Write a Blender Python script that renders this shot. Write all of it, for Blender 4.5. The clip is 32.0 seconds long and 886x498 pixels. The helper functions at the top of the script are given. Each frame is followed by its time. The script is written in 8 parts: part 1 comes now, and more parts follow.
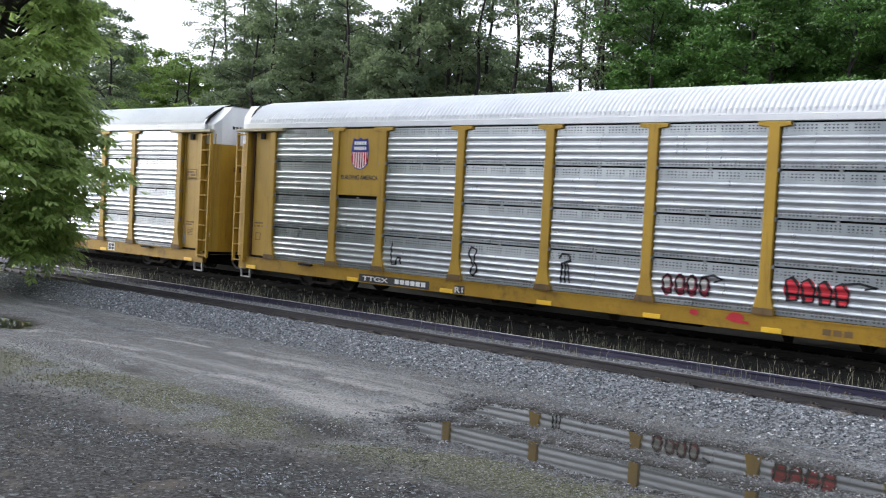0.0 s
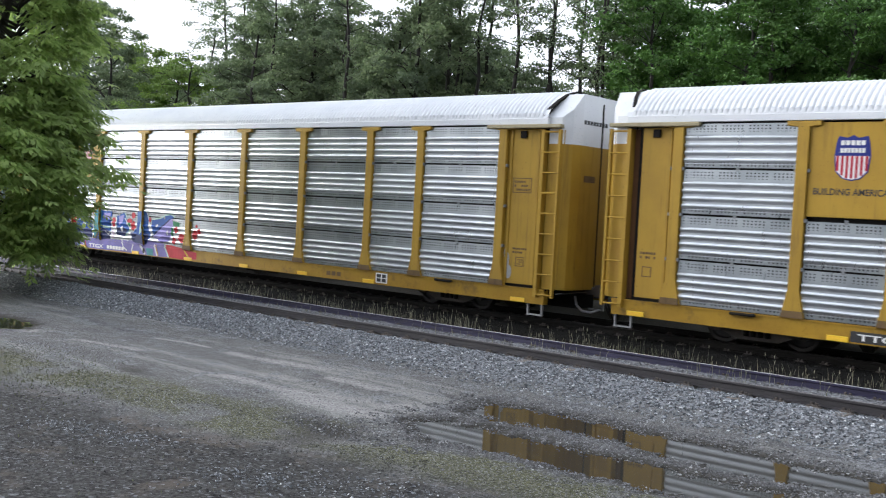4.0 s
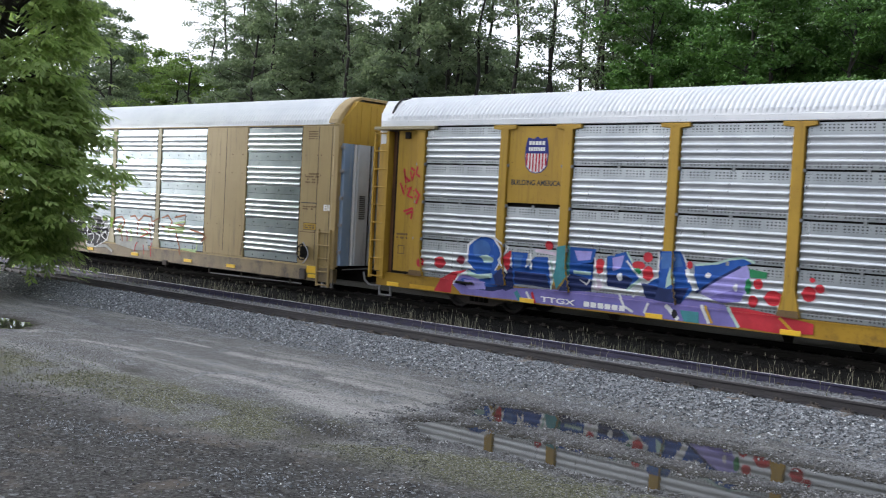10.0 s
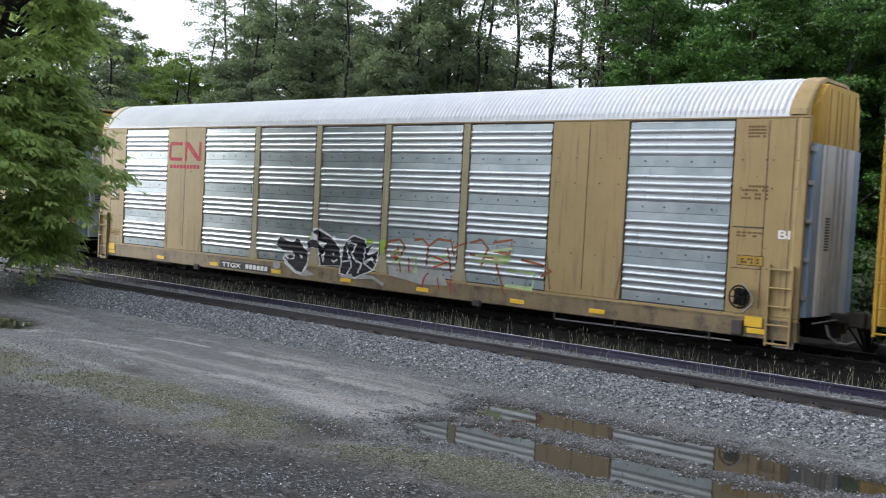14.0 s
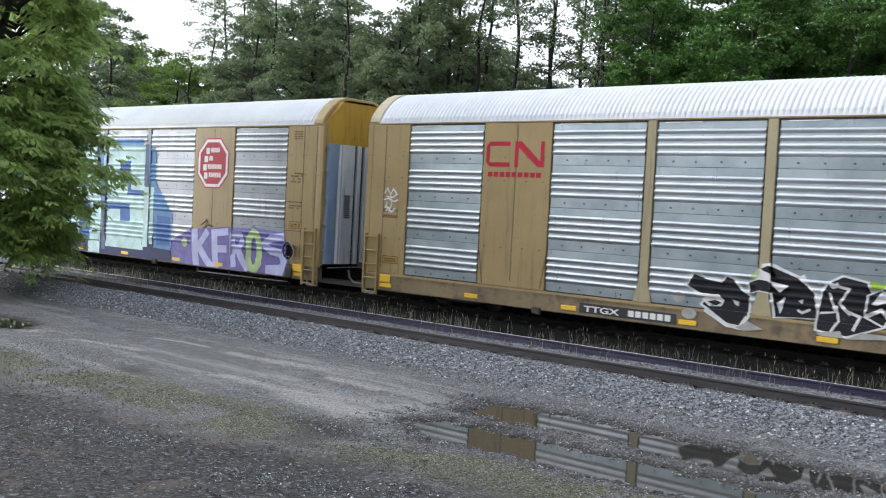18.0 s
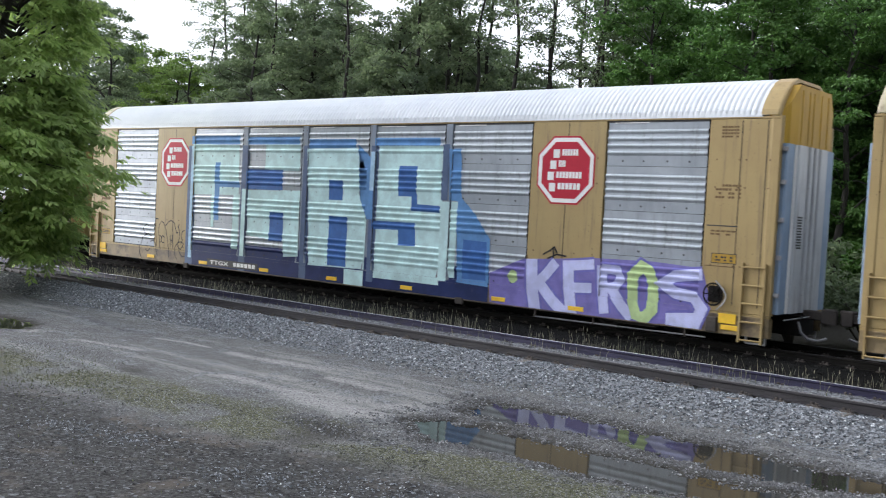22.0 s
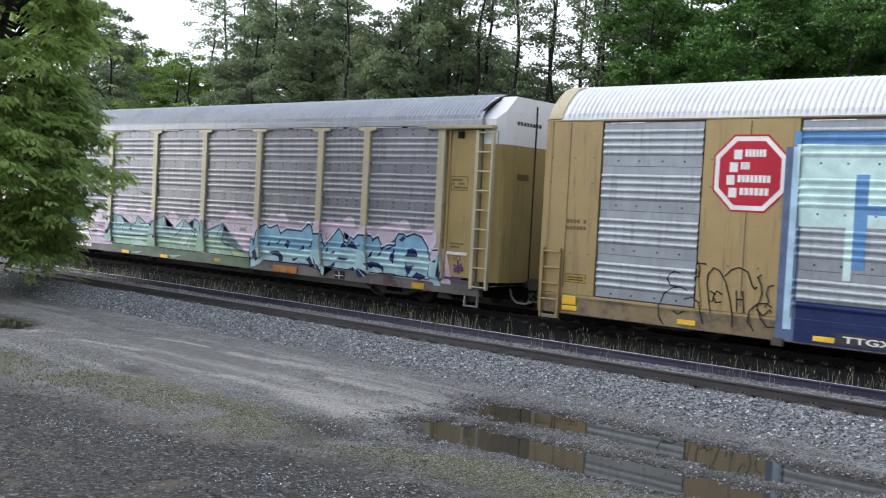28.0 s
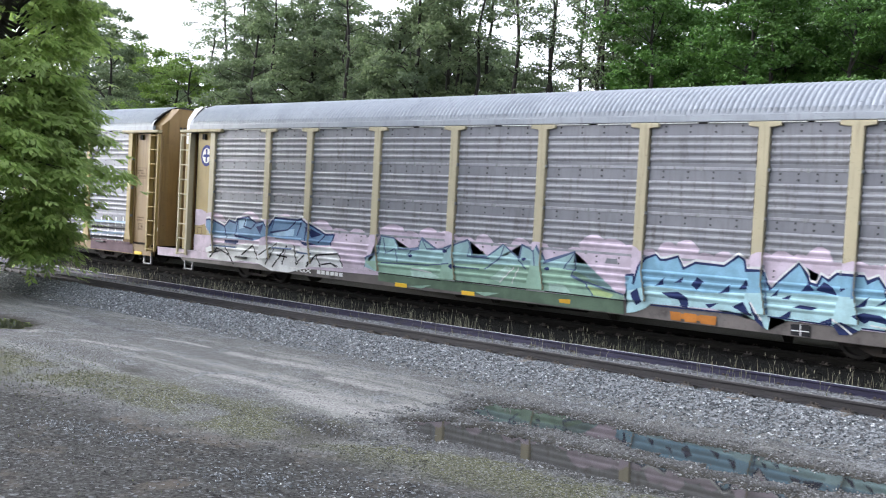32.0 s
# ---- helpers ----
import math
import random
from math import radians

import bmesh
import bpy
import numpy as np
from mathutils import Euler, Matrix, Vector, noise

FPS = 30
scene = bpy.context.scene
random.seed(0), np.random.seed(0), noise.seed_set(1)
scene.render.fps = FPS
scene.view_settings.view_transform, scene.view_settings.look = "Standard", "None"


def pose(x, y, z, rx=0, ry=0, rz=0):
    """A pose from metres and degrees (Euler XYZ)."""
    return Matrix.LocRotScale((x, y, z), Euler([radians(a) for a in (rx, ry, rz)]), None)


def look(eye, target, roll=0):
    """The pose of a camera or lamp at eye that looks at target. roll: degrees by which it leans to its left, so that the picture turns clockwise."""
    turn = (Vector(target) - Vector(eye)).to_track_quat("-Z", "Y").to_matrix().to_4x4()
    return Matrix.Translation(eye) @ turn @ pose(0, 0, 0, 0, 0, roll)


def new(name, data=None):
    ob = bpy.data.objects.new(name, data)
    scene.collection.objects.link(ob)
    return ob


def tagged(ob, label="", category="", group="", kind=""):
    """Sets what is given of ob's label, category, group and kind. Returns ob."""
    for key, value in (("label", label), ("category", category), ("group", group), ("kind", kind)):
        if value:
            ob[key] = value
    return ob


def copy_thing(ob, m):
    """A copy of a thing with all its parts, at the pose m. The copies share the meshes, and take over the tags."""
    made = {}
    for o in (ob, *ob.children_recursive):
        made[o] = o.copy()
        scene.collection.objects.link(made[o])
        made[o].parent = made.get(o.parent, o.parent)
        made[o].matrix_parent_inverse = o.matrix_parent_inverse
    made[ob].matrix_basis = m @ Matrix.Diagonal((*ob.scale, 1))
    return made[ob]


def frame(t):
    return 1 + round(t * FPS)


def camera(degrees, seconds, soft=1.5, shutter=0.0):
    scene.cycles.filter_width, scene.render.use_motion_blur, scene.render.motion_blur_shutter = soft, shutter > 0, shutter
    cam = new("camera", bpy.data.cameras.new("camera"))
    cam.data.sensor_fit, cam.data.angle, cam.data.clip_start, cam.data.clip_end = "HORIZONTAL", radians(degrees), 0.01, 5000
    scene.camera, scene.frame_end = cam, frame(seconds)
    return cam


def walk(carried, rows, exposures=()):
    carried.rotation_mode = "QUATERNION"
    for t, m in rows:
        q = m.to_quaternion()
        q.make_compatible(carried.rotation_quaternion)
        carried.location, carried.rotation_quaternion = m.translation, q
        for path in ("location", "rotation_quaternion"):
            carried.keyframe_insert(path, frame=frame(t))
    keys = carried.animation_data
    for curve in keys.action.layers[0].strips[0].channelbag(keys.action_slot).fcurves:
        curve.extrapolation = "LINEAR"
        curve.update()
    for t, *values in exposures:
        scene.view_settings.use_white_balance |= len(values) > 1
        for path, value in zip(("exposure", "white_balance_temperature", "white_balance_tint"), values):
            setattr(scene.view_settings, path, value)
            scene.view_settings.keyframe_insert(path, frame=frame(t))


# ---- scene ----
# ---- camera ----
EYE = Vector((0.0, -22.2814, 2.6904))
AIM = EYE + Vector((-0.646315, 0.761976, -0.040869))
cam = camera(47.11, 32.0, soft=1.1, shutter=0.35)
walk(cam, [(0.0, look(EYE, AIM, 3.045)), (32.0, look(EYE, AIM, 3.045))],
     exposures=[(0.0, 1.05, 6080, 11), (8.0, 1.05, 6080, 11), (10.0, 0.95, 6080, 11), (14.0, 0.91, 6080, 11), (17.0, 1.05, 6080, 11), (28.0, 1.05, 6080, 11), (29.0, 1.32, 6080, 11), (30.0, 1.47, 6080, 11), (32.0, 1.49, 6080, 11)])

# ---- world and sun: bright hazy sky behind thin cloud, soft light from the left ----
SUN_EL, SUN_AZ = 19.0, -110.0         # azimuth from +Y towards +X
world = bpy.data.worlds.new("evening_sky")
scene.world = world
world.use_nodes = True
wn, wl = world.node_tree.nodes, world.node_tree.links
sky = wn.new("ShaderNodeTexSky")
sky.sky_type, sky.sun_disc = "NISHITA", False
sky.sun_elevation, sky.sun_rotation = radians(SUN_EL), radians(SUN_AZ)
sky.air_density, sky.dust_density, sky.ozone_density = 1.0, 5.0, 1.0
haze = wn.new("ShaderNodeHueSaturation")
haze.inputs["Saturation"].default_value = 0.3
wl.new(sky.outputs[0], haze.inputs["Color"])
# an even layer of bright thin cloud before the sky
cloud = wn.new("ShaderNodeMix")
cloud.data_type = "RGBA"
cloud.inputs[0].default_value = 0.62
cloud.inputs[7].default_value = (5.6, 5.75, 6.0, 1.0)
wl.new(haze.outputs[0], cloud.inputs[6])
wl.new(cloud.outputs[2], wn["Background"].inputs["Color"])
wn["Background"].inputs["Strength"].default_value = 0.15
sun_data = bpy.data.lights.new("sun", "SUN")
sun_data.energy, sun_data.angle, sun_data.color = 1.3, radians(35), (1.0, 0.97, 0.93)
sun = new("sun", sun_data)
az, el = radians(SUN_AZ), radians(SUN_EL)
sun.matrix_world = look((0, 0, 60), Vector((0, 0, 60)) - Vector((math.sin(az) * math.cos(el), math.cos(az) * math.cos(el), math.sin(el))))


# ---- materials ----
def shader(name):
    m = bpy.data.materials.new(name)
    m.use_nodes = True
    nt = m.node_tree
    return m, nt.nodes, nt.links, nt.nodes["Principled BSDF"]


def rgb(c):
    return (c[0], c[1], c[2], 1.0)


def mapped(nodes, links, stretch=(1, 1, 1), world_space=False, jitter=True):
    """Texture coordinates in metres, shifted by chance from piece to piece."""
    if world_space:
        src = nodes.new("ShaderNodeNewGeometry").outputs["Position"]
    else:
        src = nodes.new("ShaderNodeTexCoord").outputs["Object"]
    if jitter and not world_space:
        info = nodes.new("ShaderNodeObjectInfo")
        mul = nodes.new("ShaderNodeVectorMath")
        mul.operation = "SCALE"
        mul.inputs[0].default_value = (37.0, 11.0, 53.0)
        links.new(info.outputs["Random"], mul.inputs["Scale"])
        add = nodes.new("ShaderNodeVectorMath")
        links.new(src, add.inputs[0])
        links.new(mul.outputs[0], add.inputs[1])
        src = add.outputs[0]
    mp = nodes.new("ShaderNodeMapping")
    mp.inputs["Scale"].default_value = stretch
    links.new(src, mp.inputs["Vector"])
    return mp.outputs[0]


def noise_of(nodes, links, vec, scale, detail=4.0, rough=0.6):
    n = nodes.new("ShaderNodeTexNoise")
    n.inputs["Scale"].default_value, n.inputs["Detail"].default_value, n.inputs["Roughness"].default_value = scale, detail, rough
    links.new(vec, n.inputs["Vector"])
    return n.outputs["Fac"]


def band(nodes, links, fac, lo, hi):
    r = nodes.new("ShaderNodeMapRange")
    r.interpolation_type = "SMOOTHSTEP"
    r.inputs["From Min"].default_value, r.inputs["From Max"].default_value = lo, hi
    links.new(fac, r.inputs["Value"])
    return r.outputs[0]


def mixed(nodes, links, fac, a, b):
    m = nodes.new("ShaderNodeMix")
    m.data_type = "RGBA"
    if isinstance(fac, (int, float)):
        m.inputs[0].default_value = fac
    else:
        links.new(fac, m.inputs[0])
    for sock, v in ((m.inputs[6], a), (m.inputs[7], b)):
        if isinstance(v, tuple):
            sock.default_value = rgb(v)
        else:
            links.new(v, sock)
    return m.outputs[2]


def bumped(nodes, links, bsdf, height, strength, dist=0.01):
    b = nodes.new("ShaderNodeBump")
    b.inputs["Strength"].default_value, b.inputs["Distance"].default_value = strength, dist
    links.new(height, b.inputs["Height"])
    links.new(b.outputs[0], bsdf.inputs["Normal"])


def surface(name, a, b, rough=0.6, metal=0.0, big=1.2, fine=30.0, dirt=None, dirt_amount=(0.52, 0.72), stretch=(1, 1, 1),
            bump=0.15, world_space=False, shine=0.5):
    """Two tones mixed by a large and a fine noise, with stains on top and fine relief."""
    m, n, l, p = shader(name)
    vec = mapped(n, l, stretch, world_space)
    f1, f2 = noise_of(n, l, vec, big), noise_of(n, l, vec, fine)
    col = mixed(n, l, band(n, l, f1, 0.35, 0.65), a, b)
    dark = tuple(c * 0.72 for c in a)
    col = mixed(n, l, band(n, l, f2, 0.5, 0.8), col, dark)
    if dirt:
        f3 = noise_of(n, l, vec, big * 2.3, 6.0, 0.7)
        col = mixed(n, l, band(n, l, f3, *dirt_amount), col, dirt)
    l.new(col, p.inputs["Base Color"])
    p.inputs["Roughness"].default_value, p.inputs["Metallic"].default_value = rough, metal
    p.inputs["Specular IOR Level"].default_value = shine
    if bump:
        bumped(n, l, p, f2, bump, 0.01)
    return m


def car_paint(name, a, b, dirt, rough=0.45, streak=(0.5, 0.8), shine=0.35):
    """Weathered freight-car enamel with rain streaks."""
    m, n, l, p = shader(name)
    vec = mapped(n, l)
    st = mapped(n, l, (5.0, 5.0, 0.35))
    f1, f2, f3 = noise_of(n, l, vec, 0.9), noise_of(n, l, vec, 22.0), noise_of(n, l, st, 1.6, 5.0, 0.65)
    col = mixed(n, l, band(n, l, f1, 0.35, 0.7), a, b)
    col = mixed(n, l, band(n, l, f3, *streak), col, dirt)
    col = mixed(n, l, band(n, l, f2, 0.62, 0.75), col, tuple(c * 0.6 for c in dirt))
    l.new(col, p.inputs["Base Color"])
    rr = n.new("ShaderNodeMapRange")
    rr.inputs["To Min"].default_value, rr.inputs["To Max"].default_value = rough - 0.1, rough + 0.25
    l.new(f3, rr.inputs["Value"])
    l.new(rr.outputs[0], p.inputs["Roughness"])
    p.inputs["Specular IOR Level"].default_value = shine
    bumped(n, l, p, f1, 0.12, 0.02)
    return m


def perforated(name, a, b, dirt, rough, metal, strips, dirt_amount, flats, dull):
    """Galvanised screen sheet with rows of small punched holes in its flat strips."""
    m, n, l, p = shader(name)
    vec, st = mapped(n, l), mapped(n, l, (4.0, 4.0, 0.5))
    f1, f2, f3 = noise_of(n, l, vec, 1.1), noise_of(n, l, vec, 45.0), noise_of(n, l, st, 2.0, 5.0, 0.7)
    col = mixed(n, l, band(n, l, f1, 0.3, 0.7), a, b)
    col = mixed(n, l, band(n, l, f3, *dirt_amount), col, dirt)
    raw = n.new("ShaderNodeTexCoord").outputs["Object"]
    sep = n.new("ShaderNodeSeparateXYZ")
    l.new(raw, sep.inputs[0])

    def math_node(op, u, v=None):
        k = n.new("ShaderNodeMath")
        k.operation = op
        for i, w in enumerate((u, v)):
            if w is None:
                continue
            if isinstance(w, (int, float)):
                k.inputs[i].default_value = w
            else:
                l.new(w, k.inputs[i])
        return k.outputs[0]

    def cell(sock, pitch):
        return math_node("ABSOLUTE", math_node("SUBTRACT", math_node("FRACT", math_node("DIVIDE", sock, pitch)), 0.5))

    def within(lo, hi):
        return math_node("MULTIPLY", math_node("GREATER_THAN", sep.outputs[2], lo), math_node("LESS_THAN", sep.outputs[2], hi))

    hole = math_node("LESS_THAN", math_node("ADD", math_node("POWER", cell(sep.outputs[0], 0.088), 2.0),
                                            math_node("POWER", math_node("MULTIPLY", cell(sep.outputs[2], 0.066), 0.9), 2.0)), 0.06)
    runs = math_node("GREATER_THAN", math_node("FRACT", math_node("DIVIDE", math_node("ADD", sep.outputs[0], 10.0), 0.63)), 0.14)
    mask = None
    for lo, hi in strips:
        w = within(lo, hi)
        mask = w if mask is None else math_node("MAXIMUM", mask, w)
    hole = math_node("MULTIPLY", math_node("MULTIPLY", hole, runs), 0.0 if mask is None else mask)
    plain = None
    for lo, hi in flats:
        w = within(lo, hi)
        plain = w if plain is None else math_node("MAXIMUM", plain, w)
    # flats darker than ridges: the reflections on each are put into the colour
    dull_grey = math_node("MULTIPLY", plain, math_node("ADD", math_node("MULTIPLY", f1, 0.5), 0.45))
    col = mixed(n, l, dull_grey, col, dull)
    col = mixed(n, l, hole, col, (0.015, 0.015, 0.017))
    l.new(col, p.inputs["Base Color"])
    inv = math_node("SUBTRACT", 1.0, hole)
    l.new(math_node("MULTIPLY", inv, metal), p.inputs["Metallic"])
    l.new(math_node("ADD", math_node("MULTIPLY", f3, 0.3), rough - 0.1), p.inputs["Roughness"])
    bumped(n, l, p, f2, 0.08, 0.004)
    return m


YELLOW = car_paint("yellow_enamel", (0.41, 0.255, 0.032), (0.35, 0.212, 0.030), (0.22, 0.138, 0.030), shine=0.25)
YELLOW_DULL = car_paint("faded_yellow_enamel", (0.360, 0.270, 0.104), (0.306, 0.225, 0.085), (0.198, 0.144, 0.067))
TAN = car_paint("tan_yellow_enamel", (0.36, 0.265, 0.115), (0.32, 0.23, 0.10), (0.20, 0.15, 0.085))
KHAKI = car_paint("khaki_enamel", (0.360, 0.313, 0.192), (0.310, 0.267, 0.160), (0.200, 0.166, 0.104))
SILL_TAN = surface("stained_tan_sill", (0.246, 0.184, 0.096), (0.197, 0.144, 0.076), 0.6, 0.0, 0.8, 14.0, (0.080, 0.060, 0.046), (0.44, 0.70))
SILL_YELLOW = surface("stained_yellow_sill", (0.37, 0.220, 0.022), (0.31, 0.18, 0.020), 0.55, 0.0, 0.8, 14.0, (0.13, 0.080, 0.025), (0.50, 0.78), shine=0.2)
SLATE_POST = car_paint("blue_grey_enamel", (0.24, 0.28, 0.33), (0.18, 0.21, 0.26), (0.16, 0.14, 0.11))
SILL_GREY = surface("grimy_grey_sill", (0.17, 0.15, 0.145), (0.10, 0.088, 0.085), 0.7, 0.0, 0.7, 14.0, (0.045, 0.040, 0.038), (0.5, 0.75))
CLIP_STEEL = surface("weathered_clip_steel", (0.20, 0.21, 0.22), (0.27, 0.28, 0.29), 0.6, 0.3)
BROWN_DIRT = car_paint("brown_road_dirt", (0.16, 0.10, 0.045), (0.13, 0.085, 0.04), (0.09, 0.06, 0.035), 0.75)
RECESS_BROWN = car_paint("dark_brown_enamel", (0.16, 0.075, 0.03), (0.11, 0.05, 0.022), (0.05, 0.028, 0.016), 0.7)
PLATE_SEAM = surface("dark_plate_seam", (0.055, 0.042, 0.026), (0.035, 0.028, 0.020), 0.8)
CREAM = car_paint("cream_enamel", (0.459, 0.410, 0.281), (0.410, 0.369, 0.255), (0.295, 0.254, 0.170))
BROWN_CAR = car_paint("brown_enamel", (0.26, 0.17, 0.07), (0.22, 0.14, 0.06), (0.15, 0.10, 0.05))
WHITE_ROOF = car_paint("white_roof_enamel", (0.70, 0.72, 0.745), (0.64, 0.665, 0.70), (0.50, 0.52, 0.545), 0.35, (0.6, 0.95))
GREY_ROOF = car_paint("galvanised_roof", (0.332, 0.359, 0.407), (0.279, 0.305, 0.351), (0.218, 0.231, 0.260), 0.4)
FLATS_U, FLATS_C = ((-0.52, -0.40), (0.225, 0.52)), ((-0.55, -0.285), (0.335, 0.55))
# pale first tones and dark last tone paint in the ridge-to-flat reflection contrast
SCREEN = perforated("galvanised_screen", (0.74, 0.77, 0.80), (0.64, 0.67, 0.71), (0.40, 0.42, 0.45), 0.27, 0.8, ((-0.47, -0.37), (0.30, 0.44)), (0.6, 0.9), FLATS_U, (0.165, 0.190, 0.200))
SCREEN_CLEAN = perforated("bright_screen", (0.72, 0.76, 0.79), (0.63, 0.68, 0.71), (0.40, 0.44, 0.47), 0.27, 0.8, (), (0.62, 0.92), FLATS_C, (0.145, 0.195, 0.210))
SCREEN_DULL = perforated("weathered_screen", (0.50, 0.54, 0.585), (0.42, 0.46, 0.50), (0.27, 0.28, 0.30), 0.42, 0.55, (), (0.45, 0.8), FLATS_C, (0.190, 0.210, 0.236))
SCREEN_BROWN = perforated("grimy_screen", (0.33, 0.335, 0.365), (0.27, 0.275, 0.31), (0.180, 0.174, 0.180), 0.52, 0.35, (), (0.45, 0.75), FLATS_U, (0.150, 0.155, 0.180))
DARK = surface("near_black_steel", (0.012, 0.011, 0.0105), (0.018, 0.016, 0.015), 0.85, shine=0.15)
TRUCK = surface("rusty_cast_steel", (0.060, 0.053, 0.049), (0.090, 0.077, 0.068), 0.85, bump=0.3, shine=0.2)
WHEEL = surface("wheel_steel", (0.030, 0.026, 0.024), (0.020, 0.018, 0.017), 0.7, 0.2)
BLACK = surface("black_paint", (0.02, 0.02, 0.022), (0.03, 0.03, 0.032), 0.6)
WHITE = surface("white_paint", (0.78, 0.78, 0.77), (0.70, 0.70, 0.69), 0.6)
STEEL = surface("dull_steel", (0.33, 0.33, 0.34), (0.26, 0.26, 0.27), 0.5, 0.5)
REFLECT = surface("yellow_reflector", (0.85, 0.55, 0.03), (0.8, 0.5, 0.03), 0.35)
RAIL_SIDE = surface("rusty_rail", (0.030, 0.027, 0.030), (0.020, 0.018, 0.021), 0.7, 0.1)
RAIL_BLUE = surface("blued_rail_steel", (0.026, 0.023, 0.060), (0.018, 0.017, 0.042), 0.5, 0.2)
# near-black ties and rail webs: shade under the train put into the colour
TRAIN_SHADE = surface("under_train_shade", (0.014, 0.013, 0.012), (0.022, 0.020, 0.018), 0.85, fine=60, stretch=(0.3, 3, 3), bump=0.4, shine=0.1)
# near-white base: the sky's gleam on the worn head, put into its colour
RAIL_TOP = surface("polished_rail_head", (0.80, 0.80, 0.84), (0.72, 0.72, 0.76), 0.30, 0.3, bump=0.0)
RAIL_TOP_RUST = surface("dull_rail_head", (0.15, 0.14, 0.14), (0.12, 0.11, 0.11), 0.6, 0.3)
TIE = surface("weathered_tie_wood", (0.11, 0.095, 0.085), (0.16, 0.14, 0.12), 0.9, fine=60, stretch=(0.3, 3, 3), bump=0.4)
ALU_BLUE = car_paint("blue_painted_end", (0.173, 0.251, 0.368), (0.245, 0.319, 0.416), (0.360, 0.380, 0.384))
ALU = car_paint("bare_aluminium_end", (0.52, 0.54, 0.56), (0.42, 0.44, 0.47), (0.25, 0.25, 0.26), 0.4)


# ---- mesh helpers ----
def mesh_of(name, bm, mat, smooth=False):
    me = bpy.data.meshes.new(name)
    bm.normal_update()
    bm.to_mesh(me)
    bm.free()
    for q in mat if isinstance(mat, (list, tuple)) else (mat,):
        me.materials.append(q)
    if smooth:
        for f in me.polygons:
            f.use_smooth = True
    return me


def part(name, bm, material, parent, label="", at=None, smooth=False):
    me = bm if isinstance(bm, bpy.types.Mesh) else mesh_of(name, bm, material, smooth)
    ob = new(name, me)
    ob.parent = parent
    if at is not None:
        ob.matrix_basis = at if isinstance(at, Matrix) else Matrix.Translation(at)
    return tagged(ob, label)


def add_box(bm, x0, x1, y0, y1, z0, z1, mi=0):
    v = [bm.verts.new((x, y, z)) for z in (z0, z1) for y in (y0, y1) for x in (x0, x1)]
    for q in ((0, 2, 3, 1), (4, 5, 7, 6), (0, 1, 5, 4), (2, 6, 7, 3), (0, 4, 6, 2), (1, 3, 7, 5)):
        bm.faces.new([v[i] for i in q]).material_index = mi
    return bm


def box(x0, x1, y0, y1, z0, z1, bevel=0.0):
    bm = add_box(bmesh.new(), x0, x1, y0, y1, z0, z1)
    if bevel:
        bmesh.ops.bevel(bm, geom=bm.edges[:], offset=bevel, segments=1, affect="EDGES")
    return bm


def add_prism(bm, outline, y0, y1, mi=0):
    """A solid of the x-z outline (counter-clockwise seen from -y) between y0 and y1."""
    a = [bm.verts.new((x, y0, z)) for x, z in outline]
    b = [bm.verts.new((x, y1, z)) for x, z in outline]
    n = len(a)
    bm.faces.new(a).material_index = mi
    bm.faces.new(b[::-1]).material_index = mi
    for i in range(n):
        bm.faces.new((a[(i + 1) % n], a[i], b[i], b[(i + 1) % n])).material_index = mi
    return bm


def add_bar(bm, p, q, r, n=8, mi=0):
    """A round bar from p to q."""
    p, q = Vector(p), Vector(q)
    d = (q - p).normalized()
    u = d.orthogonal().normalized()
    w = d.cross(u)
    rings = []
    for c in (p, q):
        rings.append([bm.verts.new(c + r * (math.cos(2 * math.pi * i / n) * u + math.sin(2 * math.pi * i / n) * w)) for i in range(n)])
    for i in range(n):
        bm.faces.new((rings[0][i], rings[0][(i + 1) % n], rings[1][(i + 1) % n], rings[1][i])).material_index = mi
    bm.faces.new(rings[0][::-1]).material_index = mi
    bm.faces.new(rings[1]).material_index = mi
    return bm


def loft(sections, closed=False):
    """A skin through equally long rows of points."""
    bm = bmesh.new()
    rows = [[bm.verts.new(p) for p in s] for s in sections]
    for a, b in zip(rows, rows[1:]):
        n = len(a)
        for i in range(n if closed else n - 1):
            j = (i + 1) % n
            bm.faces.new((a[i], b[i], b[j], a[j]))
    return bm


# ---- ground, tracks ----
WATER_Z = -0.57


def seg_dist(x, y, pts):
    """Distance from points to a polyline."""
    best = np.full(np.shape(x), 1e9)
    for (ax, ay), (bx, by) in zip(pts, pts[1:]):
        dx, dy = bx - ax, by - ay
        k = np.clip(((x - ax) * dx + (y - ay) * dy) / (dx * dx + dy * dy), 0, 1)
        best = np.minimum(best, np.hypot(x - ax - k * dx, y - ay - k * dy))
    return best


def inside(x, y, pts):
    c = np.zeros(np.shape(x), bool)
    for (ax, ay), (bx, by) in zip(pts, pts[1:] + pts[:1]):
        hit = ((ay > y) != (by > y)) & (x < (bx - ax) * (y - ay) / (by - ay + 1e-12) + ax)
        c ^= hit
    return c


def wave_noise(x, y, scale, seed):
    """Smooth noise from a few turned sine waves, about -1 to 1."""
    rng = np.random.RandomState(seed)
    out = np.zeros(np.shape(x))
    for i in range(10):
        a, k, ph = rng.uniform(0, 6.28), scale * rng.uniform(0.6, 2.2), rng.uniform(0, 6.28)
        out += np.sin((x * math.cos(a) + y * math.sin(a)) * k + ph) / (10 ** 0.5)
    return out


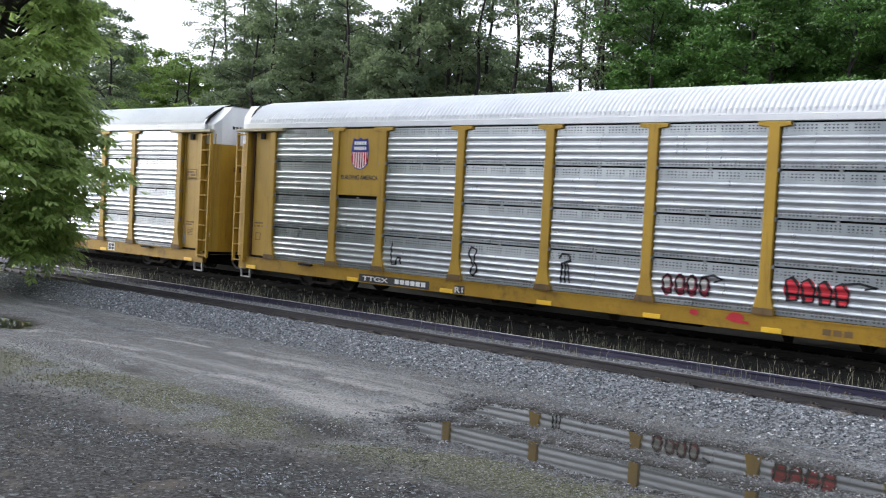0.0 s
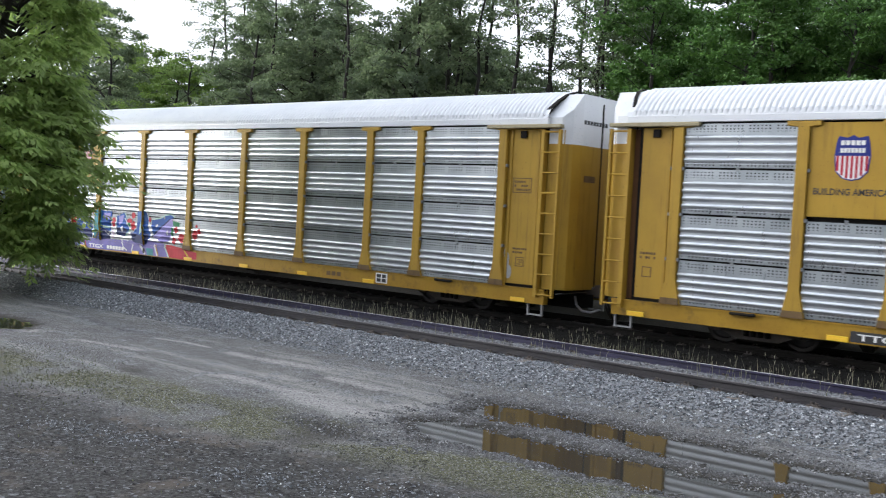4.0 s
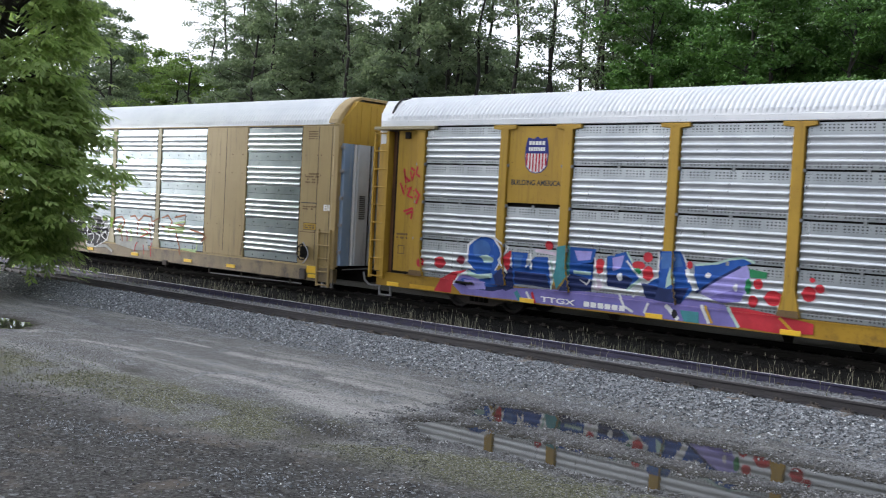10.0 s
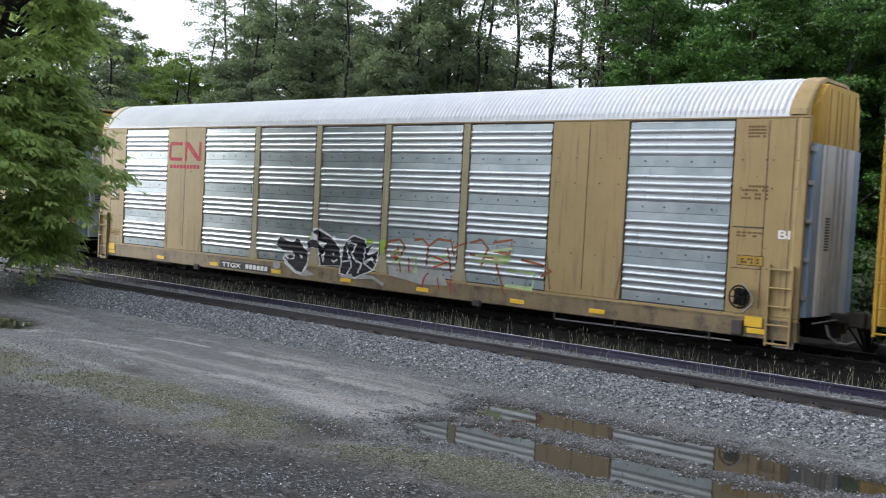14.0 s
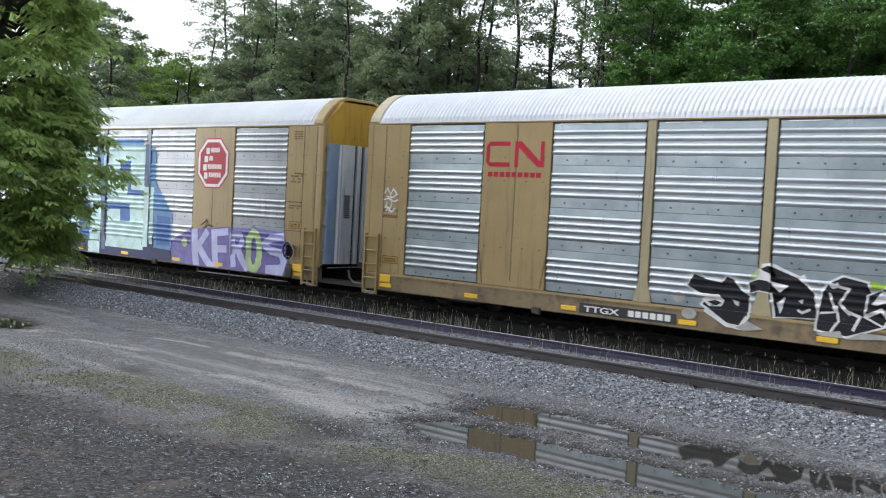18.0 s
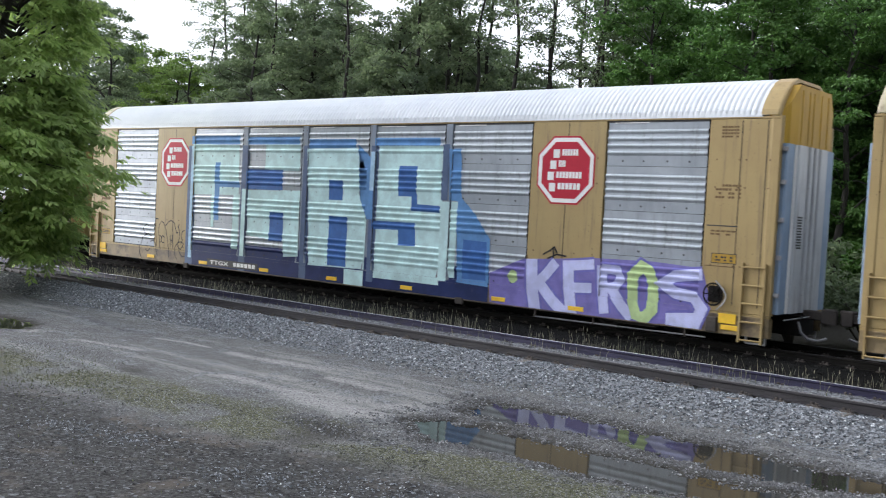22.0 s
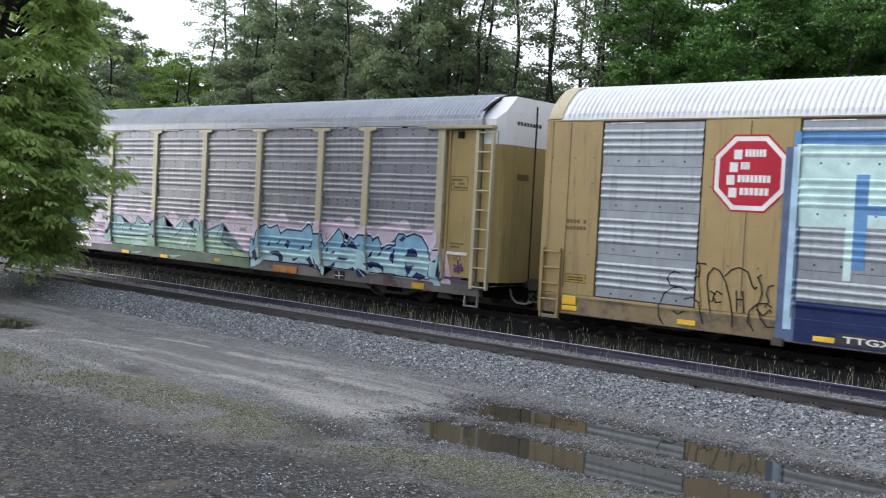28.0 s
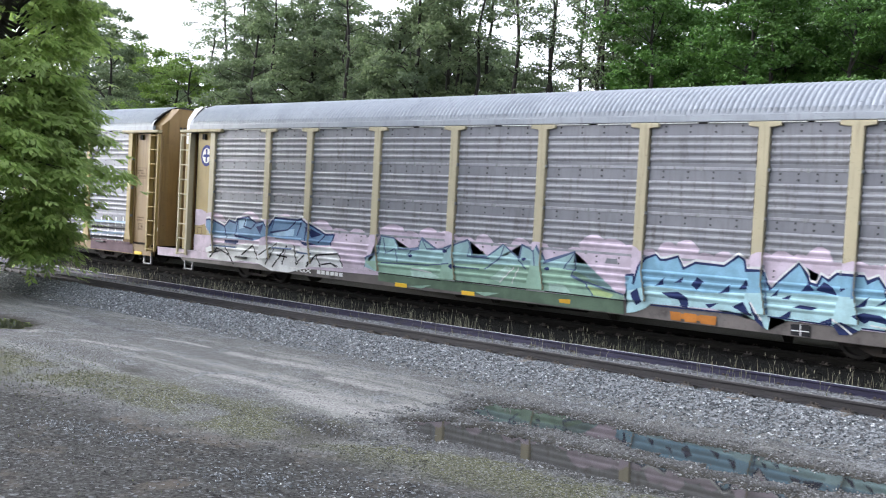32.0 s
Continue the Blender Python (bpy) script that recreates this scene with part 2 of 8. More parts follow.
# two long pools of one puddle with a gravel spit between them, and a small one further along the road
POOLS = [[(-10.09, -9.63), (-10.41, -8.8), (-10.24, -8.55), (-8.58, -8.52), (-6.7, -8.48), (-5.2, -8.6), (-3.95, -8.55), (-2.4, -8.73), (-1.6, -9.1),
          (-2.84, -9.41), (-3.73, -9.28), (-4.84, -9.71), (-6.09, -9.69), (-7.97, -9.47), (-9.34, -9.73)],
         [(-10.1, -10.92), (-9.89, -10.36), (-9.05, -10.32), (-7.46, -10.27), (-5.9, -10.24), (-4.79, -10.21), (-3.0, -10.15), (-2.2, -10.6),
          (-4.12, -11.26), (-5.36, -11.32), (-6.63, -11.42), (-7.17, -11.45), (-8.23, -11.39), (-9.16, -11.61), (-9.68, -11.3)],
         [(-25.6, -10.7), (-24.3, -10.3), (-23.74, -10.15), (-22.41, -10.36), (-21.91, -10.94), (-22.2, -11.32), (-22.95, -11.74), (-24.6, -11.5)]]


def pool_depth(x, y):
    """Distance inside the shore of the nearest pool, negative on land."""
    best = np.full(np.shape(x), -1e9)
    for pts in POOLS:
        d = seg_dist(x, y, pts + pts[:1])
        best = np.maximum(best, np.where(inside(x, y, pts), d, -d))
    return best


def ground_z(x, y):
    """Height of the ground: track bed, ballast shoulder, gravel road with a puddle."""
    x, y = np.asarray(x, float), np.asarray(y, float)
    t = np.clip((-6.35 - y) / 1.1, 0, 1)
    z = -0.18 - 0.32 * t * t * (3 - 2 * t)
    bedn = 0.010 * wave_noise(x, y, 6.0, 5)
    z = np.where(y > -6.5, -0.176 + bedn, np.minimum(z, -0.176 + bedn))
    # ballast heaped between the siding's rails
    z = z + 0.05 * np.clip((y + 5.82) / 0.12, 0, 1) * np.clip((-4.52 - y) / 0.12, 0, 1)
    for yr in (-5.93, -4.42):
        z = z - (0.075 + 0.02 * wave_noise(x, y, 5.0, 14)) * np.exp(-((y - yr) / 0.17) ** 4)
    back = np.clip((y - 2.2) / 1.8, 0, 1)
    z = np.where(y > 2, -0.18 - 0.45 * back, z)
    road = np.clip((-7.2 - y) / 0.5, 0, 1)
    z = z + road * (0.012 * wave_noise(x, y, 2.2, 3) + 0.02 * wave_noise(x, y, 0.6, 4))
    # two shallow wheel ruts along the road
    for yr in (-10.3, -12.2):
        z = z - road * 0.025 * np.exp(-((y - yr - 0.25 * np.sin(x * 0.3)) / 0.35) ** 2)
    # higher ground towards the camera
    z = z + 0.25 * np.clip((-14.5 - y) / 5, 0, 1)
    d = pool_depth(x, y)
    d = d + 0.07 * wave_noise(x, y, 3.0, 7) + 0.06 * wave_noise(x, y, 9.0, 8) + 0.03 * wave_noise(x, y, 23.0, 10)
    dip = np.clip(d / 0.5, -0.6, 1)
    low = -0.06 * dip - 0.022 + 0.008 * wave_noise(x, y, 17.0, 12)
    near = np.clip((d + 1.0) / 0.5, 0, 1)
    z = np.where(near > 0, z * (1 - near) + near * (-0.545 + low), z)
    return z


def axis(stops):
    out = []
    for (a, b, step) in stops:
        out += list(np.arange(a, b, step))
    return np.array(out + [stops[-1][1]])


def grid_mesh(name, xs, ys, zfun, mats):
    gx, gy = np.meshgrid(xs, ys)
    gz = zfun(gx, gy)
    verts = np.stack([gx.ravel(), gy.ravel(), gz.ravel()], 1)
    nx, ny = len(xs), len(ys)
    i = (np.arange(ny - 1)[:, None] * nx + np.arange(nx - 1)[None]).ravel()
    faces = np.stack([i, i + 1, i + 1 + nx, i + nx], 1)
    me = bpy.data.meshes.new(name)
    me.from_pydata(verts.tolist(), [], faces.tolist())
    for q in mats:
        me.materials.append(q)
    for f in me.polygons:
        f.use_smooth = True
    return me


def ground_material():
    m, n, l, p = shader("gravel_road_and_ballast")
    vec = mapped(n, l, world_space=True)
    geo = n.new("ShaderNodeNewGeometry")
    sep = n.new("ShaderNodeSeparateXYZ")
    l.new(geo.outputs["Position"], sep.inputs[0])
    big, mid, fine = noise_of(n, l, vec, 0.35, 5), noise_of(n, l, vec, 2.2, 5), noise_of(n, l, vec, 18.0, 4, 0.7)
    along = mapped(n, l, (0.22, 1.6, 1.0), True)
    tracks = noise_of(n, l, along, 1.0, 4, 0.6)
    vor = n.new("ShaderNodeTexVoronoi")
    vor.inputs["Scale"].default_value = 26.0
    l.new(vec, vor.inputs["Vector"])
    stone = n.new("ShaderNodeSeparateColor")
    l.new(vor.outputs["Color"], stone.inputs[0])
    att = n.new("ShaderNodeAttribute")
    att.attribute_name = "soil"
    soil = n.new("ShaderNodeSeparateColor")
    l.new(att.outputs["Color"], soil.inputs[0])

    def zone(sock, lo, hi):
        """A soil zone with a ragged edge."""
        k = n.new("ShaderNodeMath")
        k.operation = "MULTIPLY_ADD"
        l.new(mid, k.inputs[0])
        k.inputs[1].default_value = 0.9
        l.new(sock, k.inputs[2])
        return band(n, l, k.outputs[0], lo + 0.45, hi + 0.45)

    gravel = mixed(n, l, band(n, l, stone.outputs[0], 0.1, 0.9), (0.072, 0.072, 0.075), (0.224, 0.234, 0.250))
    packed = mixed(n, l, band(n, l, fine, 0.38, 0.68), (0.083, 0.082, 0.080), (0.141, 0.140, 0.136))
    packed = mixed(n, l, band(n, l, tracks, 0.50, 0.66), packed, (0.215, 0.213, 0.202))
    # darker damp wheel tracks and blotches
    damp = mapped(n, l, (0.30, 1.1, 1.0), True)
    packed = mixed(n, l, band(n, l, noise_of(n, l, damp, 0.8, 6, 0.65), 0.52, 0.64), packed, mixed(n, l, fine, (0.040, 0.041, 0.046), (0.101, 0.103, 0.110)))
    road = mixed(n, l, band(n, l, mid, 0.48, 0.66), packed, gravel)
    col = mixed(n, l, zone(soil.outputs[0], 0.30, 1.05), road, mixed(n, l, band(n, l, fine, 0.35, 0.6), (0.183, 0.180, 0.175), (0.300, 0.293, 0.283)))
    weedy = mixed(n, l, band(n, l, fine, 0.38, 0.62), (0.044, 0.045, 0.028), (0.098, 0.100, 0.052))
    patchy = n.new("ShaderNodeMath")
    patchy.operation = "MULTIPLY"
    l.new(soil.outputs[1], patchy.inputs[0])
    l.new(band(n, l, noise_of(n, l, vec, 0.9, 4), 0.30, 0.60), patchy.inputs[1])
    col = mixed(n, l, zone(patchy.outputs[0], 0.05, 0.55), col, weedy)
    col = mixed(n, l, zone(att.outputs["Alpha"], 0.35, 0.9), col, mixed(n, l, stone.outputs[2], (0.038, 0.036, 0.034), (0.141, 0.141, 0.146)))
    # salt-and-pepper grain of the grit
    grain = n.new("ShaderNodeTexVoronoi")
    grain.inputs["Scale"].default_value = 62.0
    l.new(vec, grain.inputs["Vector"])
    gs = n.new("ShaderNodeSeparateColor")
    l.new(grain.outputs["Color"], gs.inputs[0])
    col = mixed(n, l, band(n, l, gs.outputs[0], 0.6, 1.0), col, mixed(n, l, 0.55, col, (0.349, 0.358, 0.375)))
    col = mixed(n, l, band(n, l, gs.outputs[1], 0.6, 1.0), col, mixed(n, l, 0.6, col, (0.016, 0.016, 0.016)))
    earth = mixed(n, l, band(n, l, fine, 0.38, 0.66), (0.019, 0.0185, 0.018), (0.071, 0.0705, 0.069))
    earth = mixed(n, l, band(n, l, noise_of(n, l, vec, 1.3, 5, 0.65), 0.52, 0.68), earth, (0.074, 0.064, 0.055))
    earth = mixed(n, l, band(n, l, noise_of(n, l, vec, 3.4, 5, 0.7), 0.54, 0.68), earth, (0.016, 0.015, 0.015))
    earth = mixed(n, l, band(n, l, stone.outputs[1], 0.82, 0.95), earth, mixed(n, l, 0.6, earth, gravel))
    col = mixed(n, l, zone(soil.outputs[2], 0.1, 0.9), col, earth)
    bed = n.new("ShaderNodeMath")
    bed.operation = "MULTIPLY_ADD"
    l.new(mid, bed.inputs[0])
    bed.inputs[1].default_value = 0.6
    l.new(sep.outputs[1], bed.inputs[2])
    col = mixed(n, l, band(n, l, bed.outputs[0], -7.1, -6.6), col, gravel)
    # near-black ballast: the shade under and beside the train, put into its colour
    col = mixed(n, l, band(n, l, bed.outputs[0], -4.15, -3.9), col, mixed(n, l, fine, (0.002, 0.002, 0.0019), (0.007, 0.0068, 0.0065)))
    # soil and leaf litter under the wood, the wood's shade put into the colour
    col = mixed(n, l, band(n, l, sep.outputs[1], 1.6, 2.6), col, mixed(n, l, fine, (0.010, 0.009, 0.006), (0.030, 0.026, 0.017)))
    # wet rim round the puddle
    wet = band(n, l, sep.outputs[2], -0.525, -0.565)
    col = mixed(n, l, wet, col, mixed(n, l, fine, (0.028, 0.026, 0.022), (0.056, 0.053, 0.046)))
    l.new(col, p.inputs["Base Color"])
    p.inputs["Roughness"].default_value, p.inputs["Specular IOR Level"].default_value = 0.9, 0.12
    hgt = n.new("ShaderNodeMath")
    hgt.operation = "ADD"
    l.new(vor.outputs["Distance"], hgt.inputs[0])
    l.new(fine, hgt.inputs[1])
    bumped(n, l, p, hgt.outputs[0], 0.7, 0.02)
    return m


GROUND = ground_material()
xs = axis([(-1500, -220, 160), (-220, -60, 10), (-60, -27, 0.6), (-27, -14, 0.13), (-14, 0.5, 0.06), (0.5, 12, 0.5), (12, 200, 10), (200, 1500, 130)])
ys = axis([(-1500, -100, 140), (-100, -24, 4), (-24, -17, 0.4), (-17, -12.4, 0.12), (-12.4, -7.6, 0.05), (-7.6, -4.2, 0.08), (-4.2, 4.4, 0.4), (4.4, 60, 4), (60, 300, 30), (300, 1500, 150)])
ground = new("ground", grid_mesh("ground", xs, ys, ground_z, [GROUND]))



def soil_zones(me):
    """Dusty streaks, weedy band and dark earth of the road, as a colour attribute."""
    co = np.empty(len(me.vertices) * 3)
    me.vertices.foreach_get("co", co)
    x, y = co[0::3], co[1::3]
    dust = np.zeros(len(x))
    for w, pts in ((0.16, [(-19.6, -11.0), (-17.7, -10.7)]), (0.14, [(-18.9, -9.4), (-17.4, -9.2)]), (0.22, [(-14.5, -11.0), (-12.9, -11.1), (-11.5, -10.6)]),
                   (0.45, [(-12.4, -11.3), (-10.7, -11.2)]), (0.25, [(-11.0, -10.6), (-10.8, -10.2)]), (0.2, [(-13.3, -9.6), (-12.0, -9.7)]),
                   (0.10, [(-11.6, -12.5), (-10.8, -12.45)]), (0.22, [(-22.9, -11.0), (-21.3, -11.0)]), (0.25, [(-16.5, -9.3), (-14.0, -9.0)])):
        dust = np.maximum(dust, np.exp(-(seg_dist(x, y, pts) / w) ** 2))
    band_ = [(-24, -14.0), (-17.8, -13.6), (-15.9, -13.3), (-13.7, -12.9), (-11.6, -12.9), (-9.8, -12.8), (-8.3, -12.75), (-6.4, -12.2), (-4, -11.9)]
    moss = np.exp(-(seg_dist(x, y, band_) / 0.85) ** 2)
    edge = np.interp(x, [-40, -16, -14.1, -11.8, -10.2, -8.6, -7.2, -4, 20], [-15.5, -15.3, -14.7, -14.1, -13.8, -13.5, -13.2, -12.8, -12.5])
    earth = np.clip((edge + 0.25 + 0.35 * wave_noise(x, y, 0.9, 51) - y) / 1.9 + 0.5, 0, 1)
    d = pool_depth(x, y)
    shore = np.where(d > 0, 1.0, np.exp(-(d / 0.45) ** 2))
    col = np.stack([dust, moss, earth, shore], 1)
    at = me.color_attributes.new("soil", "FLOAT_COLOR", "POINT")
    at.data.foreach_set("color", col.ravel())


soil_zones(ground.data)
tagged(ground, "grey gravel road with ballast shoulder and bare earth", "ground", kind="structure")

wm, wnod, wlnk, wp = shader("muddy_water")
wp.inputs["Base Color"].default_value = (0.030, 0.029, 0.025, 1)
wp.inputs["Roughness"].default_value, wp.inputs["IOR"].default_value = 0.03, 1.33
wp.inputs["Specular IOR Level"].default_value = 0.40
bumped(wnod, wlnk, wp, noise_of(wnod, wlnk, mapped(wnod, wlnk, world_space=True), 3.0), 0.02, 0.01)
me = bpy.data.meshes.new("puddle")
me.from_pydata([(x, y, WATER_Z) for x0, x1, y0, y1 in ((-11.2, 0.8, -12.6, -7.7), (-26.4, -21.3, -12.3, -9.6)) for x, y in ((x0, y0), (x1, y0), (x1, y1), (x0, y1))],
               [], [(0, 1, 2, 3), (4, 5, 6, 7)])
me.materials.append(wm)
tagged(new("puddle", me), "still muddy rain puddle lying in the gravel road", "puddle", kind="structure")

# rail section, in y-z, top of rail at 0
RAIL = [(-0.070, -0.175), (-0.070, -0.160), (-0.012, -0.140), (-0.009, -0.055), (-0.036, -0.040), (-0.037, -0.012), (-0.028, 0.0),
        (0.028, 0.0), (0.037, -0.012), (0.036, -0.040), (0.009, -0.055), (0.012, -0.140), (0.070, -0.160), (0.070, -0.175)]


def rail_mesh(name, x0, x1, top, web):
    n = int((x1 - x0) / 12)
    secs = [[(x0 + (x1 - x0) * i / n, y, z) for y, z in RAIL] for i in range(n + 1)]
    bm = loft(secs, True)
    for f in bm.faces:
        f.material_index = 1 if f.calc_center_median().z > -0.004 else 0
    return mesh_of(name, bm, (web, top))


def track(name, label, yc, tops, webs, ties, seed):
    rnd = random.Random(seed)
    home = new(name)
    home.location = (0, yc, 0)
    tagged(home, label, "railway track", kind="structure")
    for y, top, web in zip((-0.755, 0.755), tops, webs):
        part("rail", rail_mesh("rail", -200, 200, top, web), None, home, at=(0, y, 0))
    tie = mesh_of("tie", box(-0.115, 0.115, -1.30, 1.30, -0.30, -0.172, 0.012), ties)
    bm = box(-0.10, 0.10, -0.19, 0.19, -0.174, -0.150, 0.004)
    for sx, sy in ((-0.05, -0.10), (0.05, 0.10), (-0.05, 0.15), (0.05, -0.15)):
        add_box(bm, sx - 0.02, sx + 0.02, sy - 0.022, sy + 0.022, -0.150, -0.112)
    plate = mesh_of("tie_plate", bm, TRUCK)
    far = bmesh.new()
    for i in range(730):
        x = -200 + i * 0.55
        if -46 < x < 4:
            ob = part("tie", tie, None, home, at=pose(x + rnd.uniform(-0.03, 0.03), rnd.uniform(-0.04, 0.04), rnd.uniform(-0.02, 0.0), 0, 0, rnd.uniform(-1, 1)))
            for y in (-0.755, 0.755):
                part("tie_plate", plate, None, ob, at=(0, y, 0))
        else:
            add_box(far, x - 0.115, x + 0.115, -1.3, 1.3, -0.30, -0.172)
    tagged(part("far_ties", far, ties, home), kind="stuff")
    return home


track("railway_track", "disused siding with polished far rail and weedy ties", -5.175, (RAIL_TOP_RUST, RAIL_TOP), (RAIL_SIDE, RAIL_BLUE), TIE, 1)
# dark rails and ties here carry the train's shade in their colour
track("railway_track", "main track under the train, coloured near black for its shade", 0.0, (RAIL_SIDE, RAIL_SIDE), (TRAIN_SHADE, TRAIN_SHADE), TRAIN_SHADE, 2)


# unseen walls added behind and beside the camera, cutting sky light and reflections
wall_green = surface("light_blocker_green", (0.022, 0.030, 0.014), (0.035, 0.045, 0.020), 0.95, big=0.15, fine=2.0)
for wall, x0, x1, y0, y1 in (("backdrop_woods", -16, 8, -50, -48), ("backdrop_woods", 8, 70, -34, -32), ("backdrop_woods", 70, 72, -32, 60)):
    tagged(new(wall, mesh_of(wall, box(x0, x1, y0, y1, -0.7, 25, 0.5), wall_green)), "added plain wall out of view, dimming light and reflections", "woods", kind="structure")


# ---- the train ----
ROWS = [(0.80, 1.79), (1.83, 2.80), (2.845, 3.83), (3.875, 4.835)]
POSTS = [-11.85, -9.03, -7.10, -4.25, -1.42, 1.42, 4.25, 7.10, 9.03, 11.85]
RIDGE_U = (0.20, 0.035, -0.13, -0.295)
RIDGE_C = (0.31, 0.145, -0.02, -0.185)


def profile(ridges, half):
    """Section of a pressed screen sheet: (z, outward)."""
    pts = [(half, 0.0)]
    for z in ridges:
        pts += [(z + 0.026, 0.0), (z + 0.003, 0.028), (z - 0.012, 0.036), (z - 0.034, 0.034), (z - 0.095, 0.004)]
    return pts + [(-half, 0.0)]


def sheet(name, width, ridges, half, mat):
    pr = profile(ridges, half)
    secs = [[(x, -o, z) for z, o in pr] for x in (-width / 2, width / 2)]
    bm = loft(secs)
    # folded edges
    for s in (1, -1):
        z = s * half
        v = [bm.verts.new(q) for q in ((-width / 2, 0, z), (width / 2, 0, z), (width / 2, 0.04, z), (-width / 2, 0.04, z))]
        bm.faces.new(v)
    me = mesh_of(name, bm, mat)
    return me


class Side:
    """Outward distance of a car's painted side at (x, z)."""

    def __init__(self, kind):
        self.kind = kind
        self.posts = POSTS if kind == "U" else []
        self.ridges = RIDGE_U if kind == "U" else RIDGE_C
        self.rows = ROWS if kind == "U" else C_ROWS

    def cuts_z(self):
        out = [0.754, 0.79, 0.93, 1.08, 1.22, 1.36] if self.kind == "U" else [0.669, 0.701, 0.79]
        for lo, hi in self.rows:
            c, h = (lo + hi) / 2, (hi - lo) / 2
            out += [lo, hi] + [c + z for z, _ in profile(self.ridges, h)]
        return out

    def cuts_x(self):
        if self.kind == "U":
            return [p + s * k for p in POSTS for k in (0.125, 0.155, 0.187, 0.22, 0.25) for s in (-1, 1)] + [-12.79, 12.92]
        return [p + s * 1.27 for p in C_BAYS for s in (-1, 1)]

    def out(self, cx, cz, z):
        """Distance at height z, for a piece of paint whose middle lies at (cx, cz)."""
        if cz < 0.79:
            if self.kind == "U":
                return 1.530 if cz > 0.754 else 1.512
            return 1.530 if 0.669 < cz < 0.701 else 1.522
        if self.kind == "U":
            wide = 0.25 if cz < 0.93 else 0.22 if cz < 1.08 else 0.187 if cz < 1.22 else 0.155 if cz < 1.36 else 0.125
            if any(abs(cx - p) < wide for p in POSTS):
                return 1.581
            if abs(cx) > 11.9:
                return 1.445
        elif not any(abs(cx - b) < 1.27 for b in C_BAYS):
            return 1.527
        for lo, hi in self.rows:
            if lo <= z <= hi:
                c, pr = (lo + hi) / 2, profile(self.ridges, (hi - lo) / 2)
                for (za, oa), (zb, ob) in zip(pr, pr[1:]):
                    if zb <= z - c <= za:
                        return 1.49 + (oa + (ob - oa) * (za - (z - c)) / (za - zb + 1e-9))
        return 1.49


C_ROWS = [(0.76, 1.79), (1.80, 2.83), (2.84, 3.87), (3.88, 4.91)]
C_BAYS = (-10.44, -5.70, -2.85, 0.0, 2.85, 5.70, 10.44)


def sprayed(name, car, kind, shapes, mats, label="", base=0):
    """Paint on the side of a car: flat outlines (x-z) laid over the ridges of the sheets. shapes: (outline, colour index, layer)."""
    side = Side(kind)
    bm = bmesh.new()
    for outline, mi, layer in shapes:
        vs = [bm.verts.new((x, layer, z)) for x, z in outline]
        bm.faces.new(vs).material_index = mi
    bmesh.ops.triangulate(bm, faces=bm.faces[:])
    low = 0.435 if kind == "U" else 0.305
    bmesh.ops.bisect_plane(bm, geom=bm.verts[:] + bm.edges[:] + bm.faces[:], plane_co=(0, 0, low), plane_no=(0, 0, 1), clear_inner=True)
    zs, xs_ = [v.co.z for v in bm.verts], [v.co.x for v in bm.verts]
    for z in side.cuts_z():
        if min(zs) < z < max(zs):
            bmesh.ops.bisect_plane(bm, geom=bm.verts[:] + bm.edges[:] + bm.faces[:], plane_co=(0, 0, z), plane_no=(0, 0, 1))
    for x in side.cuts_x():
        if min(xs_) < x < max(xs_):
            bmesh.ops.bisect_plane(bm, geom=bm.verts[:] + bm.edges[:] + bm.faces[:], plane_co=(x, 0, 0), plane_no=(1, 0, 0))
    # nothing holds paint beyond the door leaves
    if kind == "U":
        gone = [f for f in bm.faces if not -12.79 < f.calc_center_median().x < 12.92 and f.calc_center_median().z > 0.79]
        bmesh.ops.delete(bm, geom=gone, context="FACES")
    bmesh.ops.split_edges(bm, edges=bm.edges[:])
    for f in bm.faces:
        c = f.calc_center_median()
        for v in f.verts:
            z = v.co.z + (c.z - v.co.z) * 1e-4
            v.co.y = -(side.out(c.x, c.z, z) + 0.003 + base * 0.014 + v.co.y * 0.0045)
        f.normal_update()
        if f.normal.y > 0:
            f.normal_flip()
    return part(name, bm, mats, car, label)


def roof_mesh(half, z_eave, mat, pitch=0.132, rise=0.75):
    """Roof with pressed cross ribs, sloping from the eaves to a flat crown."""
    sec = [(-1.53, z_eave), (-1.50, z_eave + 0.10), (-1.38, z_eave + 0.26), (-1.16, z_eave + 0.46), (-0.90, z_eave + 0.63), (-0.62, z_eave + 0.72), (-0.25, z_eave + 0.75)]
    sec = sec + [(-y, z) for y, z in sec[::-1]]
    sec = [(y, z_eave + (z - z_eave) * rise / 0.75) for y, z in sec]
    n = int(2 * half / pitch)
    secs = []
    for i in range(n * 4 + 1):
        x = -half + i * pitch / 4
        up = (0.0, 0.027, 0.034, 0.027)[i % 4] if 4 < i < n * 4 - 4 else 0.0
        row = []
        for k, (y, z) in enumerate(sec):
            e = up if 1 <= k <= len(sec) - 2 else 0.0
            row.append((x, y * (1 + e * 0.5), z + e))
        secs.append(row)
    return mesh_of("roof", loft(secs), mat)


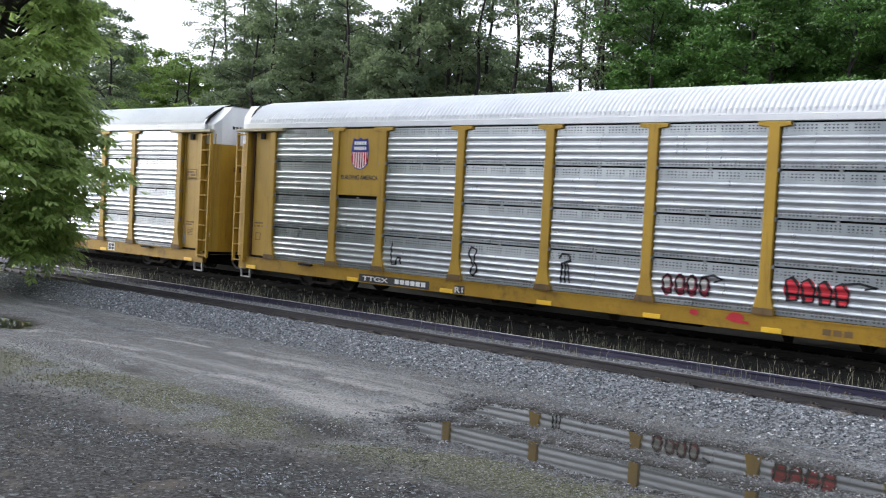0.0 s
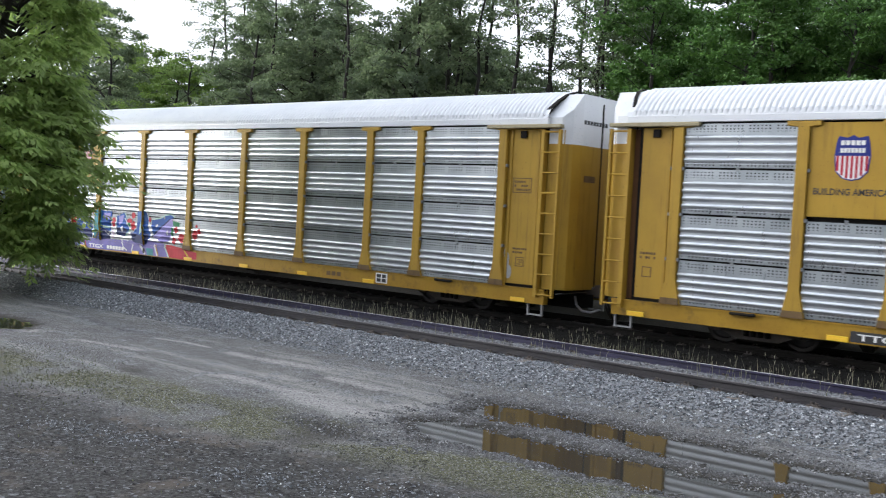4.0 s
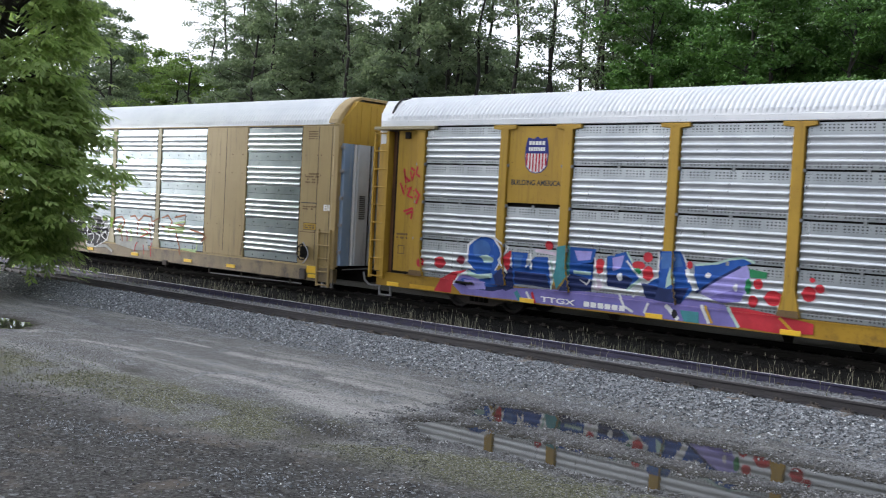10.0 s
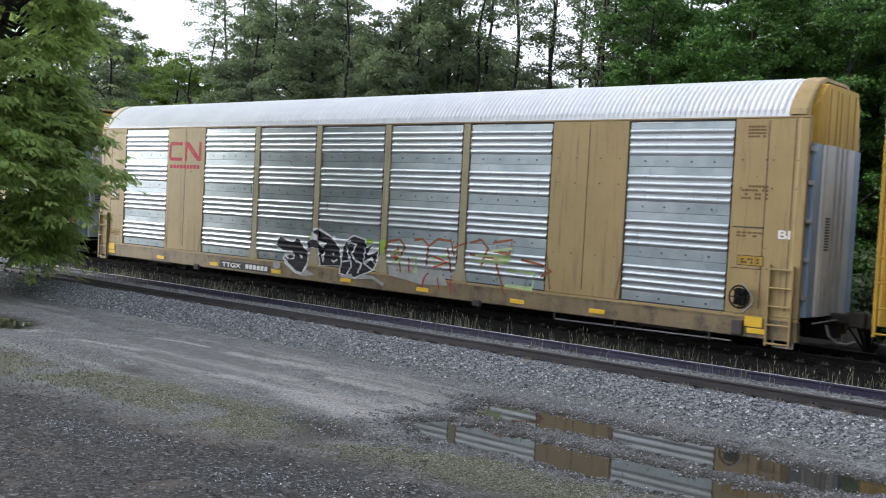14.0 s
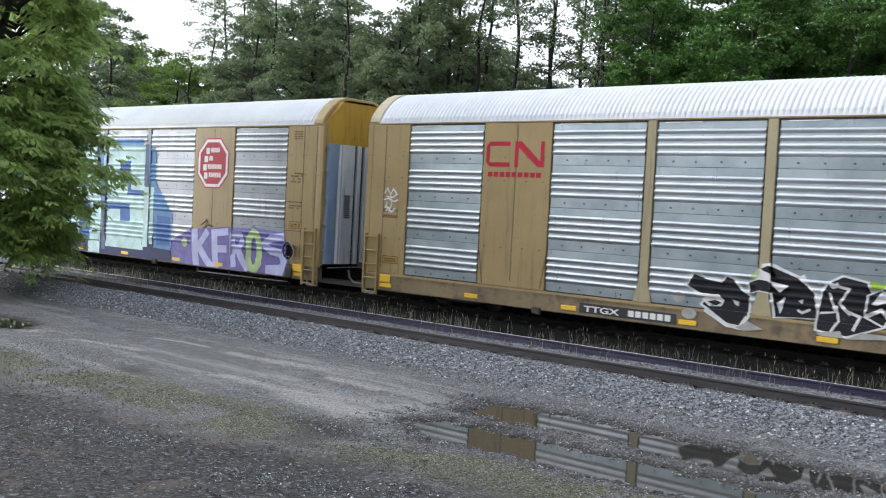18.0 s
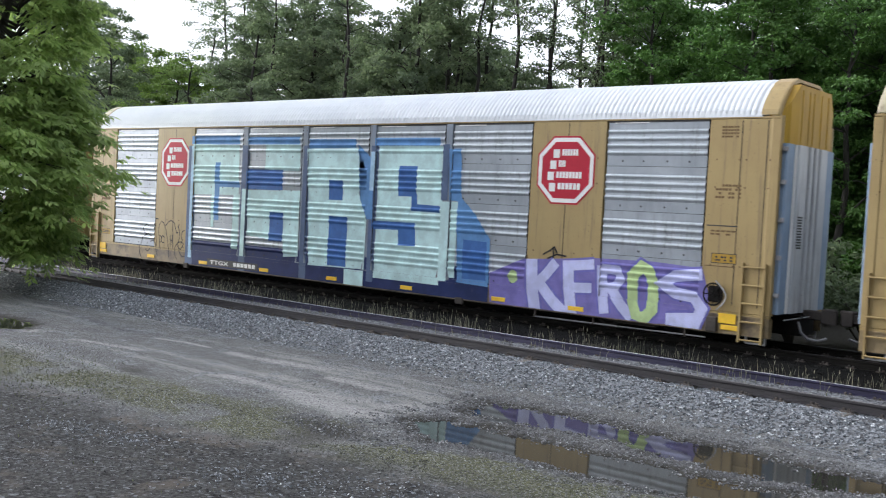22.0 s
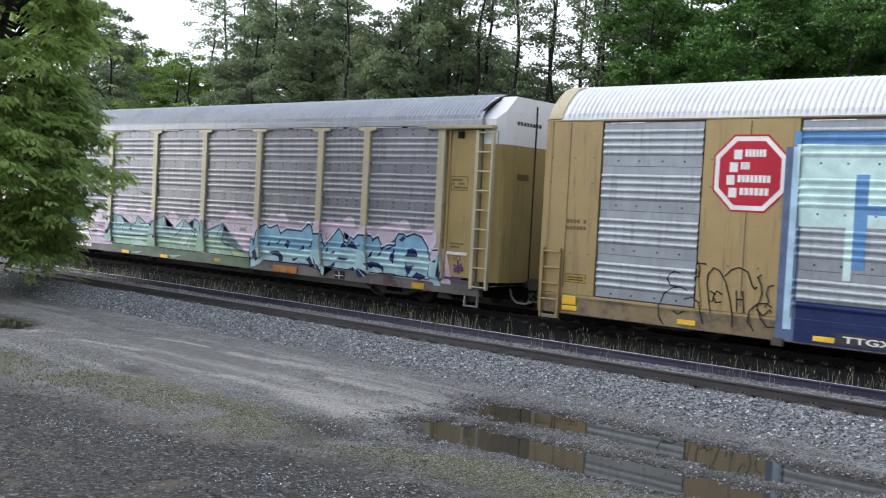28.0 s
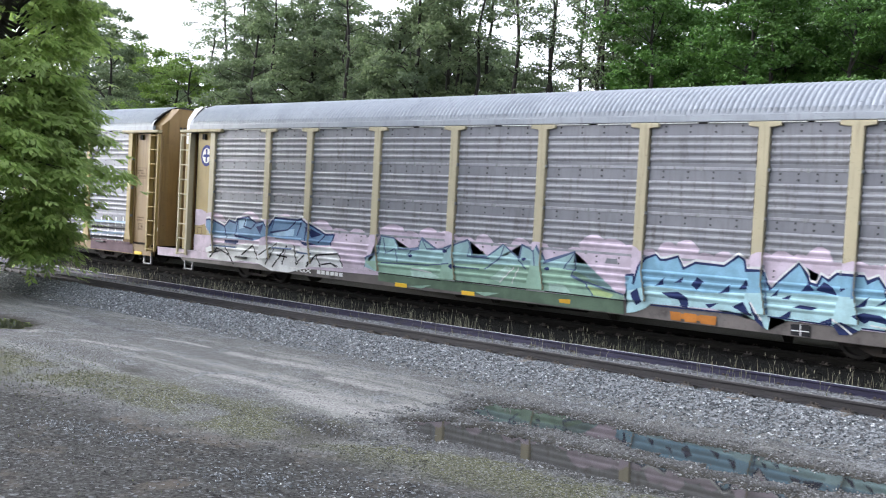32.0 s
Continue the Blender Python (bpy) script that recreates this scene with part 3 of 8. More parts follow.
def end_mesh(x0, bulge, z0, z1, mat, top=False):
    """Rounded end wall in plan, with a roof-shaped upper edge."""
    plan = [(x0, -1.44), (x0 + bulge * 0.55, -1.40), (x0 + bulge * 0.88, -1.22), (x0 + bulge, -0.9), (x0 + bulge, 0.9), (x0 + bulge * 0.88, 1.22), (x0 + bulge * 0.55, 1.40), (x0, 1.44)]

    def roofline(y):
        y = abs(y)
        return z1 + (0.0 if y > 1.4 else 0.62 if y <= 0.9 else 0.62 * (1.4 - y) / 0.5) if top else z1

    secs = [[(x, y, z0) for x, y in plan], [(x, y, roofline(y)) for x, y in plan]]
    if top:
        secs.append([(x0 - 0.4, y, roofline(y)) for x, y in plan])
    bm = loft(secs)
    return mesh_of("end_wall", bm, mat)


def ladder(car, x0, x1, z0, z1, y, rungs, mat, flip=False, wide=0.10):
    """Ladder of a wide plate stringer, a thin outer one and round rungs, on the car's side at y."""
    m = bmesh.new()
    add_box(m, x0, x0 + wide, y - 0.05, y + 0.14, z0, z1) if not flip else add_box(m, x1 - wide, x1, y - 0.05, y + 0.14, z0, z1)
    top = part("ladder", m, mat, car)
    m = bmesh.new()
    add_box(m, x1 - 0.06, x1, y - 0.05, y + 0.05, z0, z1) if not flip else add_box(m, x0, x0 + 0.06, y - 0.05, y + 0.05, z0, z1)
    part("stringer", m, mat, top)
    rung = mesh_of("rung", add_bar(bmesh.new(), (x0, y - 0.035, 0), (x1, y - 0.035, 0), 0.021, 6), mat)
    for i in range(rungs):
        part("rung", rung, None, top, at=(0, 0, z0 + 0.06 + (z1 - z0 - 0.12) * i / (rungs - 1)))
    return top


WHEEL_R = 0.42
wheelsets = []


def wheel_mesh():
    n = 28
    prof = [(0.62, 0.0), (0.62, 0.09), (0.66, 0.10), (0.67, 0.34), (0.655, 0.42), (0.79, 0.405), (0.80, 0.33), (0.74, 0.30), (0.73, 0.12), (0.80, 0.10), (0.82, 0.0)]
    rows = []
    for i in range(n + 1):
        a = 2 * math.pi * i / n
        rows.append([(r * math.cos(a), y, r * math.sin(a)) for y, r in prof])
    bm = loft(rows)
    both = bmesh.new()
    me = bpy.data.meshes.new("tmp")
    bm.to_mesh(me)
    both.from_mesh(me)
    for v in bm.verts:
        v.co.y = -v.co.y
    bmesh.ops.reverse_faces(bm, faces=bm.faces[:])
    bm.to_mesh(me)
    both.from_mesh(me)
    bm.free()
    add_bar(both, (0, -0.98, 0), (0, 0.98, 0), 0.075, 12)
    # holes and chalk marks that show the turning
    for s in (-1, 1):
        for k in range(2):
            a = k * math.pi
            add_box(both, 0.2 * math.cos(a) - 0.03, 0.2 * math.cos(a) + 0.03, s * 0.745 - 0.012, s * 0.745 + 0.012, 0.2 * math.sin(a) - 0.05, 0.2 * math.sin(a) + 0.05)
    return mesh_of("wheelset", both, WHEEL)


WHEELSET = wheel_mesh()
FRAME_OUT = [(-1.20, 0.36), (-1.05, 0.28), (-0.80, 0.30), (-0.48, 0.16), (0.48, 0.16), (0.80, 0.30), (1.05, 0.28), (1.20, 0.36), (1.18, 0.60), (0.90, 0.66),
             (0.55, 0.74), (-0.55, 0.74), (-0.90, 0.66), (-1.18, 0.60)]
bm = add_prism(bmesh.new(), FRAME_OUT, -1.07, -0.94)
SIDEFRAME = mesh_of("sideframe", bm, TRUCK)
bm = bmesh.new()
for i in range(4):
    add_bar(bm, (-0.24 + 0.16 * i, -1.085, 0.24), (-0.24 + 0.16 * i, -1.085, 0.52), 0.06, 10)
SPRINGS = mesh_of("spring_nest", bm, DARK)
CAP = mesh_of("bearing_cap", add_bar(bmesh.new(), (0, -1.14, 0), (0, -1.0, 0), 0.12, 14), TRUCK)
BOLSTER = mesh_of("truck", box(-0.22, 0.22, -1.18, 1.18, 0.44, 0.70, 0.03), TRUCK)


def add_truck(car, x):
    truck = part("truck", BOLSTER, None, car, "four-wheel cast steel freight truck", at=(x, 0, 0))
    for s in (0, 180):
        turn = pose(0, 0, 0, 0, 0, s)
        part("sideframe", SIDEFRAME, None, truck, at=turn)
        part("spring_nest", SPRINGS, None, truck, at=turn)
        for dx in (-0.9, 0.9):
            part("bearing_cap", CAP, None, truck, at=turn @ pose(dx, 0, WHEEL_R))
    for dx in (-0.89, 0.89):
        ws = part("wheelset", WHEELSET, None, truck, at=(dx, 0, WHEEL_R))
        wheelsets.append((ws, dx))


def bar_text(car, name, x0, x1, z0, z1, y, n, mat, label="", seed=0, lines=1):
    """Rows of small plain bars the size of painted characters."""
    rnd = random.Random(seed)
    lh, w = (z1 - z0) / lines, (x1 - x0) / n
    if lines == 1:
        for i in range(n):
            a = x0 + i * w + 0.1 * w
            bar = part(name, box(a, a + 0.78 * w, y - 0.004, y, z0 + 0.12 * lh, z0 + 0.9 * lh), mat, car, label)
        return bar
    bm = bmesh.new()
    for k in range(lines):
        for i in range(n):
            if rnd.random() < 0.15:
                continue
            a = x0 + i * w + 0.1 * w
            add_box(bm, a, a + 0.78 * w, y - 0.004, y, z0 + k * lh + 0.12 * lh, z0 + k * lh + 0.68 * lh)
    return tagged(part(name, bm, mat, car, label), label, kind="stuff")


def letters(car, name, text, x, z, y, size, mat, width=None, label=""):
    """Painted lettering in the built-in font, centred at x, base at z, on the side at y."""
    cu = bpy.data.curves.new(name, "FONT")
    cu.body, cu.size, cu.align_x = text, size, "CENTER"
    cu.extrude, cu.offset = 0.002, size * 0.02
    tmp = bpy.data.objects.new(name, cu)
    me = bpy.data.meshes.new_from_object(tmp)
    bpy.data.objects.remove(tmp)
    me.materials.clear()
    me.materials.append(mat)
    k = 1.0
    if width:
        xs_ = [v.co.x for v in me.vertices]
        k = width / (max(xs_) - min(xs_))
    me.transform(Matrix.Translation((x, y, z)) @ Matrix.Rotation(radians(90), 4, "X") @ Matrix.Diagonal((k, 1, 1, 1)))
    ob = new(name, me)
    ob.parent = car
    return tagged(ob, label)


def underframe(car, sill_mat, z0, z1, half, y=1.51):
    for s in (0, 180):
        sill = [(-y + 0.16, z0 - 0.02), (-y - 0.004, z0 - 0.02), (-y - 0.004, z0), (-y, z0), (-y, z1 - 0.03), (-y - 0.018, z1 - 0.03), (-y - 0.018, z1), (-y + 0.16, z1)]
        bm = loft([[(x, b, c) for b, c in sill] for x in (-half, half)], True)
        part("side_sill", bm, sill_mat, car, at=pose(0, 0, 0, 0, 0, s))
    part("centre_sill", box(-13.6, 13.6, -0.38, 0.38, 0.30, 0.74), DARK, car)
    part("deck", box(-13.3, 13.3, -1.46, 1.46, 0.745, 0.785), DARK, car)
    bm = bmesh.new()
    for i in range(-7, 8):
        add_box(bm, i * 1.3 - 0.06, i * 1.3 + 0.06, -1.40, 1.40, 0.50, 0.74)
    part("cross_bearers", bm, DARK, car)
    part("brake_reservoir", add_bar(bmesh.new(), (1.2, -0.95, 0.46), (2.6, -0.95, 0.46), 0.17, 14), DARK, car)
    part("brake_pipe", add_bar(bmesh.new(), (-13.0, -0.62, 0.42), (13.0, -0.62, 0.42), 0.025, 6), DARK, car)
    for s in (-1, 1):
        bm = add_box(bmesh.new(), 0, 0.46, -0.09, 0.09, 0.66, 0.86)
        add_box(bm, 0.42, 0.66, -0.17, 0.17, 0.60, 0.92)
        add_box(bm, 0.60, 0.76, -0.19, -0.03, 0.60, 0.92)
        bmesh.ops.bevel(bm, geom=bm.edges[:], offset=0.02, segments=1, affect="EDGES")
        cp = part("coupler", bm, TRUCK, car, at=pose(13.52 * s, 0, 0, 0, 0, 0 if s > 0 else 180))
        bm = bmesh.new()
        pts = [(0.05, -0.45, 0.62), (0.12, -0.46, 0.40), (0.25, -0.40, 0.26), (0.45, -0.30, 0.24), (0.6, -0.22, 0.30)]
        for a, b in zip(pts, pts[1:]):
            add_bar(bm, a, b, 0.03, 8)
        part("air_hose", bm, STEEL, cp)
        part("cut_lever", add_bar(bmesh.new(), (0.1, -1.4, 0.70), (0.15, -0.1, 0.72), 0.015, 6), STEEL, cp)
        # stirrup steps at the corners
        for sy in (-1, 1):
            bm = bmesh.new()
            x = s * 13.05
            for dx in (-0.21, 0.21):
                add_box(bm, x + dx - 0.02, x + dx + 0.02, sy * 1.44 - 0.03, sy * 1.44 + 0.03, 0.14, z0 + 0.1)
            add_box(bm, x - 0.23, x + 0.23, sy * 1.44 - 0.035, sy * 1.44 + 0.035, 0.12, 0.155)
            part("stirrup_step", bm, STEEL, car)


def reflectors(car, places, z=0.475):
    me = mesh_of("reflector", box(-0.22, 0.22, -1.535, -1.51, -0.055, 0.055, 0.006), REFLECT)
    for x in places:
        part("reflector", me, None, car, "yellow reflector strip", at=(x, -0.002, z))


POST_OUT = [(-0.125, 1.36), (-0.25, 0.79), (0.25, 0.79), (0.125, 1.36), (0.125, 4.74), (0.36, 4.77), (0.36, 4.86), (-0.36, 4.86), (-0.36, 4.77), (-0.125, 4.74)]
FOOT = [(-0.245, 0.785), (0.245, 0.785), (0.215, 0.93), (-0.215, 0.93)]


BOLT = mesh_of("bolt", box(-0.020, 0.020, -0.013, 0.01, -0.020, 0.020), BLACK)


def posted_car(label, xc, paint, post_paint, screen, roof, end_top, board=False, mid=None, bolts=False, spots=(-12.7, -8.08, -4.52, -1.35, 1.63, 4.45, 7.27, 12.55)):
    """Bi-level auto carrier with outside posts, screened sides and rounded end doors."""
    car = new("auto_carrier_car")
    car.location = (xc, 0, 0)
    tagged(car, label, "railroad car", "cars of the freight train")
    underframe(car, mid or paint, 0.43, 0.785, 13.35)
    post = mesh_of("post", add_prism(bmesh.new(), POST_OUT, -1.57, -1.44), post_paint)
    bmx = bmesh.new()
    bmx.from_mesh(post)
    bmesh.ops.bevel(bmx, geom=bmx.edges[:], offset=0.012, segments=1, affect="EDGES")
    bmx.to_mesh(post)
    bmx.free()
    foot = mesh_of("post_foot", add_prism(bmesh.new(), FOOT, -1.578, -1.5), BROWN_DIRT)
    hinge = mesh_of("hinge", box(-0.17, 0.17, -1.555, -1.47, -0.04, 0.04, 0.01), CLIP_STEEL)
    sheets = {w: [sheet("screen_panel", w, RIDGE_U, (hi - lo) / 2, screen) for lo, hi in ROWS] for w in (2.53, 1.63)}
    # added near-black core, in place of the shaded interior behind the panel gaps
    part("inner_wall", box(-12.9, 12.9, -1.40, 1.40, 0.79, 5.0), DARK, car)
    for s in (0, 180):
        turn = pose(0, 0, 0, 0, 0, s)
        for x in POSTS:
            ob = part("post", post, None, car, at=turn @ pose(x, 0, 0))
            part("post_foot", foot, None, ob, "dirt-brown foot plate")
            for _, hi in ROWS[:3]:
                part("hinge", hinge, None, ob, at=(0, 0, hi + 0.01))
        for a, b in zip(POSTS, POSTS[1:]):
            w = 2.53 if b - a > 2.2 else 1.63
            for r, (lo, hi) in enumerate(ROWS):
                if board and s == 0 and r >= 2 and abs(a + 9.03) < 0.1:
                    continue
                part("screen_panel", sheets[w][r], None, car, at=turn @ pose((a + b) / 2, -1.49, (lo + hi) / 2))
                if s == 0 and bolts and r < 3:
                    part("joint_strip", box((a + b) / 2 - w / 2, (a + b) / 2 + w / 2, -1.502, -1.47, hi - 0.012, hi + 0.055, 0.006), screen, car)
                if s == 0 and bolts:
                    for dx in (-0.36, -0.12, 0.12, 0.36):
                        for dz in (0.30, 0.43):
                            part("bolt", BOLT, None, car, at=((a + b) / 2 + dx * w, -1.492, (lo + hi) / 2 + dz))
                    if r == 3:
                        for k in (-1, 1):
                            part("eave_strip", box((a + b) / 2 + k * w / 4 - w * 0.2, (a + b) / 2 + k * w / 4 + w * 0.2, -1.53, -1.49, 4.842, 4.862), WHITE, car)
                bm = add_box(bmesh.new(), -0.035, 0.035, -1.505, -1.47, -0.045, 0.045)
                if s == 0 and r < 3:
                    part("clip", bm, CLIP_STEEL, car, at=((a + b) / 2, 0, hi + 0.012))
                else:
                    bm.free()
        # eave beam, door recess and hood at each end
        part("eave_beam", box(-13.2, 13.2, -1.545, -1.44, 4.875, 5.03, 0.01), roof, car, at=turn)
        for e in (-1, 1):
            x0, x1 = sorted((e * 11.97, e * (12.93 if e > 0 else 12.80)))
            part("end_door_leaf", box(x0, x1, -1.44, -1.40, 0.86, 4.76), paint, car, at=turn)
            # dark brown slab at the back of the recess beside the door
            part("door_gap", box(*sorted((e * (12.93 if e > 0 else 12.80), e * 13.08)), -1.34, -1.30, 0.8, 4.74), RECESS_BROWN, car, "dark brown recess beside the door", at=turn)
            bm = add_box(bmesh.new(), *sorted((e * 12.05, e * 12.11)), -1.475, -1.43, 0.86, 4.76)
            part("door_edge_strip", bm, paint, car, at=turn)
            bm = box(*sorted((e * 11.35, e * 13.62)), -1.63, -1.43, 4.775, 4.87, 0.015)
            part("hood_beam", bm, KHAKI, car, "weathered hood beam", at=turn)
            part("door_latch", box(*sorted((e * 12.35, e * 12.53)), -1.50, -1.43, 4.54, 4.72, 0.01), DARK, car, at=turn)
            x0, x1 = sorted((e * 13.07, e * 13.60))
            part("ladder_plate", box(x0, x1, -1.36, -1.32, 0.8, 4.74), paint, car, at=turn)
            ladder(car, x0 - 0.02, x1 + 0.02, 0.60, 4.74, -1.54, 9, post_paint, flip=e < 0).matrix_basis = turn
    part("roof", roof_mesh(13.22, 5.03, roof), None, car)
    for e in (0, 180):
        turn = pose(0, 0, 0, 0, 0, e)
        part("end_wall", end_mesh(13.2, 0.62, 0.80, 4.40, paint), None, car, at=turn)
        part("end_cap", end_mesh(13.2, 0.61, 4.40, 5.05, end_top, True), None, car, "white upper end", at=turn)
        part("end_placard", box(13.80, 13.835, -0.75, -0.25, 3.50, 3.66), BROWN_DIRT, car, at=turn)
        sec = [(-1.50, 5.06), (-1.36, 5.27), (-1.15, 5.475), (-0.90, 5.65), (-0.62, 5.74), (0.62, 5.74), (0.90, 5.65), (1.15, 5.475), (1.36, 5.27), (1.50, 5.06)]
        rake = [(12.97 + 0.32 * min((z - 5.06) / 0.68, 1), y, z) for y, z in sec]
        part("roof_gasket", loft([[(x + dx, y * k, z + 0.03 * k + dz) for x, y, z in rake] for dx, k, dz in ((0, 1.012, 0), (0.11, 1.012, 0), (0.11, 0.94, -0.02))]), DARK, car, "black gasket along the roof end", at=turn)
        part("door_split", box(13.79, 13.832, -0.022, 0.022, 0.85, 5.5), DARK, car, at=turn)
    for x in (-9.95, 9.95):
        add_truck(car, x)
    reflectors(car, spots)
    if board:
        logo_board(car)
    return car


def logo_board(car):
    bd = part("sign_board", box(-8.9, -7.24, -1.515, -1.46, 2.90, 4.83, 0.01), YELLOW, car, "yellow board with a striped shield")
    cx, zt = -8.03, 4.55
    w, h = 0.36, 0.90

    def out(k):
        return [(cx - w * k, zt - 0.40), (cx - w * 0.92 * k, zt - 0.16), (cx - w * 0.80 * k, zt), (cx - w * 0.3 * k, zt - 0.035), (cx, zt + 0.02), (cx + w * 0.3 * k, zt - 0.035),
                (cx + w * 0.80 * k, zt), (cx + w * 0.92 * k, zt - 0.16), (cx + w * k, zt - 0.40), (cx + w * 0.9 * k, zt - 0.72), (cx + w * 0.5 * k, zt - h + 0.04),
                (cx, zt - h), (cx - w * 0.5 * k, zt - h + 0.04), (cx - w * 0.9 * k, zt - 0.72)][::-1]

    part("shield", add_prism(bmesh.new(), out(1.0), -1.521, -1.512), SHIELD_BLUE, bd)
    lower = [(cx - 0.33, zt - 0.40), (cx - 0.295, zt - 0.71), (cx - 0.16, zt - 0.845), (cx, zt - 0.875), (cx + 0.16, zt - 0.845), (cx + 0.295, zt - 0.71), (cx + 0.33, zt - 0.40)]
    part("shield_field", add_prism(bmesh.new(), lower, -1.525, -1.518), WHITE, bd)
    for i in range(7):
        x = cx - 0.285 + i * 0.095
        d = abs(x - cx)
        zb = zt - 0.86 + (0.16 if d > 0.25 else 0.07 if d > 0.15 else 0.01)
        part("shield_stripe", box(x - 0.024, x + 0.024, -1.529, -1.522, zb, zt - 0.40), SIGN_RED, bd)
    for z, n in ((zt - 0.19, 5), (zt - 0.34, 7)):
        bar_text(bd, "shield_mark", cx - 0.25, cx + 0.25, z - 0.01, z + 0.11, -1.523, n, WHITE)
    letters(bd, "lettering", "BUILDING AMERICA", cx, 3.36, -1.517, 0.185, BLACK, 1.5)


SHIELD_BLUE = surface("shield_blue", (0.030, 0.040, 0.22), (0.025, 0.033, 0.18), 0.6, shine=0.2)
SIGN_RED = surface("sign_red", (0.46, 0.022, 0.045), (0.39, 0.018, 0.038), 0.6, shine=0.2)


def flush_car(label, xc, paint, post_paint, screen, sill):
    """Auto carrier with flush posts, framed screen bays, plated panels and a ribbed end."""
    car = new("auto_carrier_car")
    car.location = (xc, 0, 0)
    tagged(car, label, "railroad car", "cars of the freight train")
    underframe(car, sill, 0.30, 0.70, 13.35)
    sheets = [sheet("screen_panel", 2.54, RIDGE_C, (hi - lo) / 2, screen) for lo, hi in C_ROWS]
    # near-black block added so the gaps show as shaded interior
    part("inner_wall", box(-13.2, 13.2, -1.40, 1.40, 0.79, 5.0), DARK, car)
    edges = [(-13.35, -11.75), (-9.13, -7.01), (-4.39, -4.16), (-1.54, -1.31), (1.31, 1.54), (4.16, 4.39), (7.01, 9.13), (11.75, 13.35)]
    for s in (0, 180):
        turn = pose(0, 0, 0, 0, 0, s)
        part("top_chord", box(-13.35, 13.35, -1.525, -1.42, 4.93, 4.985, 0.008), paint, car, at=turn)
        part("bottom_rail", box(-13.35, 13.35, -1.515, -1.42, 0.68, 0.75, 0.006), paint, car, at=turn)
        for a, b in edges:
            if b - a < 0.5:
                bm = add_box(bmesh.new(), a, b, -1.52, -1.42, 0.755, 4.925)
                bmesh.ops.bevel(bm, geom=bm.edges[:], offset=0.012, segments=1, affect="EDGES")
                ob = part("post", bm, post_paint, car, at=turn)
                f = [(a - 0.12, 0.76), (b + 0.12, 0.76), (b + 0.005, 1.25), (a - 0.005, 1.25)]
                part("post_foot", add_prism(bmesh.new(), f, -1.526, -1.44), post_paint, ob)
            else:
                pl = part("side_plate", box(a, b, -1.52, -1.42, 0.755, 4.925, 0.012), paint, car, at=turn)
                for x in ((a + b) / 2,) if b - a > 1.8 else ((a + 0.72),) if a < 0 else ((b - 0.85), (b - 0.28)):
                    part("seam", box(x - 0.010, x + 0.010, -1.523, -1.515, 0.9, 4.9), PLATE_SEAM, pl)
                if b - a > 1.8:
                    for x, d in ((a + 0.14, 0.13), (b - 0.14, -0.13)):
                        bm = add_prism(bmesh.new(), [(x, 0.8), (x + 0.03, 0.8), (x + 0.03 - d, 1.62), (x - d, 1.62)], -1.526, -1.51)
                        part("gusset_edge", bm, BROWN_DIRT, pl)
                rv = mesh_of("rivet", box(-0.016, 0.016, -1.53, -1.515, -0.016, 0.016), BROWN_DIRT)
                for z in (4.05, 3.45, 1.75):
                    for x in (a + 0.2, a + 0.72, b - 0.72, b - 0.2):
                        part("rivet", rv, None, pl, at=(x, 0, z))
        for c in C_BAYS:
            for r, (lo, hi) in enumerate(C_ROWS):
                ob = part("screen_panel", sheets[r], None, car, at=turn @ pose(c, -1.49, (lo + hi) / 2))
                if s == 0:
                    for x in (-0.85, -0.3, 0.3, 0.85):
                        part("bolt", BOLT, None, ob, at=(x, 0, -0.40))
            if s == 0:
                # black strip drawn in place of the shadow under the roof edge
                part("panel_gap", box(c - 1.27, c + 1.27, -1.497, -1.46, 4.885, 4.928), BLACK, car)
                part("panel_shim", box(c - 1.1, c - 0.2, -1.512, -1.47, 4.868, 4.886), WHITE, car)
                part("bottom_gap", box(c - 1.27, c + 1.27, -1.497, -1.46, 0.752, 0.785), BLACK, car)
        # low corner ladder and steps
        for e in (-1, 1):
            x0, x1 = sorted((e * 12.72, e * 13.22))
            bm = bmesh.new()
            for x in (x0, x1):
                add_box(bm, x - 0.022, x + 0.022, -1.60, -1.53, 0.14, 1.85)
            lad = part("ladder", bm, paint, car, at=turn)
            for i in range(5):
                part("rung", add_bar(bmesh.new(), (x0, -1.59, 0.2 + 0.39 * i), (x1, -1.59, 0.2 + 0.39 * i), 0.022, 6), paint, lad)
    part("roof", roof_mesh(12.94, 4.965, WHITE_ROOF, rise=0.905), None, car)
    for e in (0, 180):
        turn = pose(0, 0, 0, 0, 0, e)
        hood = YELLOW if e == 0 else CREAM
        sec = [(-1.535, 4.97), (-1.505, 5.09), (-1.385, 5.285), (-1.165, 5.525), (-0.905, 5.73), (-0.62, 5.84), (0.62, 5.84), (0.905, 5.73), (1.165, 5.525), (1.385, 5.285), (1.505, 5.09), (1.535, 4.97)]
        part("roof_arch", loft([[(x, y * k, z + dz) for y, z in sec] for x, k, dz in ((12.90, 1.0, 0.0), (12.90, 1.004, 0.035), (13.26, 1.004, 0.035), (13.30, 0.99, 0.02), (13.30, 0.93, -0.05))]), paint if e == 0 else CREAM, car, "plain arch at the roof end", at=turn)
        hd = part("corner_hood", end_mesh(13.02, 0.45 if e == 0 else 0.30, 4.42, 5.08, hood, True), None, car, "bright yellow hood" if e == 0 else "bleached cream hood", at=turn)
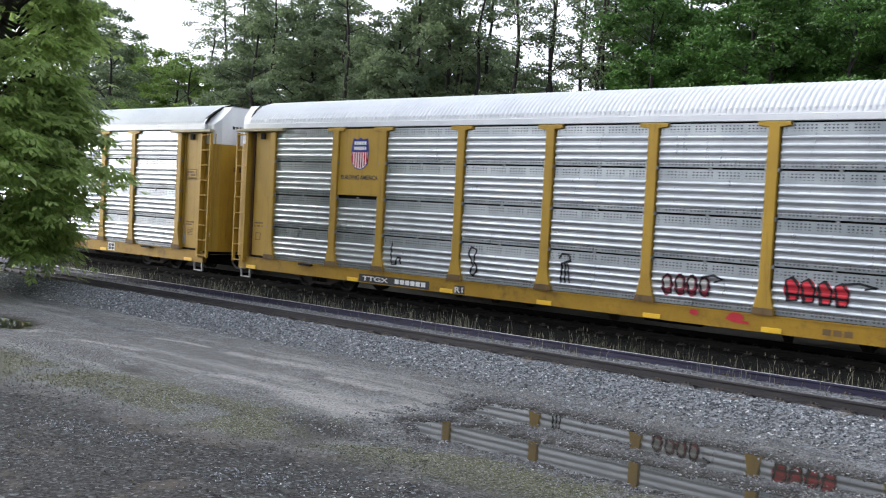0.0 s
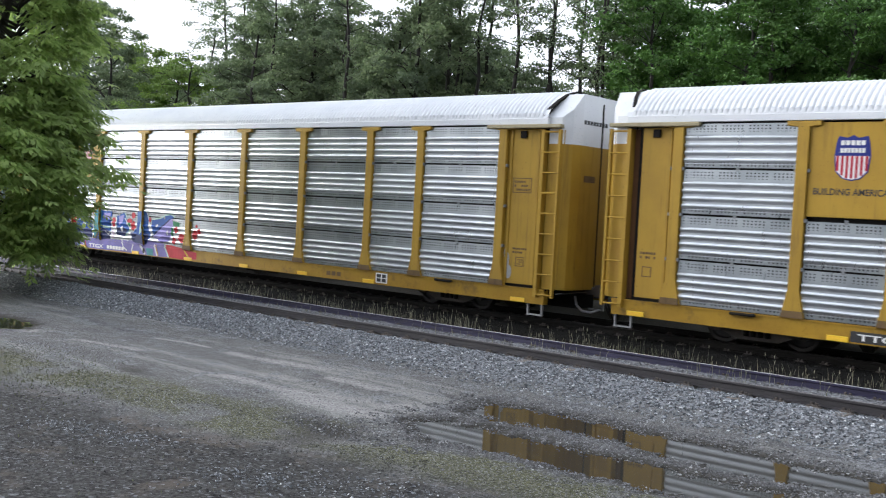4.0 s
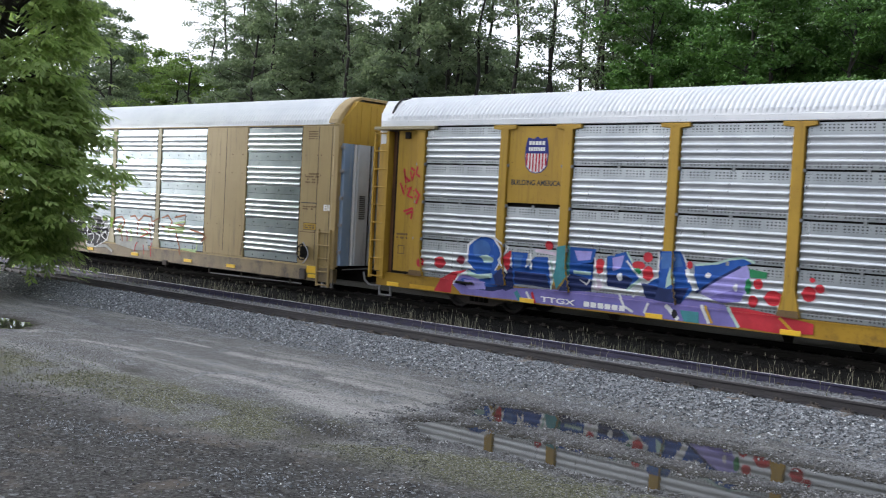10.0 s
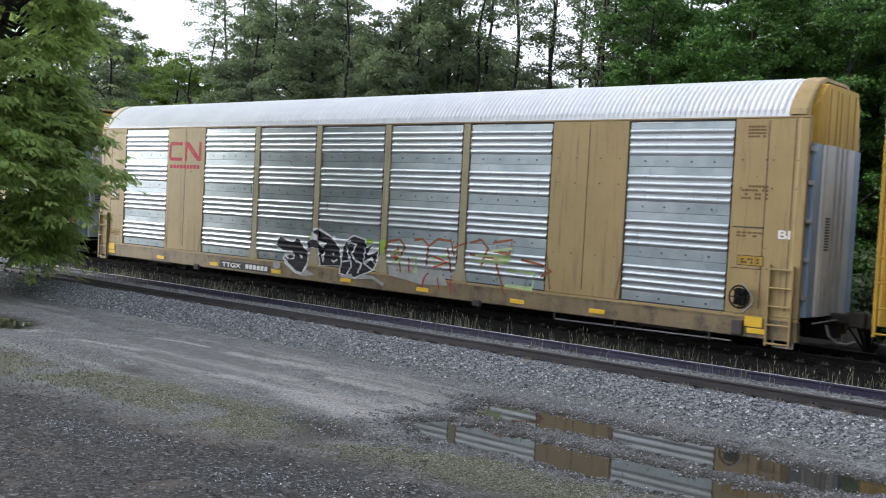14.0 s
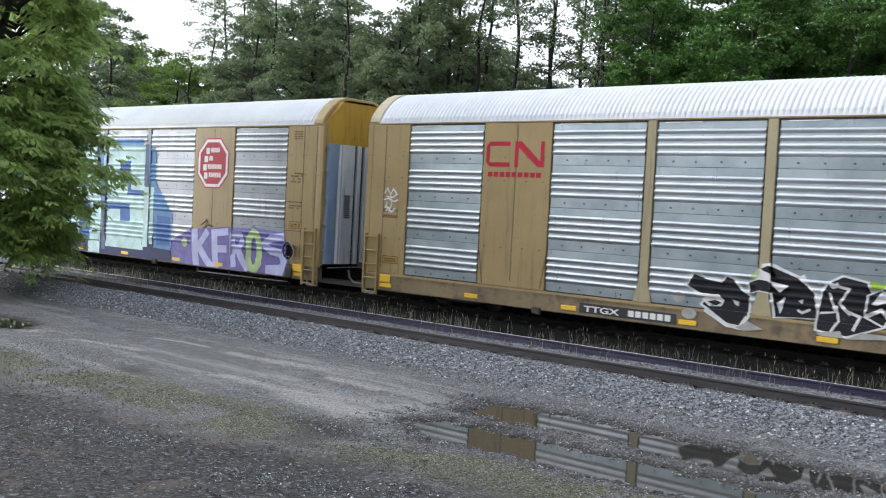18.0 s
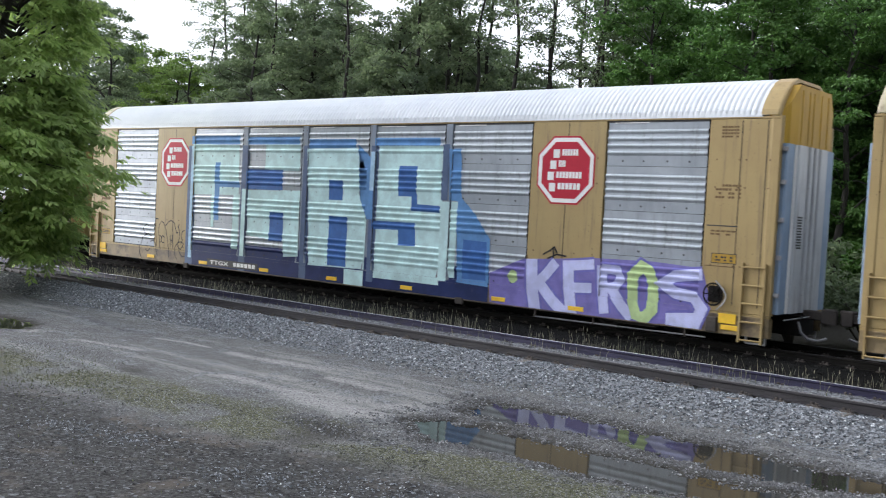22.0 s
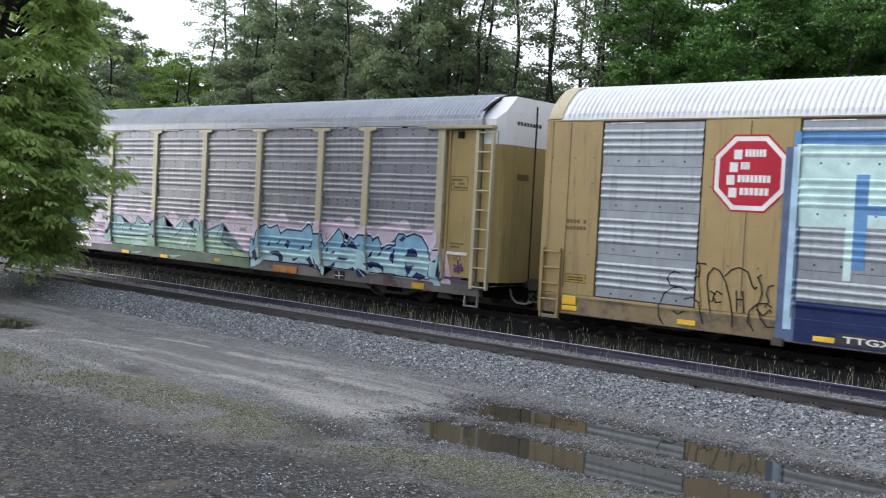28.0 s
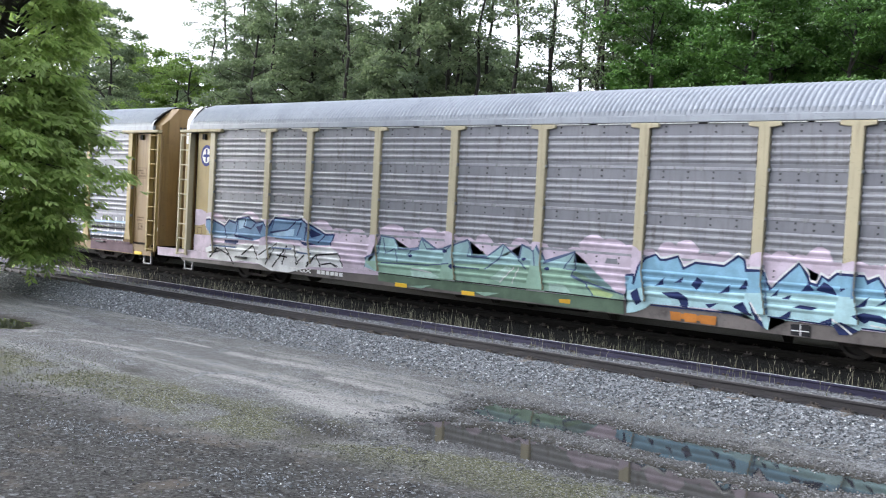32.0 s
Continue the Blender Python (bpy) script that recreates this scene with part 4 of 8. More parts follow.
        for y in (-0.75, -0.35, -0.1, 0.35, 0.75):
            if e == 0:
                part("hood_rib", box(13.46, 13.485, y - 0.02, y + 0.02, 4.45, 5.6, 0.005), hood, hd)
        # end doors below the hood: broad pressed bands
        for y0, y1, m, o in ((-1.36, -0.95, ALU_BLUE, 0.40), (-0.93, -0.86, WHITE, 0.43), (-0.84, -0.32, ALU, 0.46), (-0.30, -0.24, DARK, 0.42), (-0.22, -0.04, ALU, 0.47),
                             (-0.02, 0.06, DARK, 0.42), (0.08, 0.26, ALU, 0.47), (0.28, 0.36, DARK, 0.42), (0.38, 0.82, ALU, 0.46), (0.84, 1.36, ALU_BLUE, 0.40)):
            bm = add_box(bmesh.new(), 13.22, 13.05 + o, y0, y1, 0.80, 4.42)
            bmesh.ops.bevel(bm, geom=[q for q in bm.edges if abs(q.verts[0].co.z - q.verts[1].co.z) > 1 and q.verts[0].co.x > 13.3], offset=0.03, segments=1, affect="EDGES")
            part("end_door_band", bm, m, car, at=turn)
        part("end_door", box(13.05, 13.30, -1.44, 1.44, 0.80, 4.42), ALU, car, at=turn)
        for sy in (-1, 1):
            arc = [(13.14 + 0.20 * math.sin(k * math.pi / 12), 1.525 - 0.20 + 0.20 * math.cos(k * math.pi / 12)) for k in range(7)] + [(13.30, 1.30), (13.14, 1.44)]
            arc = [(x, sy * y) for x, y in (arc if sy > 0 else arc[::-1])]
            part("corner_post", loft([[(x, y, z) for x, y in arc] for z in (0.75, 4.42, 5.0)], True), paint, car, "rounded corner plate", at=turn, smooth=True)
    for x in (-9.95, 9.95):
        add_truck(car, x)
    reflectors(car, (-12.4, -9.3, -6.25, -3.1, 0.0, 3.0, 6.2, 8.55, 12.5), 0.42)
    return car



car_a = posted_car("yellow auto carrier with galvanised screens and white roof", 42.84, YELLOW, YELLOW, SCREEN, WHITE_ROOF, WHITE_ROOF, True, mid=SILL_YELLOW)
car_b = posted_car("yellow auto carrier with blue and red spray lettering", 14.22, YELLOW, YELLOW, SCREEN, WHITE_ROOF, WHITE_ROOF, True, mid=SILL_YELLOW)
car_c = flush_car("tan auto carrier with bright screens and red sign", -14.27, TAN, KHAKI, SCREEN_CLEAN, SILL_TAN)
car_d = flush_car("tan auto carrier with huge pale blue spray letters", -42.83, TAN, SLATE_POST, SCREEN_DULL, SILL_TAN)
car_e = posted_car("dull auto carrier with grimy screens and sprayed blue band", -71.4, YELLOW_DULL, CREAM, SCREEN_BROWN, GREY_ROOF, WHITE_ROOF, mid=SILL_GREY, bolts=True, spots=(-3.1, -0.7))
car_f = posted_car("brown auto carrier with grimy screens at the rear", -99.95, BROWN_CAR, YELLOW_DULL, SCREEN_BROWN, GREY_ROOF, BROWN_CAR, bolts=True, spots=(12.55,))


# ---- painted things on the cars ----
TINTS = {
    "black": (0.018, 0.018, 0.022), "white": (0.72, 0.73, 0.74), "red": (0.50, 0.035, 0.05), "darkred": (0.22, 0.03, 0.05), "blue": (0.022, 0.095, 0.38),
    "navy": (0.016, 0.028, 0.105), "violet": (0.20, 0.175, 0.46), "lavender": (0.34, 0.31, 0.66), "lilac": (0.55, 0.57, 0.85), "indigo": (0.17, 0.16, 0.46),
    "green": (0.03, 0.22, 0.09), "palegreen": (0.45, 0.62, 0.55), "teal": (0.06, 0.24, 0.27), "yellow": (0.62, 0.36, 0.03), "orange": (0.60, 0.18, 0.03),
    "dull_grey": (0.40, 0.40, 0.38), "rust": (0.30, 0.11, 0.05), "lime": (0.30, 0.48, 0.05), "lime2": (0.48, 0.62, 0.30), "ice": (0.56, 0.76, 0.76),
    "sky": (0.13, 0.28, 0.54), "paleblue": (0.40, 0.58, 0.74), "blue2": (0.06, 0.15, 0.40), "slate": (0.10, 0.14, 0.24), "pink": (0.60, 0.51, 0.61),
    "moss": (0.11, 0.165, 0.115), "violet2": (0.22, 0.18, 0.34), "steel": (0.36, 0.46, 0.60), "steelblue": (0.16, 0.27, 0.43), "mint": (0.33, 0.50, 0.52),
    "mint2": (0.31, 0.47, 0.37), "cyan": (0.24, 0.44, 0.60), "cyan2": (0.42, 0.63, 0.68), "orange2": (0.52, 0.20, 0.04), "purple": (0.14, 0.05, 0.20), "plum": (0.12, 0.07, 0.09),
}
PAINTS = {}


def paint_of(tint):
    if tint not in PAINTS:
        c = TINTS[tint]
        PAINTS[tint] = surface("spray_" + tint, tuple(q * 1.05 for q in c), tuple(q * 0.80 for q in c), 0.6, 0.0, 2.4, 38.0,
                               tuple(0.72 * q + 0.03 for q in c), (0.56, 0.80), shine=0.2)
    return PAINTS[tint]


class Spray:
    """Gathers strokes and patches of spray paint for one car side."""

    def __init__(self, car, kind):
        self.car, self.kind, self.shapes, self.used, self.layer = car, kind, [], [], 0.0

    def index(self, tint):
        if tint not in self.used:
            self.used.append(tint)
        self.layer += 0.16
        return self.used.index(tint)

    def poly(self, tint, *pts):
        self.shapes.append((list(pts), self.index(tint), self.layer))

    def rect(self, tint, x0, z0, x1, z1):
        self.poly(tint, (x0, z0), (x1, z0), (x1, z1), (x0, z1))

    def blob(self, tint, x, z, rx, rz):
        self.poly(tint, *[(x + rx * math.cos(k * math.pi / 7) * (1 + 0.07 * math.sin(3 * k + x)), z + rz * math.sin(k * math.pi / 7)) for k in range(14)])

    def stroke(self, tint, w, *pts):
        i = self.index(tint)
        p = [Vector(q) for q in pts]
        closed = (p[0] - p[-1]).length < 1e-6
        if closed:
            p = p[:-1]
        n = len(p)
        lr = []
        for k in range(n):
            a = p[k - 1] if closed or k else p[0]
            b = p[(k + 1) % n] if closed or k < n - 1 else p[k]
            d = b - a
            d = d.normalized() if d.length > 1e-6 else Vector((1, 0))
            if n > 2 and (closed or 0 < k < n - 1):
                e = (p[k] - p[k - 1])
                e = e.normalized() if e.length > 1e-6 else d
                m = 1 / max(0.55, abs(d.dot(e)))
            else:
                m = 1.0
            nn = Vector((-d.y, d.x)) * (w / 2 * m)
            lr.append((p[k] + nn, p[k] - nn))
        for k in range(n if closed else n - 1):
            (a, b), (c, d) = lr[k], lr[(k + 1) % n]
            for tri in ((a, c, d), (a, d, b)):
                self.shapes.append(([tuple(q) for q in tri], i, self.layer))

    def done(self, label, base=0):
        top = self.layer
        shapes = [(o, mi, l / max(top, 1.0) * 3.0) for o, mi, l in self.shapes]
        sprayed("spray_paint", self.car, self.kind, shapes, [paint_of(t) for t in self.used], label, base)


sp = Spray(car_a, "U")
sp.stroke("black", 0.05, (-6.6, 1.64), (-6.61, 1.25), (-6.58, 1.02), (-6.43, 1.04), (-6.37, 1.24), (-6.27, 1.22), (-6.24, 1.05))
sp.stroke("black", 0.05, (-3.75, 1.7), (-3.83, 1.54), (-3.66, 1.23), (-3.75, 1.03), (-3.64, 0.95), (-3.51, 1.12), (-3.64, 1.36), (-3.57, 1.63), (-3.75, 1.7))
sp.stroke("black", 0.05, (-0.98, 1.59), (-0.92, 1.71), (-0.71, 1.71), (-0.66, 1.56), (-0.88, 1.48), (-0.9, 1.0))
sp.stroke("black", 0.05, (-0.78, 1.49), (-0.78, 1.01))
sp.stroke("black", 0.04, (-0.71, 1.49), (-0.65, 1.02))
sp.done("black spray tags", 0)

sp = Spray(car_a, "U")
sp.blob("darkred", 1.97, 1.23, 0.15, 0.25)
sp.blob("dull_grey", 1.95, 1.27, 0.09, 0.13)
sp.stroke("black", 0.04, (1.85, 1.38), (1.98, 1.46), (2.09, 1.29), (2.07, 1.04), (1.9, 1.05), (1.85, 1.38))
sp.blob("darkred", 2.29, 1.25, 0.15, 0.25)
sp.blob("dull_grey", 2.27, 1.28, 0.09, 0.12)
sp.stroke("black", 0.04, (2.17, 1.39), (2.3, 1.48), (2.41, 1.31), (2.39, 1.05), (2.22, 1.06), (2.17, 1.39))
sp.blob("darkred", 2.58, 1.25, 0.15, 0.25)
sp.blob("dull_grey", 2.56, 1.29, 0.08, 0.13)
sp.stroke("black", 0.04, (2.46, 1.39), (2.59, 1.48), (2.7, 1.31), (2.67, 1.06), (2.51, 1.07), (2.46, 1.39))
sp.blob("darkred", 2.88, 1.25, 0.14, 0.23)
sp.blob("dull_grey", 2.86, 1.29, 0.08, 0.13)
sp.stroke("black", 0.04, (2.76, 1.39), (2.89, 1.48), (2.99, 1.31), (2.97, 1.06), (2.81, 1.07), (2.76, 1.39))
sp.stroke("black", 0.05, (2.78, 1.44), (3.07, 1.52), (3.29, 1.44), (3.08, 1.37))
sp.blob("red", 4.83, 1.38, 0.18, 0.24)
sp.stroke("black", 0.05, (4.69, 1.56), (4.82, 1.63), (4.98, 1.44), (4.95, 1.16), (4.76, 1.14), (4.69, 1.56))
sp.blob("red", 5.16, 1.37, 0.17, 0.26)
sp.stroke("black", 0.05, (5.02, 1.54), (5.16, 1.61), (5.31, 1.43), (5.28, 1.15), (5.1, 1.13), (5.02, 1.54))
sp.blob("red", 5.51, 1.35, 0.17, 0.24)
sp.stroke("black", 0.05, (5.37, 1.53), (5.5, 1.59), (5.65, 1.41), (5.63, 1.13), (5.45, 1.12), (5.37, 1.53))
sp.blob("red", 5.85, 1.34, 0.17, 0.24)
sp.stroke("black", 0.04, (5.71, 1.51), (5.84, 1.58), (5.99, 1.4), (5.97, 1.12), (5.79, 1.11), (5.71, 1.51))
sp.stroke("black", 0.05, (5.85, 1.56), (6.18, 1.61), (6.53, 1.54), (6.29, 1.5))
sp.stroke("black", 0.05, (4.76, 1.28), (5.98, 1.26))
sp.blob("red", 2.67, 0.67, 0.11, 0.06)
sp.stroke("red", 0.06, (3.43, 0.64), (3.63, 0.59), (3.95, 0.57))
sp.blob("red", 3.65, 0.66, 0.18, 0.11)
sp.done("red and black bubble tags", 0)

sp = Spray(car_b, "U")
sp.poly("violet", (-10.51, 0.65), (-10.31, 0.94), (-9.37, 0.94), (-8.65, 0.75), (-6.85, 0.85), (-5.28, 0.87), (-3.68, 0.95), (-2.85, 0.91), (-2.49, 0.45), (-3.64, 0.41), (-5.25, 0.46), (-7.19, 0.44), (-8.63, 0.45), (-10.17, 0.41))
sp.poly("indigo", (-7.2, 0.61), (-5.27, 0.68), (-5.25, 0.46), (-7.19, 0.44))
sp.poly("yellow", (-12.07, 0.54), (-11.14, 0.54), (-11.19, 0.37), (-12.06, 0.36))
sp.poly("red", (-11.2, 0.37), (-10.95, 0.79), (-10.53, 1.0), (-10.09, 1.09), (-10.35, 0.9), (-10.55, 0.64), (-10.57, 0.38))
sp.blob("red", -11.01, 1.21, 0.2, 0.16)
sp.blob("darkred", -10.29, 1.33, 0.14, 0.11)
sp.blob("white", -9.51, 1.52, 0.64, 0.52)
sp.blob("blue", -9.5, 1.51, 0.58, 0.48)
sp.blob("blue2", -9.62, 1.66, 0.3, 0.24)
sp.poly("palegreen", (-9.65, 1.48), (-9.45, 1.53), (-9.18, 1.45), (-9.23, 1.34), (-9.5, 1.32))
sp.poly("blue", (-10.04, 1.03), (-9.57, 0.88), (-9.06, 0.97), (-8.97, 1.13), (-9.49, 1.18))
sp.poly("blue", (-10.05, 1.11), (-9.48, 1.09), (-8.98, 1.16), (-8.65, 1.03), (-8.72, 0.72), (-9.18, 0.6), (-9.82, 0.6), (-10.32, 0.72), (-10.22, 0.87), (-9.6, 0.8), (-9.24, 0.86), (-9.2, 0.95), (-9.72, 0.96))
sp.poly("navy", (-9.82, 0.6), (-9.18, 0.6), (-8.72, 0.72), (-8.69, 0.83), (-9.19, 0.71), (-9.83, 0.7), (-10.28, 0.79), (-10.32, 0.72))
sp.stroke("palegreen", 0.12, (-10.08, 1.02), (-9.7, 0.94), (-9.17, 1.01))
sp.stroke("white", 0.05, (-10.51, 0.67), (-10.35, 0.92), (-10.04, 1.01))
sp.poly("lavender", (-10.18, 0.83), (-9.46, 0.82), (-9.4, 0.63), (-9.97, 0.58))
sp.poly("navy", (-9.13, 1.02), (-8.73, 1.38), (-8.52, 1.16), (-8.51, 0.74), (-8.76, 0.65), (-9.03, 0.77))
sp.poly("red", (-8.96, 1.5), (-8.67, 1.7), (-8.67, 1.26), (-8.78, 1.16))
sp.stroke("white", 0.05, (-9.22, 2.02), (-8.76, 1.76), (-8.99, 1.43), (-8.75, 1.1))
sp.poly("blue", (-8.65, 1.66), (-8.14, 1.66), (-8.19, 1.2), (-7.9, 1.21), (-7.93, 1.58), (-7.53, 1.6), (-7.38, 0.86), (-7.78, 0.89), (-8.53, 0.84))
sp.poly("navy", (-8.5, 1.18), (-7.54, 1.18), (-7.4, 0.83), (-7.97, 0.86), (-8.51, 0.87))
sp.poly("blue2", (-8.57, 1.6), (-8.29, 1.6), (-8.33, 1.29), (-8.52, 1.24))
sp.stroke("white", 0.06, (-8.07, 1.66), (-8.0, 1.26))
sp.stroke("palegreen", 0.05, (-7.43, 1.54), (-7.33, 1.11), (-7.34, 0.82))
sp.blob("red", -7.51, 1.89, 0.12, 0.11)
sp.stroke("pink", 0.08, (-7.92, 1.75), (-7.29, 1.69))
sp.poly("teal", (-7.25, 1.87), (-6.91, 1.95), (-6.84, 1.28), (-7.18, 0.85), (-7.3, 1.18))
sp.poly("blue", (-6.9, 1.9), (-6.17, 1.89), (-6.24, 1.57), (-6.64, 1.51), (-6.65, 1.4), (-6.24, 1.34), (-6.21, 1.16), (-6.85, 1.11))
sp.poly("navy", (-6.84, 1.25), (-6.62, 1.22), (-6.21, 1.16), (-6.23, 0.88), (-7.12, 0.81))
sp.poly("lavender", (-6.77, 1.82), (-6.27, 1.83), (-6.31, 1.62), (-6.65, 1.58))
sp.stroke("palegreen", 0.08, (-6.75, 1.3), (-6.25, 1.3))
sp.stroke("white", 0.04, (-6.55, 1.13), (-6.37, 1.03), (-6.26, 1.16))
sp.blob("red", -6.03, 1.5, 0.14, 0.18)
sp.blob("pink", -6.05, 1.05, 0.11, 0.15)
sp.stroke("white", 0.05, (-6.18, 1.69), (-6.09, 0.98))
sp.stroke("white", 0.05, (-5.88, 1.7), (-5.92, 0.98))
sp.poly("blue", (-5.85, 1.74), (-5.33, 1.89), (-5.09, 1.51), (-4.91, 1.3), (-5.26, 1.02), (-5.8, 1.05))
sp.poly("lavender", (-5.71, 1.72), (-5.39, 1.8), (-5.46, 1.49), (-5.66, 1.41))
sp.poly("navy", (-5.82, 1.32), (-5.31, 1.34), (-5.12, 1.25), (-5.26, 1.02), (-5.8, 1.05))
sp.blob("white", -5.47, 1.29, 0.07, 0.1)
sp.stroke("palegreen", 0.05, (-5.33, 1.89), (-5.08, 1.53), (-4.88, 1.31), (-5.26, 1.01))
sp.blob("red", -4.77, 1.8, 0.12, 0.12)
sp.blob("red", -5.0, 1.6, 0.17, 0.09)
sp.blob("red", -4.74, 1.42, 0.14, 0.18)
sp.blob("green", -5.02, 1.46, 0.11, 0.07)
sp.stroke("white", 0.05, (-5.32, 1.68), (-5.0, 1.37), (-4.71, 1.22), (-4.94, 1.02), (-5.11, 0.85))
sp.poly("blue", (-4.47, 1.96), (-3.94, 1.99), (-3.6, 1.16), (-3.89, 0.82), (-4.77, 0.87), (-4.73, 1.24), (-4.49, 1.34))
sp.poly("blue2", (-4.4, 1.92), (-4.0, 1.96), (-3.88, 1.66), (-4.41, 1.55))
sp.poly("navy", (-4.89, 1.2), (-4.19, 1.12), (-3.7, 1.2), (-3.89, 0.81), (-4.77, 0.86))
sp.poly("palegreen", (-4.22, 1.37), (-4.15, 1.63), (-4.04, 1.28), (-4.24, 1.14))
sp.stroke("white", 0.04, (-4.49, 1.96), (-4.49, 1.37), (-4.74, 1.22))
sp.stroke("white", 0.04, (-3.92, 1.98), (-3.8, 1.73), (-3.6, 1.16))
sp.blob("red", -3.72, 1.7, 0.07, 0.09)
sp.stroke("white", 0.07, (-3.8, 1.6), (-3.69, 1.32))
sp.poly("blue", (-3.61, 1.71), (-3.06, 1.77), (-2.83, 1.87), (-2.47, 1.93), (-2.29, 1.84), (-2.61, 1.72), (-2.96, 1.52), (-3.45, 1.14), (-3.59, 1.48))
sp.poly("lavender", (-3.45, 1.1), (-2.96, 1.49), (-2.4, 1.8), (-2.3, 1.61), (-2.37, 1.25), (-2.49, 1.01), (-2.92, 0.93))
sp.poly("violet", (-3.23, 1.03), (-2.65, 1.25), (-2.42, 1.21), (-2.49, 1.01), (-2.92, 0.93))
sp.stroke("palegreen", 0.05, (-3.59, 1.71), (-3.06, 1.79), (-2.77, 1.9), (-2.47, 1.95), (-2.22, 1.86))
sp.stroke("navy", 0.06, (-3.52, 1.11), (-3.03, 1.45), (-2.53, 1.76))
sp.blob("white", -3.26, 1.51, 0.07, 0.06)
sp.blob("white", -2.61, 1.3, 0.05, 0.09)
sp.poly("green", (-2.34, 1.72), (-1.93, 1.68), (-1.95, 1.55), (-2.31, 1.54))
sp.blob("green", -2.33, 1.35, 0.07, 0.17)
sp.blob("red", -2.11, 1.42, 0.11, 0.11)
sp.blob("red", -1.76, 1.15, 0.2, 0.16)
sp.blob("red", -2.2, 1.04, 0.11, 0.13)
sp.blob("red", -1.02, 1.31, 0.15, 0.16)
sp.blob("red", -0.8, 1.44, 0.1, 0.09)
sp.blob("red", -0.97, 1.6, 0.06, 0.05)
sp.poly("red", (-2.76, 0.88), (-2.34, 0.87), (-1.57, 0.8), (-0.88, 0.71), (-0.87, 0.49), (-1.61, 0.43), (-2.47, 0.46))
sp.stroke("palegreen", 0.07, (-2.77, 0.87), (-2.48, 0.45))
sp.stroke("yellow", 0.06, (-1.6, 0.76), (-1.26, 0.47))
sp.stroke("white", 0.07, (-8.11, 0.7), (-7.92, 0.41))
sp.stroke("red", 0.07, (-7.94, 0.7), (-7.82, 0.41))
sp.stroke("teal", 0.12, (-8.44, 0.67), (-8.27, 0.45))
sp.stroke("white", 0.06, (-5.47, 0.91), (-5.31, 0.62), (-5.07, 0.51))
sp.stroke("white", 0.06, (-4.68, 0.76), (-4.78, 0.51))
sp.stroke("white", 0.1, (-4.24, 0.76), (-3.91, 0.46))
sp.blob("black", -4.01, 0.58, 0.07, 0.1)
sp.poly("teal", (-3.88, 0.68), (-3.43, 0.68), (-3.4, 0.41), (-3.77, 0.44))
sp.stroke("white", 0.07, (-3.38, 0.85), (-3.17, 0.46))
sp.stroke("yellow", 0.05, (-3.29, 0.84), (-3.1, 0.47))
sp.done("blue, violet and red spray lettering", 0)


sp = Spray(car_b, "U")
sp.stroke("red", 0.06, (-12.54, 3.71), (-12.46, 3.32), (-12.31, 3.36), (-12.52, 3.5))
sp.stroke("red", 0.06, (-12.29, 3.74), (-12.13, 3.65), (-12.23, 3.41), (-12.31, 3.64))
sp.stroke("red", 0.06, (-12.07, 3.74), (-12.03, 3.45))
sp.stroke("red", 0.06, (-11.91, 3.77), (-11.97, 3.57), (-11.82, 3.49))
sp.stroke("red", 0.06, (-12.66, 3.31), (-12.49, 2.99), (-12.46, 3.26))
sp.stroke("red", 0.06, (-12.4, 3.14), (-12.26, 3.21), (-12.36, 2.96), (-12.16, 2.91))
sp.stroke("red", 0.06, (-12.13, 3.13), (-12.08, 2.82), (-11.95, 2.95), (-12.1, 3.03))
sp.stroke("red", 0.06, (-11.97, 3.16), (-11.81, 2.99), (-11.91, 2.75))
sp.stroke("red", 0.06, (-12.48, 2.52), (-12.18, 2.62), (-11.97, 2.51))
sp.stroke("red", 0.06, (-12.38, 2.45), (-12.14, 2.54), (-12.2, 2.32))
sp.blob("red", -11.68, 1.16, 0.1, 0.12)
sp.done("red scribbled spray tag", 0)

sp = Spray(car_c, "C")
sp.blob("lime2", -1.25, 1.55, 0.45, 0.26)
sp.poly("lime", (0.71, 1.69), (1.09, 1.63), (1.0, 1.52), (0.75, 1.53))
sp.poly("lime", (1.31, 1.66), (1.55, 1.69), (1.47, 1.29), (1.35, 1.33))
sp.poly("white", (-3.24, 1.25), (-3.06, 1.58), (-2.72, 1.49), (-2.37, 1.44), (-2.24, 1.58), (-2.03, 1.52), (-1.88, 1.3), (-1.65, 1.18), (-1.67, 0.7), (-1.86, 0.43), (-2.22, 0.46), (-2.66, 0.74), (-2.85, 0.86), (-2.71, 1.05), (-2.92, 1.06))
sp.poly("black", (-3.16, 1.26), (-3.01, 1.52), (-2.73, 1.43), (-2.34, 1.38), (-2.24, 1.52), (-2.08, 1.47), (-1.93, 1.28), (-1.7, 1.14), (-1.73, 0.71), (-1.91, 0.48), (-2.18, 0.52), (-2.6, 0.78), (-2.79, 0.87), (-2.57, 1.11), (-2.85, 1.11))
sp.poly("white", (-2.8, 0.97), (-2.64, 1.1), (-2.4, 1.12), (-2.27, 1.0), (-2.34, 0.86), (-2.62, 0.84))
sp.poly("black", (-2.67, 0.94), (-2.49, 0.99), (-2.32, 0.94), (-2.48, 0.87))
sp.poly("white", (-2.08, 1.04), (-1.94, 1.01), (-1.94, 0.9), (-2.03, 0.94))
